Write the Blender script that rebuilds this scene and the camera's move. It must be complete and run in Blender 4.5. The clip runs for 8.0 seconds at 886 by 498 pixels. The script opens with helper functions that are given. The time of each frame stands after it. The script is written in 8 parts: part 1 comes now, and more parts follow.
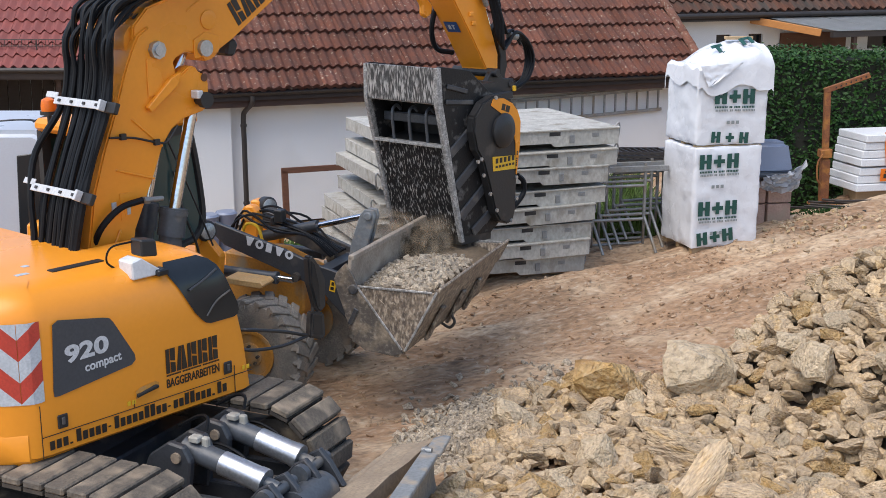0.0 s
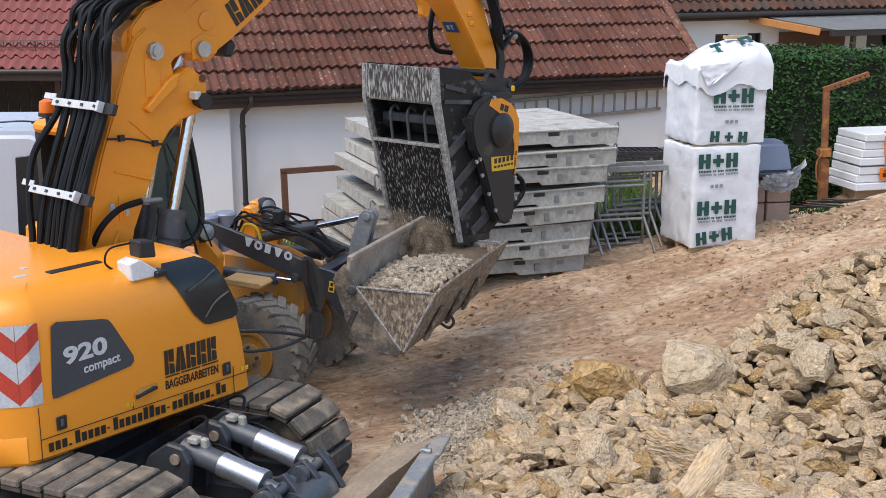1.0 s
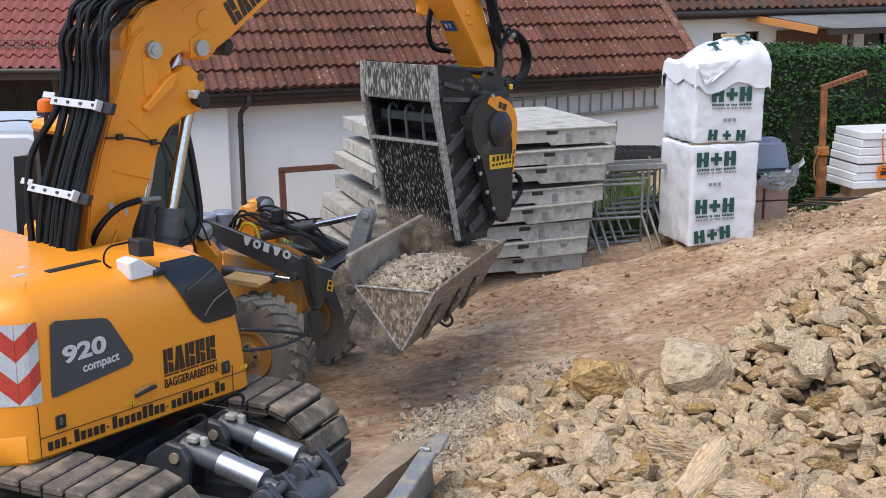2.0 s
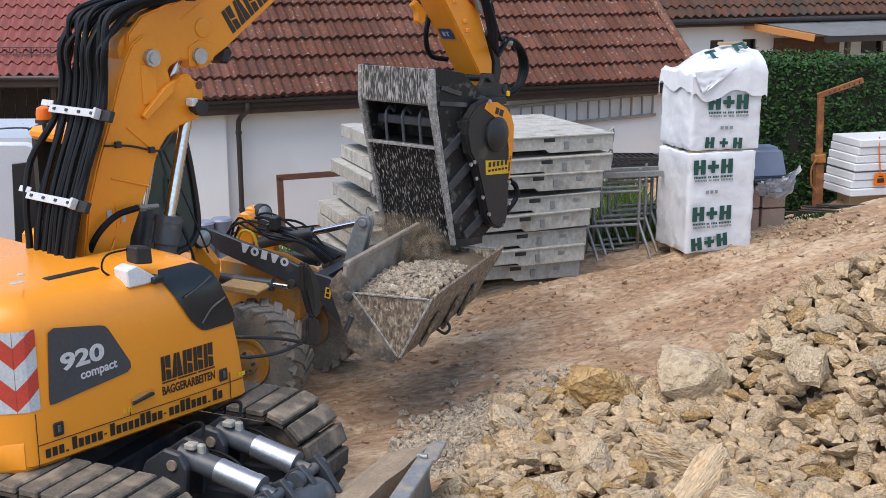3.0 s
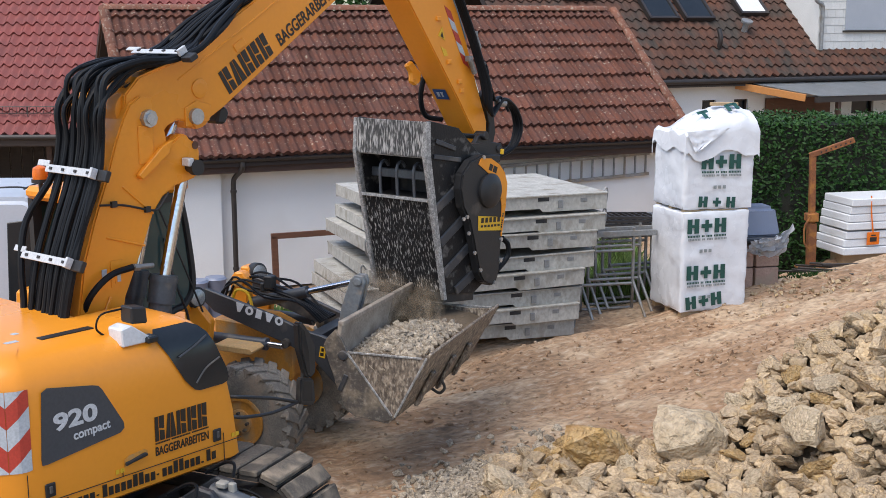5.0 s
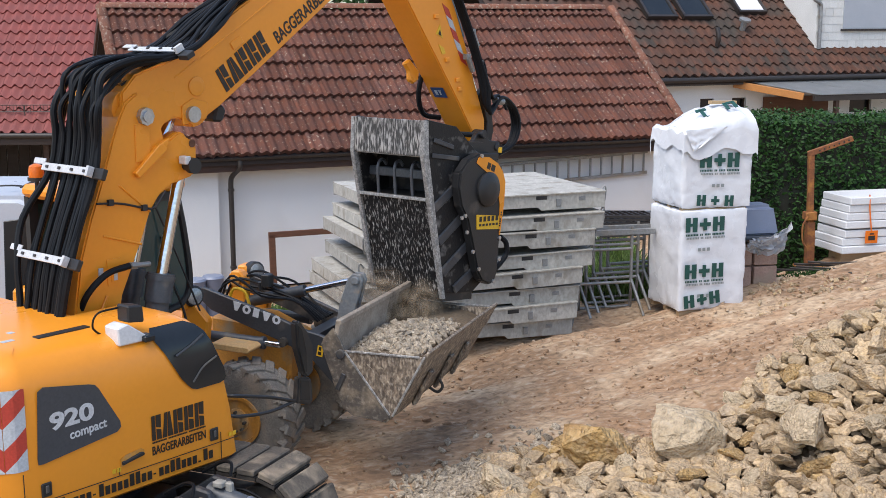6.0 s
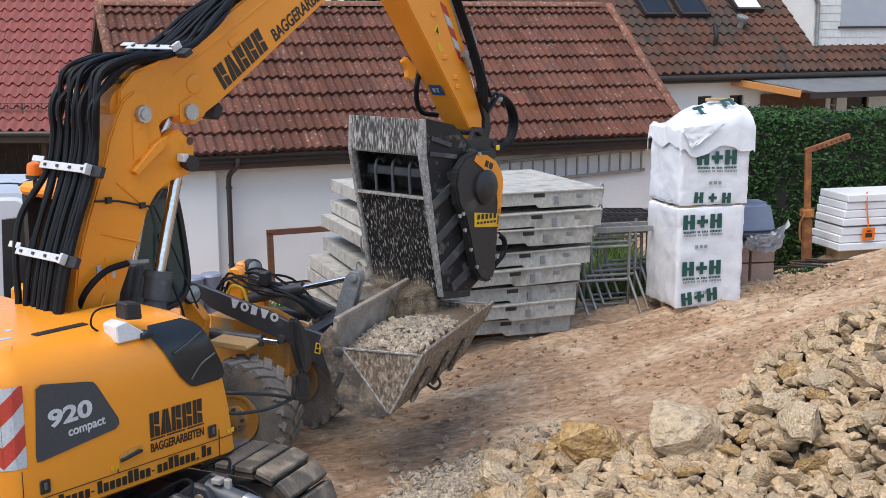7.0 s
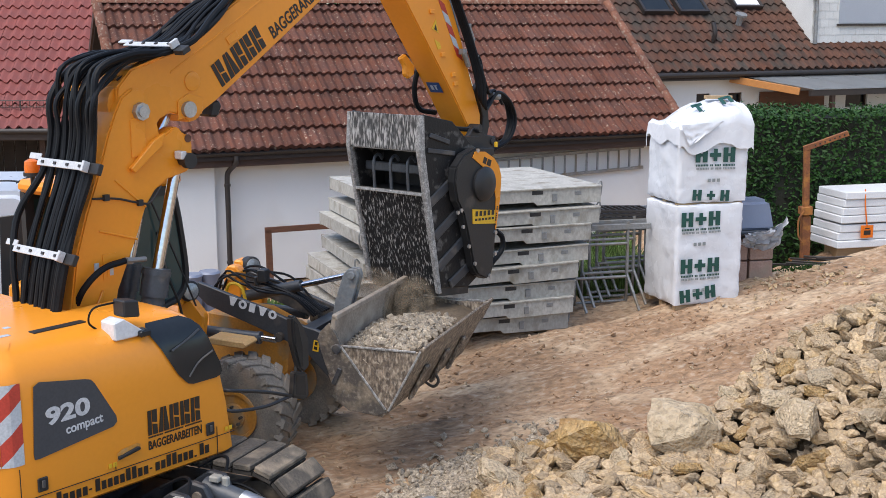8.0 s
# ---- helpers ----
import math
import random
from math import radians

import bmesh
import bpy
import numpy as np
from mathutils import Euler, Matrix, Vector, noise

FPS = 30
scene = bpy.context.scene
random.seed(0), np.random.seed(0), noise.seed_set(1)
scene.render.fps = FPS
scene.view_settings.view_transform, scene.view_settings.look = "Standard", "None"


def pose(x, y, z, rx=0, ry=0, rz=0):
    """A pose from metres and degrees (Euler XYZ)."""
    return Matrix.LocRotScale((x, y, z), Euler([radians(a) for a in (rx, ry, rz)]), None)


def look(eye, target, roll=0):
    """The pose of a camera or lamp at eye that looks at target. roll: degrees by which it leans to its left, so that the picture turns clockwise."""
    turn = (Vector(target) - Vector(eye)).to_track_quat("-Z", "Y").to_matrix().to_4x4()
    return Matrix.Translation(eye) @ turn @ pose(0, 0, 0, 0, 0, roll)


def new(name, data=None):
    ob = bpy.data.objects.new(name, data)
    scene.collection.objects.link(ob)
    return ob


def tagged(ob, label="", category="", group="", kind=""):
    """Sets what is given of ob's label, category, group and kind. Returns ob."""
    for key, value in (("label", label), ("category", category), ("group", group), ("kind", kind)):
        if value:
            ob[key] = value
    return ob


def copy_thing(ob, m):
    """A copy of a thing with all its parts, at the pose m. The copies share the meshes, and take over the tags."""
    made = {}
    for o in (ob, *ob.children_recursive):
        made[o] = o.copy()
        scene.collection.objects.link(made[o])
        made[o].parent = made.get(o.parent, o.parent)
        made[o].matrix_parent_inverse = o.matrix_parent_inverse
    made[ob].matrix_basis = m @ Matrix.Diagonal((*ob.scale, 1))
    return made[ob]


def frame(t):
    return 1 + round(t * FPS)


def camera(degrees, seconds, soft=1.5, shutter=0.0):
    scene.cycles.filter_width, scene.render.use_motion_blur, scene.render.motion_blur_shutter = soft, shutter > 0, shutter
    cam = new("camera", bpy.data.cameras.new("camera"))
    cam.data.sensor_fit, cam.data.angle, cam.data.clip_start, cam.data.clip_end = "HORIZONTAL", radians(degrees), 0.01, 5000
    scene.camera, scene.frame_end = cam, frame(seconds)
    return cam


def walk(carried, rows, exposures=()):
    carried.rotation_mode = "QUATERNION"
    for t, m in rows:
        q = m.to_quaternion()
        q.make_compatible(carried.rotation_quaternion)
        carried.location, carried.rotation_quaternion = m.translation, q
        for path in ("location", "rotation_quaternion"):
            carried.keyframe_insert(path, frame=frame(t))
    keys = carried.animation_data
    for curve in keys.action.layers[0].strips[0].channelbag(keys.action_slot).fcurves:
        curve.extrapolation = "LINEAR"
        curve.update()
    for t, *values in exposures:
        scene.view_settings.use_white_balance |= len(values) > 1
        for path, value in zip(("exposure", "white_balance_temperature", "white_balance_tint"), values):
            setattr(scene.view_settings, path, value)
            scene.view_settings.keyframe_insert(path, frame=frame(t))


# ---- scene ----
# ---------- camera and its path ----------
cam = camera(40.06, 8.0, soft=0.55)
EYE = 4.4
ROWS = [
    (0.0, 0.000, 0.000, 0.000, 0.000, -13.500, 0.000),
    (0.5, 0.009, 0.005, -0.002, 0.024, -13.434, -0.084),
    (1.0, 0.010, 0.006, 0.002, -0.002, -13.499, -0.157),
    (1.5, 0.001, 0.008, -0.003, -0.064, -13.529, -0.213),
    (2.4, 0.003, -0.010, 0.003, -0.145, -13.560, -0.200),
    (3.0, 0.009, -0.025, 0.010, -0.202, -13.222, -0.183),
    (3.5, 0.009, -0.031, 0.022, -0.283, -11.790, -0.145),
    (4.0, 0.007, -0.047, 0.026, -0.374, -10.706, -0.132),
    (4.5, 0.001, -0.048, 0.026, -0.448, -10.474, -0.128),
    (5.2, -0.002, -0.024, 0.020, -0.535, -10.490, -0.115),
    (6.0, -0.003, 0.001, 0.013, -0.619, -10.539, -0.106),
    (6.5, 0.004, -0.010, 0.020, -0.657, -10.621, -0.132),
    (7.0, 0.001, -0.020, 0.012, -0.710, -10.642, -0.142),
    (7.5, -0.001, -0.009, 0.013, -0.745, -10.709, -0.129),
    (8.0, 0.007, -0.014, 0.011, -0.769, -10.762, -0.132),
]
walk(cam, [(t, pose(x, y, EYE + z, 90 + pitch, 0, yaw) @ pose(0, 0, 0, 0, 0, roll)) for t, x, y, z, yaw, pitch, roll in ROWS],
     exposures=[(0.0, 0.77), (1.5, 0.80), (3.0, 0.78), (3.6, 0.73), (4.6, 0.73), (6.0, 0.82), (8.0, 0.81)])

# ---------- sky, sun, exposure ----------
world = bpy.data.worlds.new("world")
scene.world = world
world.use_nodes = True
wn = world.node_tree
sky = wn.nodes.new("ShaderNodeTexSky")
sky.sky_type, sky.sun_disc = "NISHITA", False
SUN_UP, SUN_AZ = 62, 222          # degrees: height, and compass turn of the light's source from +y towards +x
sky.sun_elevation, sky.sun_rotation = radians(SUN_UP), radians(SUN_AZ)
sky.air_density, sky.dust_density, sky.ozone_density = 1.0, 1.6, 1.2
wn.nodes["Background"].inputs["Strength"].default_value = 0.15
wn.links.new(sky.outputs[0], wn.nodes["Background"].inputs["Color"])
sun_data = bpy.data.lights.new("sun", "SUN")
sun_data.energy, sun_data.angle, sun_data.color = 1.65, radians(55), (1.0, 0.945, 0.87)
sun = new("sun", sun_data)
sx, sy, sz = math.sin(radians(SUN_AZ)) * math.cos(radians(SUN_UP)), math.cos(radians(SUN_AZ)) * math.cos(radians(SUN_UP)), math.sin(radians(SUN_UP))
sun.matrix_basis = look((sx * 60, sy * 60, sz * 60), (0, 0, 0))


# ---------- materials ----------
def mat(name, c1, c2=None, rough=0.6, metal=0.0, scale=6.0, fine=60.0, bump=0.15, dirt=None, dirt_at=0.62, dirt_scale=3.0, vary=0.0, relief=0.02,
        island=0.0, stretch=(1, 1, 1), detail=4.0, spec=0.5, speck=0.0, speck_scale=60.0, tint=0.86, turn=0.0):
    """Two colours mixed by a coarse noise, a fine grain in relief and gloss, and dirt in patches. vary / island: change of value from piece to piece."""
    m = bpy.data.materials.new(name)
    m.use_nodes = True
    nt = m.node_tree
    n, l = nt.nodes, nt.links
    p = n["Principled BSDF"]
    c2 = c2 or tuple(v * 0.8 for v in c1)
    tc = n.new("ShaderNodeTexCoord")
    mp = n.new("ShaderNodeMapping")
    mp.inputs["Scale"].default_value = stretch
    if turn:
        mp.vector_type = "TEXTURE"
        mp.inputs["Rotation"].default_value = (0, 0, radians(turn))
        mp.inputs["Scale"].default_value = tuple(1 / v for v in stretch)
    l.new(tc.outputs["Object"], mp.inputs[0])
    rnd = None
    if vary:
        oi = n.new("ShaderNodeObjectInfo")
        rnd = oi.outputs["Random"]
    elif island:
        ge = n.new("ShaderNodeNewGeometry")
        rnd = ge.outputs["Random Per Island"]
    src = mp.outputs[0]
    if rnd is not None:
        off = n.new("ShaderNodeVectorMath")
        off.operation = "MULTIPLY_ADD"
        l.new(rnd, off.inputs[0])
        off.inputs[1].default_value = (31.0, 17.0, 23.0)
        l.new(src, off.inputs[2])
        src = off.outputs[0]

    def noise_at(s, d):
        t = n.new("ShaderNodeTexNoise")
        t.inputs["Scale"].default_value, t.inputs["Detail"].default_value = s, d
        l.new(src, t.inputs["Vector"])
        return t.outputs["Fac"]

    def ramp(f, a, b):
        r = n.new("ShaderNodeMapRange")
        r.inputs["From Min"].default_value, r.inputs["From Max"].default_value = a, b
        l.new(f, r.inputs["Value"])
        return r.outputs["Result"]

    def mix(f, a, b, kind="MIX"):
        x = n.new("ShaderNodeMix")
        x.data_type, x.blend_type = "RGBA", kind
        if isinstance(f, float):
            x.inputs[0].default_value = f
        else:
            l.new(f, x.inputs[0])
        for i, v in ((6, a), (7, b)):
            if isinstance(v, tuple):
                x.inputs[i].default_value = (*v, 1)
            else:
                l.new(v, x.inputs[i])
        return x.outputs[2]

    coarse, grain = noise_at(scale, detail), noise_at(fine, 3.0)
    col = mix(ramp(coarse, 0.32, 0.68), c1, c2)
    col = mix(ramp(grain, 0.35, 0.75), col, tuple(v * tint for v in c2))
    if dirt:
        d = noise_at(dirt_scale, 6.0)
        col = mix(ramp(d, dirt_at - 0.08, dirt_at + 0.1), col, dirt)
    speckle = None
    if speck:
        speckle = noise_at(speck_scale, 5.0)
        col = mix(ramp(speckle, 0.50, 0.33), col, mix(speck, col, (0.05, 0.04, 0.03)))
        col = mix(ramp(speckle, 0.54, 0.70), col, mix(speck * 0.5, col, (0.85, 0.76, 0.62)))
    amount = vary or island
    if amount:
        hsv = n.new("ShaderNodeHueSaturation")
        r = n.new("ShaderNodeMapRange")
        r.inputs["To Min"].default_value, r.inputs["To Max"].default_value = 1 - amount, 1 + amount
        l.new(rnd, r.inputs["Value"])
        l.new(r.outputs[0], hsv.inputs["Value"])
        r2 = n.new("ShaderNodeMapRange")
        r2.inputs["To Min"].default_value, r2.inputs["To Max"].default_value = 1 + amount * 0.9, 1 - amount * 0.9
        l.new(coarse, r2.inputs["Value"])
        l.new(r2.outputs[0], hsv.inputs["Saturation"])
        l.new(col, hsv.inputs["Color"])
        col = hsv.outputs[0]
    l.new(col, p.inputs["Base Color"])
    rr = n.new("ShaderNodeMapRange")
    rr.inputs["To Min"].default_value, rr.inputs["To Max"].default_value = max(0.03, rough - 0.12), min(1.0, rough + 0.12)
    l.new(coarse, rr.inputs["Value"])
    l.new(rr.outputs[0], p.inputs["Roughness"])
    p.inputs["Metallic"].default_value = metal
    p.inputs["Specular IOR Level"].default_value = spec
    if bump:
        bp = n.new("ShaderNodeBump")
        bp.inputs["Strength"].default_value, bp.inputs["Distance"].default_value = bump, relief
        l.new(grain, bp.inputs["Height"])
        last = bp
        if speckle is not None:
            last = n.new("ShaderNodeBump")
            last.inputs["Strength"].default_value, last.inputs["Distance"].default_value = min(0.6, bump * 0.6), relief * 0.3
            l.new(speckle, last.inputs["Height"])
            l.new(bp.outputs[0], last.inputs["Normal"])
        l.new(last.outputs[0], p.inputs["Normal"])
    return m


DUST = (0.42, 0.34, 0.25)
M = dict(
    yellow=mat("amber_paint", (0.80, 0.295, 0.022), (0.775, 0.28, 0.020), 0.30, scale=1.2, fine=24, bump=0.004, dirt=(0.62, 0.29, 0.06), dirt_at=0.80, dirt_scale=2.2, tint=0.98),
    yellow_old=mat("worn_amber_paint", (0.62, 0.28, 0.04), (0.50, 0.22, 0.04), 0.5, scale=3, fine=40, bump=0.05, dirt=(0.36, 0.26, 0.15), dirt_at=0.58, dirt_scale=4),
    # amber lightened in the colour itself to imitate reflected sky
    skyamber=mat("sky_sheen_amber_paint", (0.72, 0.46, 0.20), (0.64, 0.38, 0.15), 0.5, scale=4, fine=40, bump=0.03, dirt=(0.50, 0.36, 0.20), dirt_at=0.64, dirt_scale=5),
    grey=mat("dark_grey_paint", (0.045, 0.05, 0.058), (0.035, 0.038, 0.044), 0.45, scale=3, fine=40, bump=0.04, dirt=(0.13, 0.115, 0.10), dirt_at=0.62, dirt_scale=3.5),
    greymid=mat("slate_grey_paint", (0.075, 0.085, 0.098), (0.058, 0.065, 0.075), 0.4, scale=3, fine=40, bump=0.03, dirt=(0.22, 0.19, 0.15), dirt_at=0.66),
    black=mat("black_plastic", (0.012, 0.012, 0.013), (0.02, 0.02, 0.021), 0.5, scale=8, fine=80, bump=0.08, dirt=(0.10, 0.085, 0.07), dirt_at=0.7),
    hose=mat("black_hose_rubber", (0.006, 0.007, 0.009), (0.010, 0.011, 0.013), 0.45, scale=10, fine=90, bump=0.05, dirt=(0.03, 0.027, 0.024), dirt_at=0.76, dirt_scale=5, spec=0.14),
    tyre=mat("dusty_tyre_rubber", (0.30, 0.27, 0.225), (0.16, 0.145, 0.125), 0.85, scale=5, fine=50, bump=0.3, dirt=(0.26, 0.21, 0.16), dirt_at=0.58, dirt_scale=6),
    track=mat("muddy_track_pad", (0.15, 0.125, 0.095), (0.085, 0.072, 0.058), 0.85, scale=4, fine=40, bump=0.5, dirt=(0.25, 0.20, 0.145), dirt_at=0.56, dirt_scale=5, vary=0.12),
    chain=mat("earthy_dark_steel", (0.045, 0.04, 0.036), (0.09, 0.075, 0.06), 0.75, metal=0.3, scale=7, fine=40, bump=0.3, dirt=(0.28, 0.22, 0.15), dirt_at=0.58, dirt_scale=5),
    chrome=mat("chrome", (0.72, 0.73, 0.75), (0.62, 0.63, 0.66), 0.16, 1.0, scale=4, fine=30, bump=0.0),
    dullchrome=mat("dusty_bright_steel", (0.55, 0.57, 0.60), (0.42, 0.44, 0.46), 0.36, 0.85, scale=6, fine=40, bump=0.05, dirt=(0.40, 0.36, 0.31), dirt_at=0.68),
    zinc=mat("galvanised_steel", (0.36, 0.37, 0.37), (0.25, 0.255, 0.255), 0.5, 0.55, scale=5, fine=30, bump=0.06, dirt=(0.26, 0.21, 0.15), dirt_at=0.62),
    plate=mat("zinc_grey_decking", (0.52, 0.50, 0.45), (0.36, 0.345, 0.305), 0.7, 0.1, scale=5, fine=26, bump=0.2, dirt=(0.22, 0.195, 0.15), dirt_at=0.61, dirt_scale=4.5, vary=0.16, stretch=(1.0, 1.0, 0.7), detail=8.0),
    bracket=mat("bright_drilled_steel", (0.62, 0.63, 0.64), (0.52, 0.53, 0.54), 0.4, 0.1, scale=8, fine=60, bump=0.03),
    bucket=mat("muddy_scraped_steel", (0.33, 0.25, 0.175), (0.12, 0.093, 0.072), 0.65, 0.05, scale=11, fine=30, bump=0.6, dirt=(0.46, 0.37, 0.27), dirt_at=0.58, dirt_scale=13, detail=9.0, stretch=(1.6, 1.6, 0.8), speck=0.7, speck_scale=24),
    bladetop=mat("dusty_blue_grey_steel", (0.25, 0.265, 0.27), (0.19, 0.20, 0.205), 0.6, 0.1, scale=5, fine=30, bump=0.2, dirt=(0.36, 0.29, 0.21), dirt_at=0.62, dirt_scale=6),
    gusset=mat("dusty_black_steel", (0.075, 0.068, 0.062), (0.12, 0.10, 0.082), 0.6, 0.05, scale=5, fine=30, bump=0.3, dirt=(0.27, 0.215, 0.155), dirt_at=0.55, dirt_scale=6, speck=0.3, speck_scale=26, detail=8.0),
    blade=mat("sandy_blade_steel", (0.36, 0.285, 0.20), (0.26, 0.205, 0.15), 0.85, 0.1, scale=4, fine=30, bump=0.3, dirt=(0.17, 0.15, 0.13), dirt_at=0.66),
    bucketin=mat("dusty_bucket_steel", (0.40, 0.335, 0.265), (0.28, 0.225, 0.175), 0.8, 0.1, scale=5, fine=40, bump=0.2, dirt=(0.42, 0.36, 0.29), dirt_at=0.55),
    scratch=mat("scraped_black_steel", (0.006, 0.006, 0.007), (0.012, 0.012, 0.012), 0.5, 0.0, scale=10, fine=60, bump=0.25, dirt=(0.50, 0.48, 0.45), dirt_at=0.615, dirt_scale=13, stretch=(4.2, 4.2, 0.7), detail=12.0, spec=0.25),
    cheek=mat("dusty_black_cheek_steel", (0.009, 0.009, 0.010), (0.018, 0.017, 0.017), 0.5, 0.0, scale=6, fine=40, bump=0.2, dirt=(0.16, 0.15, 0.14), dirt_at=0.64, dirt_scale=9, detail=10.0, spec=0.25),
    scratch2=mat("scraped_pale_steel", (0.02, 0.02, 0.02), (0.07, 0.068, 0.064), 0.55, 0.1, scale=10, fine=60, bump=0.25, dirt=(0.50, 0.48, 0.45), dirt_at=0.545, dirt_scale=13, stretch=(4.2, 4.2, 0.8), detail=12.0),
    edge=mat("worn_bright_edge", (0.58, 0.565, 0.54), (0.20, 0.195, 0.185), 0.5, 0.2, scale=22, fine=60, bump=0.2),
    glass=mat("dark_tinted_glass", (0.012, 0.016, 0.020), (0.018, 0.022, 0.026), 0.12, 0.0, scale=2, fine=20, bump=0.0, spec=0.4),
    greenglass=mat("green_tinted_cab_glass", (0.035, 0.075, 0.075), (0.05, 0.09, 0.088), 0.1, 0.0, scale=2, fine=20, bump=0.0, spec=0.7),
    decal=mat("slate_decal", (0.055, 0.062, 0.072), (0.048, 0.053, 0.062), 0.45, scale=2, fine=60, bump=0.02),
    ink=mat("black_print", (0.022, 0.016, 0.012), None, 0.5, bump=0.0),
    silver=mat("silver_print", (0.62, 0.64, 0.66), None, 0.45, bump=0.0),
    white=mat("white_paint", (0.70, 0.72, 0.74), (0.66, 0.68, 0.70), 0.3, scale=2, fine=40, bump=0.004, dirt=(0.50, 0.47, 0.42), dirt_at=0.7),
    # truck white, darkened and blued to paint in the shadow on its side
    vanshade=mat("shadow_toned_truck_white", (0.50, 0.535, 0.585), (0.47, 0.50, 0.55), 0.3, scale=2, fine=40, bump=0.004, tint=0.98),
    red=mat("red_reflective_film", (0.50, 0.055, 0.035), (0.42, 0.045, 0.03), 0.4, scale=6, fine=60, bump=0.02),
    reflect=mat("silver_reflective_film", (0.50, 0.54, 0.58), (0.42, 0.46, 0.50), 0.4, scale=6, fine=60, bump=0.02),
    blue=mat("blue_sticker", (0.02, 0.07, 0.22), None, 0.45, bump=0.0),
    signal=mat("warning_yellow_film", (0.80, 0.48, 0.02), (0.72, 0.42, 0.02), 0.45, scale=6, bump=0.0),
    orange=mat("orange_beacon_plastic", (0.80, 0.20, 0.02), (0.70, 0.15, 0.01), 0.25, scale=5, bump=0.0),
    lens=mat("lamp_lens", (0.45, 0.46, 0.46), (0.30, 0.31, 0.31), 0.12, 0.3, scale=20, fine=60, bump=0.1),
    plaster=mat("white_render", (0.82, 0.82, 0.80), (0.76, 0.76, 0.74), 0.9, scale=0.8, fine=90, bump=0.12, dirt=(0.66, 0.655, 0.63), dirt_at=0.68, dirt_scale=0.7),
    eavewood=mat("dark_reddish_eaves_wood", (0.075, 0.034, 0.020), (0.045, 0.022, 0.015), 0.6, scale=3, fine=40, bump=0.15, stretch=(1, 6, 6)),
    wood=mat("brown_stained_wood", (0.16, 0.065, 0.030), (0.10, 0.040, 0.020), 0.6, scale=3, fine=40, bump=0.15, stretch=(1, 6, 6)),
    darkwood=mat("dark_stained_wood", (0.045, 0.026, 0.018), (0.03, 0.018, 0.013), 0.65, scale=3, fine=40, bump=0.15, stretch=(1, 6, 6)),
    palewood=mat("pale_raw_wood", (0.52, 0.37, 0.21), (0.42, 0.29, 0.16), 0.7, scale=3, fine=50, bump=0.1, stretch=(1, 5, 5)),
    orangewood=mat("orange_varnished_wood", (0.55, 0.24, 0.06), (0.46, 0.19, 0.05), 0.5, scale=3, fine=40, bump=0.08, stretch=(1, 5, 5)),
    gutter=mat("dark_brown_gutter_metal", (0.035, 0.030, 0.028), (0.05, 0.042, 0.038), 0.45, 0.3, scale=4, bump=0.04),
    rooftile=mat("weathered_brown_roof_tile", (0.165, 0.069, 0.047), (0.102, 0.048, 0.037), 0.9, spec=0.15, scale=2.6, fine=50, bump=0.35, dirt=(0.42, 0.34, 0.26), dirt_at=0.685, dirt_scale=15, vary=0.24),
    redtile=mat("red_clay_roof_tile", (0.25, 0.060, 0.048), (0.18, 0.046, 0.040), 0.7, scale=3, fine=60, bump=0.15, vary=0.10),
    housetile=mat("brown_clay_roof_tile", (0.145, 0.068, 0.045), (0.092, 0.049, 0.036), 0.9, spec=0.15, scale=1.2, fine=40, bump=0.25, dirt=(0.060, 0.050, 0.042), dirt_at=0.54, dirt_scale=0.9, vary=0.16),
    ridge=mat("lichened_ridge_tile", (0.24, 0.098, 0.058), (0.165, 0.072, 0.048), 0.9, scale=3, fine=40, bump=0.3, dirt=(0.36, 0.29, 0.22), dirt_at=0.63, dirt_scale=12, vary=0.18),
    pinkblock=mat("dusty_pink_block", (0.42, 0.28, 0.22), (0.34, 0.22, 0.17), 0.9, scale=5, fine=40, bump=0.2, dirt=(0.30, 0.24, 0.18), dirt_at=0.6),
    underlay=mat("roof_underlay", (0.035, 0.024, 0.020), None, 0.9, bump=0.0),
    soil=mat("trodden_brown_earth", (0.49, 0.31, 0.178), (0.30, 0.182, 0.102), 0.95, scale=1.3, fine=9, bump=1.0, relief=0.05, dirt=(0.50, 0.36, 0.23), dirt_at=0.56, dirt_scale=1.5, detail=12.0, stretch=(0.50, 1.4, 1), speck=0.48, speck_scale=18, turn=24),
    # rubble bed, coloured dark so that gaps between stones read as shaded
    gaprubble=mat("gap_shaded_limestone_bed", (0.20, 0.145, 0.09), (0.13, 0.095, 0.06), 0.95, scale=5, fine=30, bump=0.9),
    stone=mat("yellow_limestone", (0.66, 0.49, 0.30), (0.47, 0.345, 0.215), 0.92, scale=4.5, fine=12, bump=0.9, relief=0.06, speck=0.34, speck_scale=13, dirt=(0.56, 0.37, 0.17), dirt_at=0.62, dirt_scale=3.2, vary=0.15, detail=8.0, stretch=(1, 1, 2.2)),
    ochre=mat("ochre_limestone", (0.48, 0.29, 0.105), (0.52, 0.355, 0.165), 0.92, scale=3, fine=16, bump=1.0, relief=0.06, speck=0.30, speck_scale=12, dirt=(0.35, 0.20, 0.07), dirt_at=0.58, vary=0.12),
    palestone=mat("pale_grey_limestone", (0.64, 0.505, 0.335), (0.53, 0.415, 0.275), 0.92, scale=3, fine=16, bump=1.0, relief=0.06, speck=0.28, speck_scale=12, dirt=(0.42, 0.31, 0.17), dirt_at=0.62, vary=0.12),
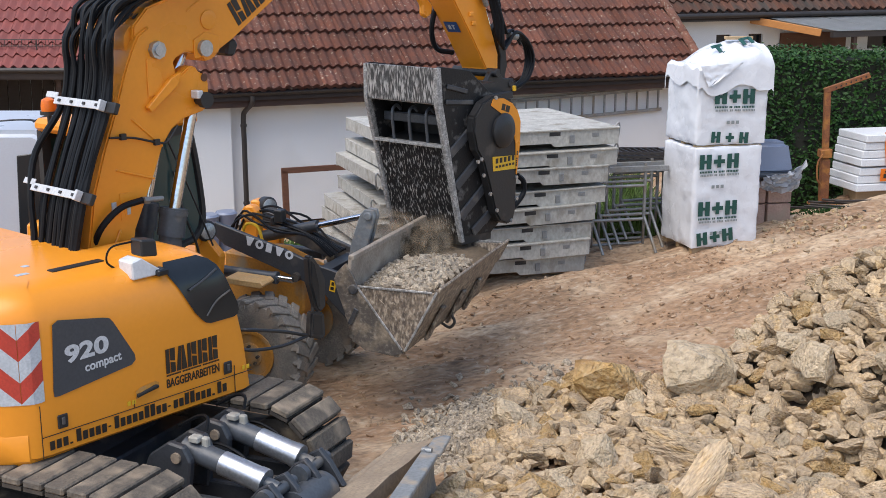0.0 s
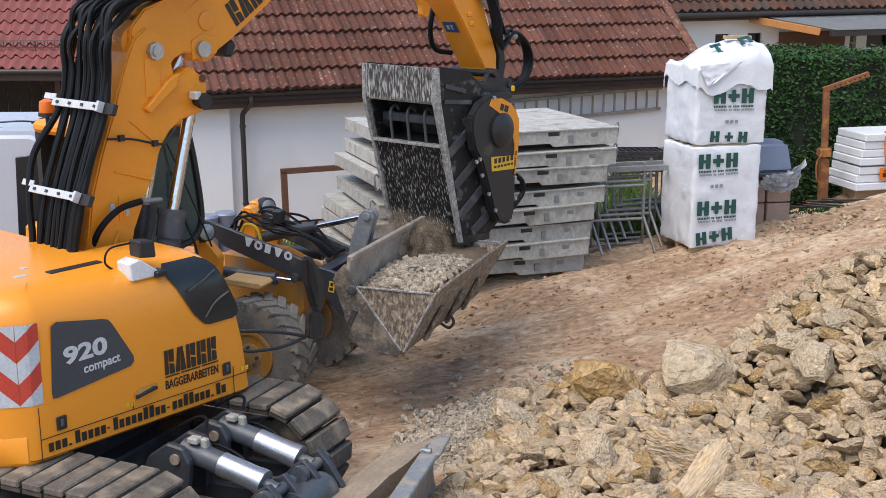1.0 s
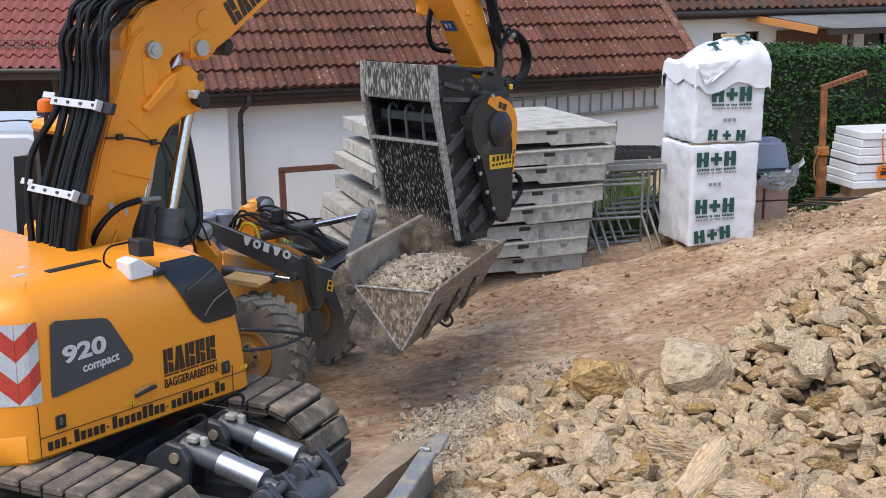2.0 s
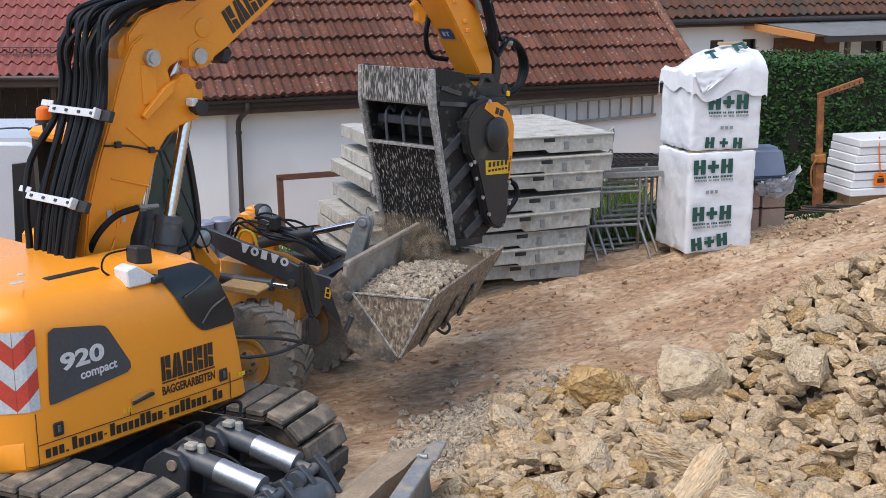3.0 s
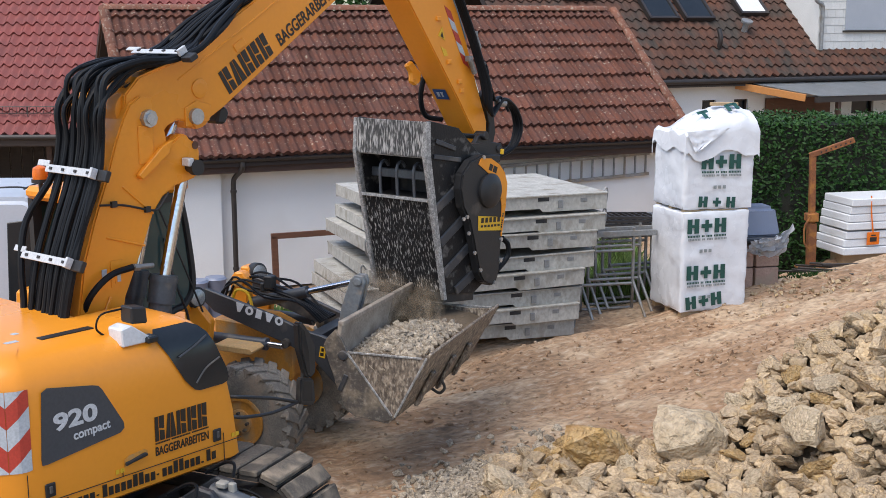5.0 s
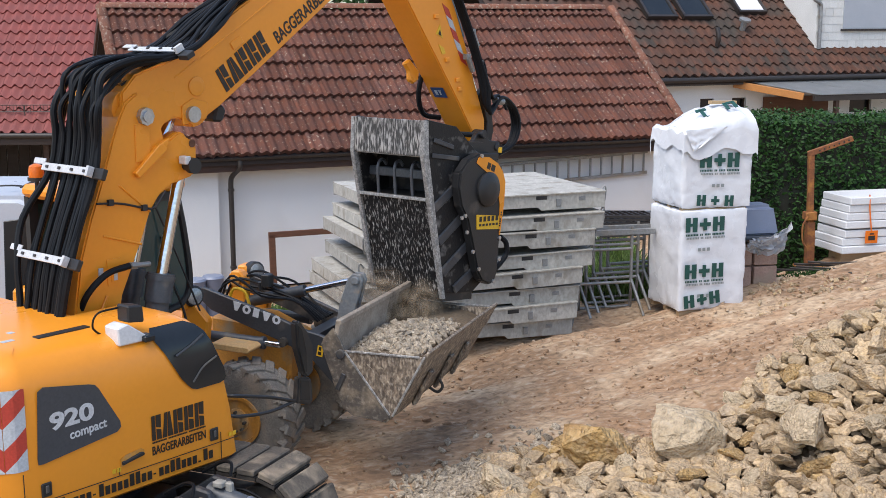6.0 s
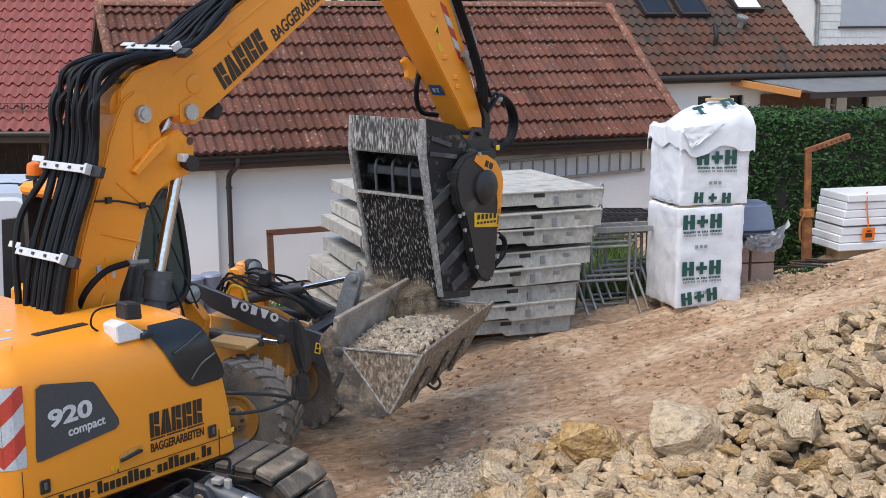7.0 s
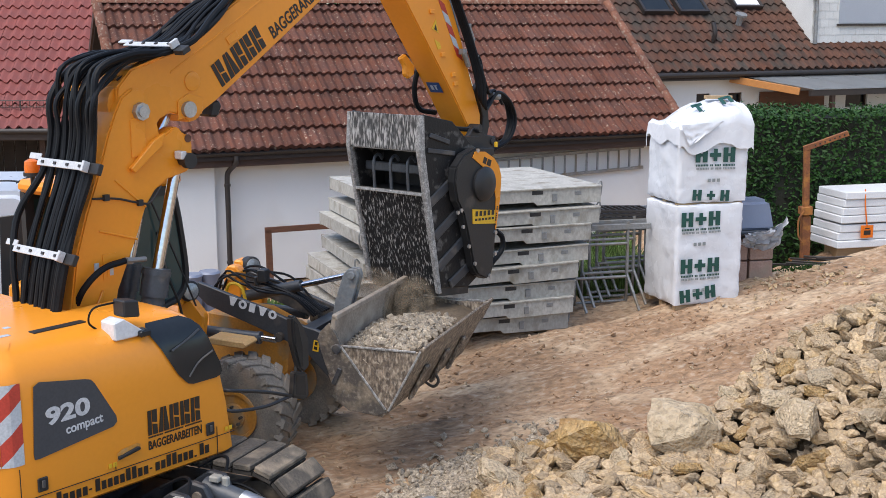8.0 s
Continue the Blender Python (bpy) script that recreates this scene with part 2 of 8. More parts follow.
    stonefill=mat("limestone_chips", (0.54, 0.40, 0.243), (0.41, 0.305, 0.19), 0.92, scale=6, fine=30, bump=1.0, relief=0.03, speck=0.30, speck_scale=36, dirt=(0.40, 0.27, 0.12), dirt_at=0.62, dirt_scale=4, island=0.24),
    gravel=mat("grey_crushed_gravel", (0.52, 0.44, 0.33), (0.31, 0.25, 0.18), 0.92, scale=9, fine=60, bump=0.5, speck=0.5, speck_scale=50, dirt=(0.40, 0.33, 0.24), dirt_at=0.58, dirt_scale=5, island=0.28),
    film=mat("white_pallet_film", (0.73, 0.74, 0.76), (0.70, 0.71, 0.735), 0.26, scale=3, fine=7, bump=0.45, tint=0.97),
    print_green=mat("dark_green_print", (0.012, 0.085, 0.070), None, 0.35, bump=0.0),
    print_grey=mat("grey_print", (0.30, 0.33, 0.33), None, 0.4, bump=0.0),
    rust=mat("rusty_orange_steel", (0.30, 0.105, 0.035), (0.19, 0.075, 0.035), 0.8, 0.2, scale=8, fine=50, bump=0.3, dirt=(0.40, 0.17, 0.04), dirt_at=0.56, dirt_scale=6),
    foam=mat("white_insulation_board", (0.76, 0.77, 0.78), (0.68, 0.69, 0.70), 0.6, scale=4, fine=60, bump=0.1),
    tub=mat("blue_grey_tub_plastic", (0.16, 0.19, 0.27), (0.20, 0.23, 0.31), 0.35, scale=3, bump=0.03),
    leaf=mat("hedge_leaf", (0.016, 0.046, 0.011), (0.034, 0.084, 0.019), 0.6, spec=0.2, scale=0.9, fine=6, bump=0.0, island=0.45),
    # near-black colour standing in for the shade inside the hedge
    leafshade=mat("hedge_shade", (0.010, 0.020, 0.007), (0.018, 0.016, 0.010), 0.9, scale=6, bump=0.2),
    grass=mat("grass_blade", (0.06, 0.12, 0.022), (0.10, 0.16, 0.035), 0.7, scale=1.5, fine=8, bump=0.0, island=0.4),
    tin=mat("pale_canopy_sheet", (0.44, 0.46, 0.47), (0.38, 0.40, 0.41), 0.4, 0.2, scale=2, bump=0.03),
    clad=mat("white_shingle_cladding", (0.70, 0.70, 0.67), (0.63, 0.63, 0.60), 0.7, scale=2, fine=40, bump=0.1, vary=0.05),
    blind=mat("grey_roller_blind", (0.42, 0.45, 0.49), (0.38, 0.41, 0.45), 0.5, scale=2, bump=0.0),
    dustpuff=None,
)


# ---------- mesh helpers ----------
def part(name, bm, material, parent=None, label="", bevel=0.0, smooth=False, m=None, segments=1):
    """Link a bmesh as one mesh object under a thing."""
    bmesh.ops.recalc_face_normals(bm, faces=bm.faces)
    if bevel:
        es = [e for e in bm.edges if len(e.link_faces) == 2 and e.calc_face_angle(0) > 0.5]
        bmesh.ops.bevel(bm, geom=es, offset=bevel, segments=segments, affect="EDGES", clamp_overlap=True)
    if name in SPLIT:
        return islands(name, bm, material, parent, label, smooth, m)
    me = bpy.data.meshes.new(name)
    bm.to_mesh(me)
    bm.free()
    return linked(name, me, material, parent, label, smooth, m)


SPLIT = {"weld_plate", "stick_boss", "cover_bolt", "clamp_bolt", "wheel_nut", "rim_slot", "pin_plate", "cab_post", "stiffening_rib", "cross_rib", "rung", "tread_lug", "wear_strip", "fork_pocket", "rail_tab", "hose_coupling", "peg_hole",
         "pallet_board", "axle", "pin_cap", "arm_pin", "boom_pin", "warning_label", "wiper", "rail", "mounting_ear", "gutter_board", "wall", "side_edge", "bargeboard", "cab_hose", "link_arm", "print_mark", "firm_mark", "label_bar", "web_bar", "print_line", "print_small", "sticker_bar", "mark_bar", "maker_mark", "opening_lip", "strap_shine", "collar"}


def islands(name, bm, material, parent, label, smooth, m):
    """Each loose piece of a bmesh as an object of its own; returns the first."""
    bm.verts.ensure_lookup_table()
    seen, first = set(), None
    for v0 in bm.verts:
        if v0.index in seen:
            continue
        stack, group = [v0], []
        seen.add(v0.index)
        while stack:
            v = stack.pop()
            group.append(v)
            for e in v.link_edges:
                w = e.other_vert(v)
                if w.index not in seen:
                    seen.add(w.index)
                    stack.append(w)
        at = {v.index: i for i, v in enumerate(group)}
        fs = {f for v in group for f in v.link_faces}
        if not fs:
            continue
        me = bpy.data.meshes.new(name)
        me.from_pydata([v.co[:] for v in group], [], [[at[v.index] for v in f.verts] for f in fs])
        ob = linked(name, me, material, parent, label, smooth, m)
        first = first or ob
    bm.free()
    return first


def linked(name, me, material, parent=None, label="", smooth=False, m=None):
    if material and not me.materials:
        me.materials.append(material)
    if smooth:
        me.shade_smooth()
        me.set_sharp_from_angle(angle=radians(38))
    ob = new(name, me)
    if parent:
        ob.parent = parent
    if m is not None:
        ob.matrix_basis = m
    if label:
        tagged(ob, label)
    return ob


def thing(name, m, label, category, group="", kind=""):
    ob = new(name)
    ob.empty_display_size = 0.2
    ob.matrix_basis = m
    return tagged(ob, label, category, group, kind)


def quads(bm, ring_a, ring_b, closed=True):
    k = len(ring_a)
    for i in range(k if closed else k - 1):
        j = (i + 1) % k
        try:
            bm.faces.new((ring_a[i], ring_a[j], ring_b[j], ring_b[i]))
        except ValueError:
            pass


def prism(bm, pts, y0, y1):
    """A polygon in x, z, drawn out from y0 to y1."""
    a = [bm.verts.new((x, y0, z)) for x, z in pts]
    b = [bm.verts.new((x, y1, z)) for x, z in pts]
    bm.faces.new(a)
    bm.faces.new(b[::-1])
    quads(bm, a, b)


def slab(bm, pts, z0, z1):
    """A polygon in x, y, drawn out from z0 to z1."""
    a = [bm.verts.new((x, y, z0)) for x, y in pts]
    b = [bm.verts.new((x, y, z1)) for x, y in pts]
    bm.faces.new(a)
    bm.faces.new(b[::-1])
    quads(bm, a, b)


def box(bm, c, s, m=None):
    vs = []
    for dz in (-1, 1):
        for dx, dy in ((-1, -1), (1, -1), (1, 1), (-1, 1)):
            v = Vector((c[0] + dx * s[0] / 2, c[1] + dy * s[1] / 2, c[2] + dz * s[2] / 2))
            vs.append(bm.verts.new(m @ v if m else v))
    for f in ((0, 1, 2, 3), (4, 5, 6, 7), (0, 1, 5, 4), (1, 2, 6, 5), (2, 3, 7, 6), (3, 0, 4, 7)):
        bm.faces.new([vs[i] for i in f])


def beam(bm, p0, p1, w, h):
    """A square bar from p0 to p1."""
    p0, p1 = Vector(p0), Vector(p1)
    d = p1 - p0
    m = Matrix.Translation((p0 + p1) / 2) @ d.to_track_quat("X", "Z").to_matrix().to_4x4()
    box(bm, (0, 0, 0), (d.length, w, h), m)


def cyl(bm, p0, p1, r0, r1=None, n=16, caps=True):
    p0, p1 = Vector(p0), Vector(p1)
    r1 = r0 if r1 is None else r1
    q = (p1 - p0).to_track_quat("Z", "Y").to_matrix()
    rings = []
    for p, r in ((p0, r0), (p1, r1)):
        rings.append([bm.verts.new(p + q @ Vector((r * math.cos(2 * math.pi * i / n), r * math.sin(2 * math.pi * i / n), 0))) for i in range(n)])
    quads(bm, *rings)
    if caps:
        bm.faces.new(rings[0])
        bm.faces.new(rings[1][::-1])


def lathe(bm, profile, p0, axis, n=24):
    """Turn a profile of (radius, along) about an axis through p0."""
    p0, q = Vector(p0), Vector(axis).to_track_quat("Z", "Y").to_matrix()
    rings = [[bm.verts.new(p0 + q @ Vector((r * math.cos(2 * math.pi * i / n), r * math.sin(2 * math.pi * i / n), a))) for i in range(n)] for r, a in profile]
    for a, b in zip(rings, rings[1:]):
        quads(bm, a, b)
    bm.faces.new(rings[0])
    bm.faces.new(rings[-1][::-1])


def smooth_path(pts, k=6):
    pts = [Vector(p) for p in pts]
    ext = [pts[0] * 2 - pts[1]] + pts + [pts[-1] * 2 - pts[-2]]
    out = []
    for i in range(1, len(ext) - 2):
        a, b, c, d = ext[i - 1:i + 3]
        for j in range(k):
            t = j / k
            out.append(0.5 * (2 * b + (c - a) * t + (2 * a - 5 * b + 4 * c - d) * t * t + (3 * b - a - 3 * c + d) * t ** 3))
    return out + [pts[-1]]


def tube(bm, pts, r, n=8, k=6):
    path = smooth_path(pts, k)
    up = Vector((0.31, 0.17, 0.93))
    rings = []
    for i, p in enumerate(path):
        d = (path[min(i + 1, len(path) - 1)] - path[max(i - 1, 0)]).normalized()
        a = d.cross(up).normalized()
        b = d.cross(a).normalized()
        up = -b if b.dot(up) < 0 else b
        b = up
        a = b.cross(d).normalized()
        rings.append([bm.verts.new(p + r * (math.cos(2 * math.pi * j / n) * a + math.sin(2 * math.pi * j / n) * b)) for j in range(n)])
    for x, y in zip(rings, rings[1:]):
        quads(bm, x, y)
    bm.faces.new(rings[0])
    bm.faces.new(rings[-1][::-1])


def lettering(name, words, size, material, parent, m, stretch=1.0, label="", bold=0.02):
    """A flat word in the built-in font, 3 mm thick, laid at the pose m."""
    cu = bpy.data.curves.new(name, "FONT")
    cu.body, cu.size, cu.extrude, cu.offset = words, size, 0.0015, size * bold
    tmp = new(name + "_curve", cu)
    me = bpy.data.meshes.new_from_object(tmp.evaluated_get(bpy.context.evaluated_depsgraph_get()))
    bpy.data.objects.remove(tmp)
    me.transform(Matrix.Diagonal((stretch, 1, 1, 1)))
    return linked(name, me, material, parent, label, m=m)


def flat(bm, m, polys, t=0.003):
    """Thin raised shapes, drawn in the x, y of m."""
    for pts in polys:
        a = [bm.verts.new(m @ Vector((x, y, 0))) for x, y in pts]
        b = [bm.verts.new(m @ Vector((x, y, t))) for x, y in pts]
        bm.faces.new(a)
        bm.faces.new(b[::-1])
        quads(bm, a, b)


def rect(x, y, w, h, sl=0.0):
    return [(x, y), (x + w, y), (x + w + sl, y + h), (x + sl, y + h)]


BM = bmesh.new
rng = random.Random(7)


# ---------- ground ----------
def step(v, a, b):
    t = min(1.0, max(0.0, (v - a) / (b - a)))
    return t * t * (3 - 2 * t)


def ground_z(x, y):
    z = 0.30 * step(x, -0.5, 1.6) * step(y, 13.0, 15.5)
    z += 0.12 * min(max(0.0, x - 2.5), 6.0) * step(y, 13.5, 17.0)
    z -= 1.25 * step(y, 17.4, 22.0) * (1 - step(x, 4.4, 8.0))
    return z


def rough_z(x, y):
    c, s = math.cos(radians(26)), math.sin(radians(26))
    along, across = c * x + s * y, -s * x + c * y
    z = 0.035 * noise.noise((along * 0.28, across * 1.7, 0.3)) + 0.02 * noise.noise((along * 0.9, across * 4.0, 5.0))
    z += 0.024 * noise.noise((x * 4, y * 6, 1.0)) + 0.020 * noise.noise((x * 9, y * 12, 9.0))
    for rut in (9.4, 10.4, 11.5, 12.8, 13.8):
        d = across - rut - 0.25 * math.sin(along * 0.5 + rut)
        z -= 0.08 * math.exp(-(d / 0.20) ** 2) - 0.05 * math.exp(-((abs(d) - 0.36) / 0.12) ** 2)
    return z


def build_ground():
    xs = np.concatenate([[-3000, -600, -150, -50, -25], np.arange(-14, -5, 0.5), np.arange(-5, 8.5, 0.06), np.arange(8.6, 16, 0.6), [25, 50, 150, 600, 3000]])
    ys = np.concatenate([[-3000, -600, -100, -20, 0, 4], np.arange(6, 19.5, 0.06), np.arange(19.6, 34, 0.6), [45, 80, 200, 800, 4000]])
    verts = []
    for y in ys:
        for x in xs:
            near = -5 <= x <= 8.5 and 6 <= y <= 19.5
            verts.append((x, y, ground_z(x, y) + (rough_z(x, y) if near else 0.0)))
    w = len(xs)
    faces = [(j * w + i, j * w + i + 1, (j + 1) * w + i + 1, (j + 1) * w + i) for j in range(len(ys) - 1) for i in range(w - 1)]
    me = bpy.data.meshes.new("ground")
    me.from_pydata(verts, [], faces)
    me.shade_smooth()
    tagged(linked("ground", me, M["soil"]), "trodden brown building-site earth with shallow wheel ruts", "ground", kind="structure")


build_ground()


# ---------- roofs and houses ----------
def wave_tile(name, w, length, waves, amp, thick, skew=False):
    """One roof tile: waves across, a stepped lower edge. Its x runs along the eave, y up the slope, z out of the roof."""
    seg = 6 * waves
    bm = BM()
    lo, hi, under = [], [], []
    for i in range(seg + 1):
        x = w * i / seg
        ph = 2 * math.pi * waves * i / seg
        z = amp * (math.sin(ph) + (0.35 * math.sin(2 * ph) if skew else 0.0))
        yo = 0.10 * length * math.sin(ph + 0.5) if skew else 0.0
        lo.append(bm.verts.new((x, yo, z + thick)))
        hi.append(bm.verts.new((x, length * 1.04, z)))
        under.append(bm.verts.new((x, yo, z - thick * 0.4)))
    for i in range(seg):
        bm.faces.new((lo[i], lo[i + 1], hi[i + 1], hi[i]))
        bm.faces.new((under[i], under[i + 1], lo[i + 1], lo[i]))
    me = bpy.data.meshes.new(name)
    bm.to_mesh(me)
    bm.free()
    for p in me.polygons:
        p.use_smooth = True
    me.set_sharp_from_angle(angle=radians(60))
    return me


def tile_slope(parent, me, material, m, nu, nv, tw, tl, keep=None, singles=300, seed=1):
    """Lay tiles on a slope whose pose is m (x along the eave, y up). keep(u, v) leaves out tiles; those past `singles` are joined."""
    r = random.Random(seed)
    me.materials.append(material)
    spots = [(i, j) for j in range(nv) for i in range(nu) if keep is None or keep((i + 0.5) * tw, (j + 0.5) * tl)]
    joined = []
    for k, (i, j) in enumerate(spots):
        at = m @ pose(i * tw + r.uniform(-0.004, 0.004), j * tl + r.uniform(-0.012, 0.012), r.uniform(0, 0.008), r.uniform(-0.8, 0.8), 0, r.uniform(-0.5, 0.5))
        if k < singles:
            o = new("roof_tile", me)
            o.parent = parent
            o.matrix_basis = at
        else:
            joined.append(at)
    if joined:
        src = np.array([v.co[:] for v in me.vertices])
        fs = [list(p.vertices) for p in me.polygons]
        vv, ff = [], []
        for at in joined:
            a = np.array(at)
            base = len(vv)
            vv.extend((src @ a[:3, :3].T + a[:3, 3]).tolist())
            ff.extend([[base + q for q in f] for f in fs])
        big = bpy.data.meshes.new("roof_tiles")
        big.from_pydata(vv, [], ff)
        big.shade_smooth()
        big.set_sharp_from_angle(angle=radians(60))
        tagged(linked("roof_tiles", big, material, parent), kind="stuff")


def garage():
    """White rendered outbuilding with a gabled roof. Local x along the eave, y inwards, z up from its floor."""
    AZ, ALONG = 22.2, 13.25
    o = Vector((-4.11, 25.0, 0)) - Vector((math.cos(radians(AZ)), math.sin(radians(AZ)), 0)) * 1.95
    g = thing("outbuilding", pose(o.x, o.y, -1.25, 0, 0, AZ), "white rendered outbuilding with weathered brown tiled gable roof", "building")
    E, HS, RISE = 2.98, 3.95, 3.05        # eave height over the floor, half span, rise
    pitch = math.degrees(math.atan2(RISE, HS))
    bm = BM()
    for a, b in ((0.45, 1.77), (1.77, ALONG - 0.3)):
        y = 0.42 if a < 1 else 0.60
        box(bm, ((a + b) / 2, y + 0.15, E / 2 - 0.1), (b - a, 0.30, E - 0.3))
    box(bm, (ALONG / 2, 2 * HS - 0.6, E / 2 - 0.1), (ALONG - 0.8, 0.3, E - 0.3))
    part("wall", bm, M["plaster"], g)
    for x in (0.45, ALONG - 0.45):
        bm = BM()
        slab_pts = [(0.6, 0), (2 * HS - 0.6, 0), (2 * HS - 0.6, E - 0.35), (HS, E + RISE - 0.55), (0.6, E - 0.35)]
        a = [bm.verts.new((x - 0.12, y, z)) for y, z in slab_pts]
        b = [bm.verts.new((x + 0.12, y, z)) for y, z in slab_pts]
        bm.faces.new(a), bm.faces.new(b[::-1]), quads(bm, a, b)
        part("gable_wall", bm, M["plaster"], g)
    # boards of the open gable
    for k in range(12):
        bm = BM()
        z = E - 0.2 + k * 0.23
        half = HS * (1 - (z - E) / RISE) - 0.25
        if half > 0.1:
            box(bm, (0.3, HS, z), (0.03, 2 * half, 0.2))
            part("gable_board", bm, M["darkwood"], g)
    bm = BM()
    prism_pts = [(0, E), (HS, E + RISE), (2 * HS, E), (2 * HS, E - 0.14), (HS, E + RISE - 0.16), (0, E - 0.14)]
    a = [bm.verts.new((0.02, y, z - 0.06)) for y, z in prism_pts]
    b = [bm.verts.new((ALONG, y, z - 0.06)) for y, z in prism_pts]
    bm.faces.new(a), bm.faces.new(b[::-1]), quads(bm, a, b)
    part("roof", bm, M["underlay"], g)
    bm = BM()
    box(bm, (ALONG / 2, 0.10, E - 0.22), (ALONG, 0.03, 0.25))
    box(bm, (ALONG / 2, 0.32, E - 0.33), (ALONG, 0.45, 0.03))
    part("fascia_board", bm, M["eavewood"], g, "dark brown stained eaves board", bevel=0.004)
    bm = BM()
    prof = [(0.065 * math.cos(t), 0.065 * math.sin(t)) for t in np.linspace(math.pi, 2 * math.pi, 9)]
    prof += [(x * 0.88, z * 0.88) for x, z in prof[::-1]]
    a = [bm.verts.new((-0.05, 0.0 + x, E - 0.05 + z)) for x, z in prof]
    b = [bm.verts.new((ALONG + 0.05, 0.0 + x, E - 0.05 + z)) for x, z in prof]
    bm.faces.new(a), bm.faces.new(b[::-1]), quads(bm, a, b)
    part("gutter", bm, M["gutter"], g, smooth=True)
    bm = BM()
    px = 2.02
    tube(bm, [(px + 0.12, 0.0, E - 0.1), (px + 0.12, 0.02, E - 0.26), (px + 0.03, 0.30, E - 0.46), (px, 0.34, E - 0.62), (px, 0.34, E - 1.2), (px, 0.34, E - 2.2), (px, 0.34, 0.05)], 0.055, 10)
    for z in (0.55, 2.2):
        cyl(bm, (px, 0.34, z), (px, 0.34, z + 0.05), 0.07)
    part("downpipe", bm, M["gutter"], g, "dark brown metal downpipe", smooth=True)
    verge = BM()
    for side in (-1, 1):
        for x in (0.0, ALONG):
            y0, y1 = (0, HS) if side < 0 else (2 * HS, HS)
            beam(verge, (x, y0, E - 0.03), (x, y1, E + RISE - 0.03), 0.05, 0.18)
    part("bargeboard", verge, M["eavewood"], g)
    tl = math.hypot(HS, RISE) / 8.6
    tw = 0.408
    me = wave_tile("roof_tile", tw, tl, 2, 0.033, 0.075)
    n = int(ALONG / tw)
    front = pose(0, 0, E) @ pose(0, 0, 0, pitch)
    tile_slope(g, me, M["rooftile"], front, n, 9, tw, tl, keep=lambda u, v: v < 8.4 * tl)
    tile_slope(g, wave_tile("roof_tile", tw, tl, 2, 0.033, 0.075), M["rooftile"], front @ pose(0, 8 * tl, 0) @ Matrix.Diagonal((1, 0.58, 1, 1)), n, 1, tw, tl, singles=0, seed=5)
    back = pose(ALONG, 2 * HS, E) @ pose(0, 0, 0, 0, 0, 180) @ pose(0, 0, 0, pitch)
    tile_slope(g, wave_tile("roof_tile", tw, tl, 2, 0.033, 0.075), M["rooftile"], back, n, 9, tw, tl, keep=lambda u, v: v < 8.4 * tl, singles=0)
    cap = BM()
    prof = [(0.17 * math.cos(t), 0.12 * math.sin(t)) for t in np.linspace(-0.1, math.pi + 0.1, 8)]
    a = [cap.verts.new((0, y, z)) for y, z in prof]
    b = [cap.verts.new((0.40, y * 0.9, z * 0.9)) for y, z in prof]
    quads(cap, a, b, closed=False)
    quads(cap, [cap.verts.new((0, y * 0.85, z * 0.8)) for y, z in prof], a, closed=False)
    cm = bpy.data.meshes.new("ridge_tile")
    bmesh.ops.recalc_face_normals(cap, faces=cap.faces)
    cap.to_mesh(cm)
    cap.free()
    cm.shade_smooth()
    cm.materials.append(M["ridge"])
    for k in range(int(ALONG / 0.37)):
        o2 = new("ridge_tile", cm)
        o2.parent = g
        o2.matrix_basis = pose(0.0 + k * 0.37, HS, E + RISE + 0.0)
    for x in (0.02, ALONG - 0.03):
        for k in range(11):
            o2 = new("verge_tile", cm)
            o2.parent = g
            t = k / 11
            o2.matrix_basis = pose(x, HS * t, E + RISE * t + 0.02, pitch, 0, 0) @ pose(0, 0, 0, 0, 0, 90) @ Matrix.Diagonal((1.15, 0.75, 0.8, 1))
    return g


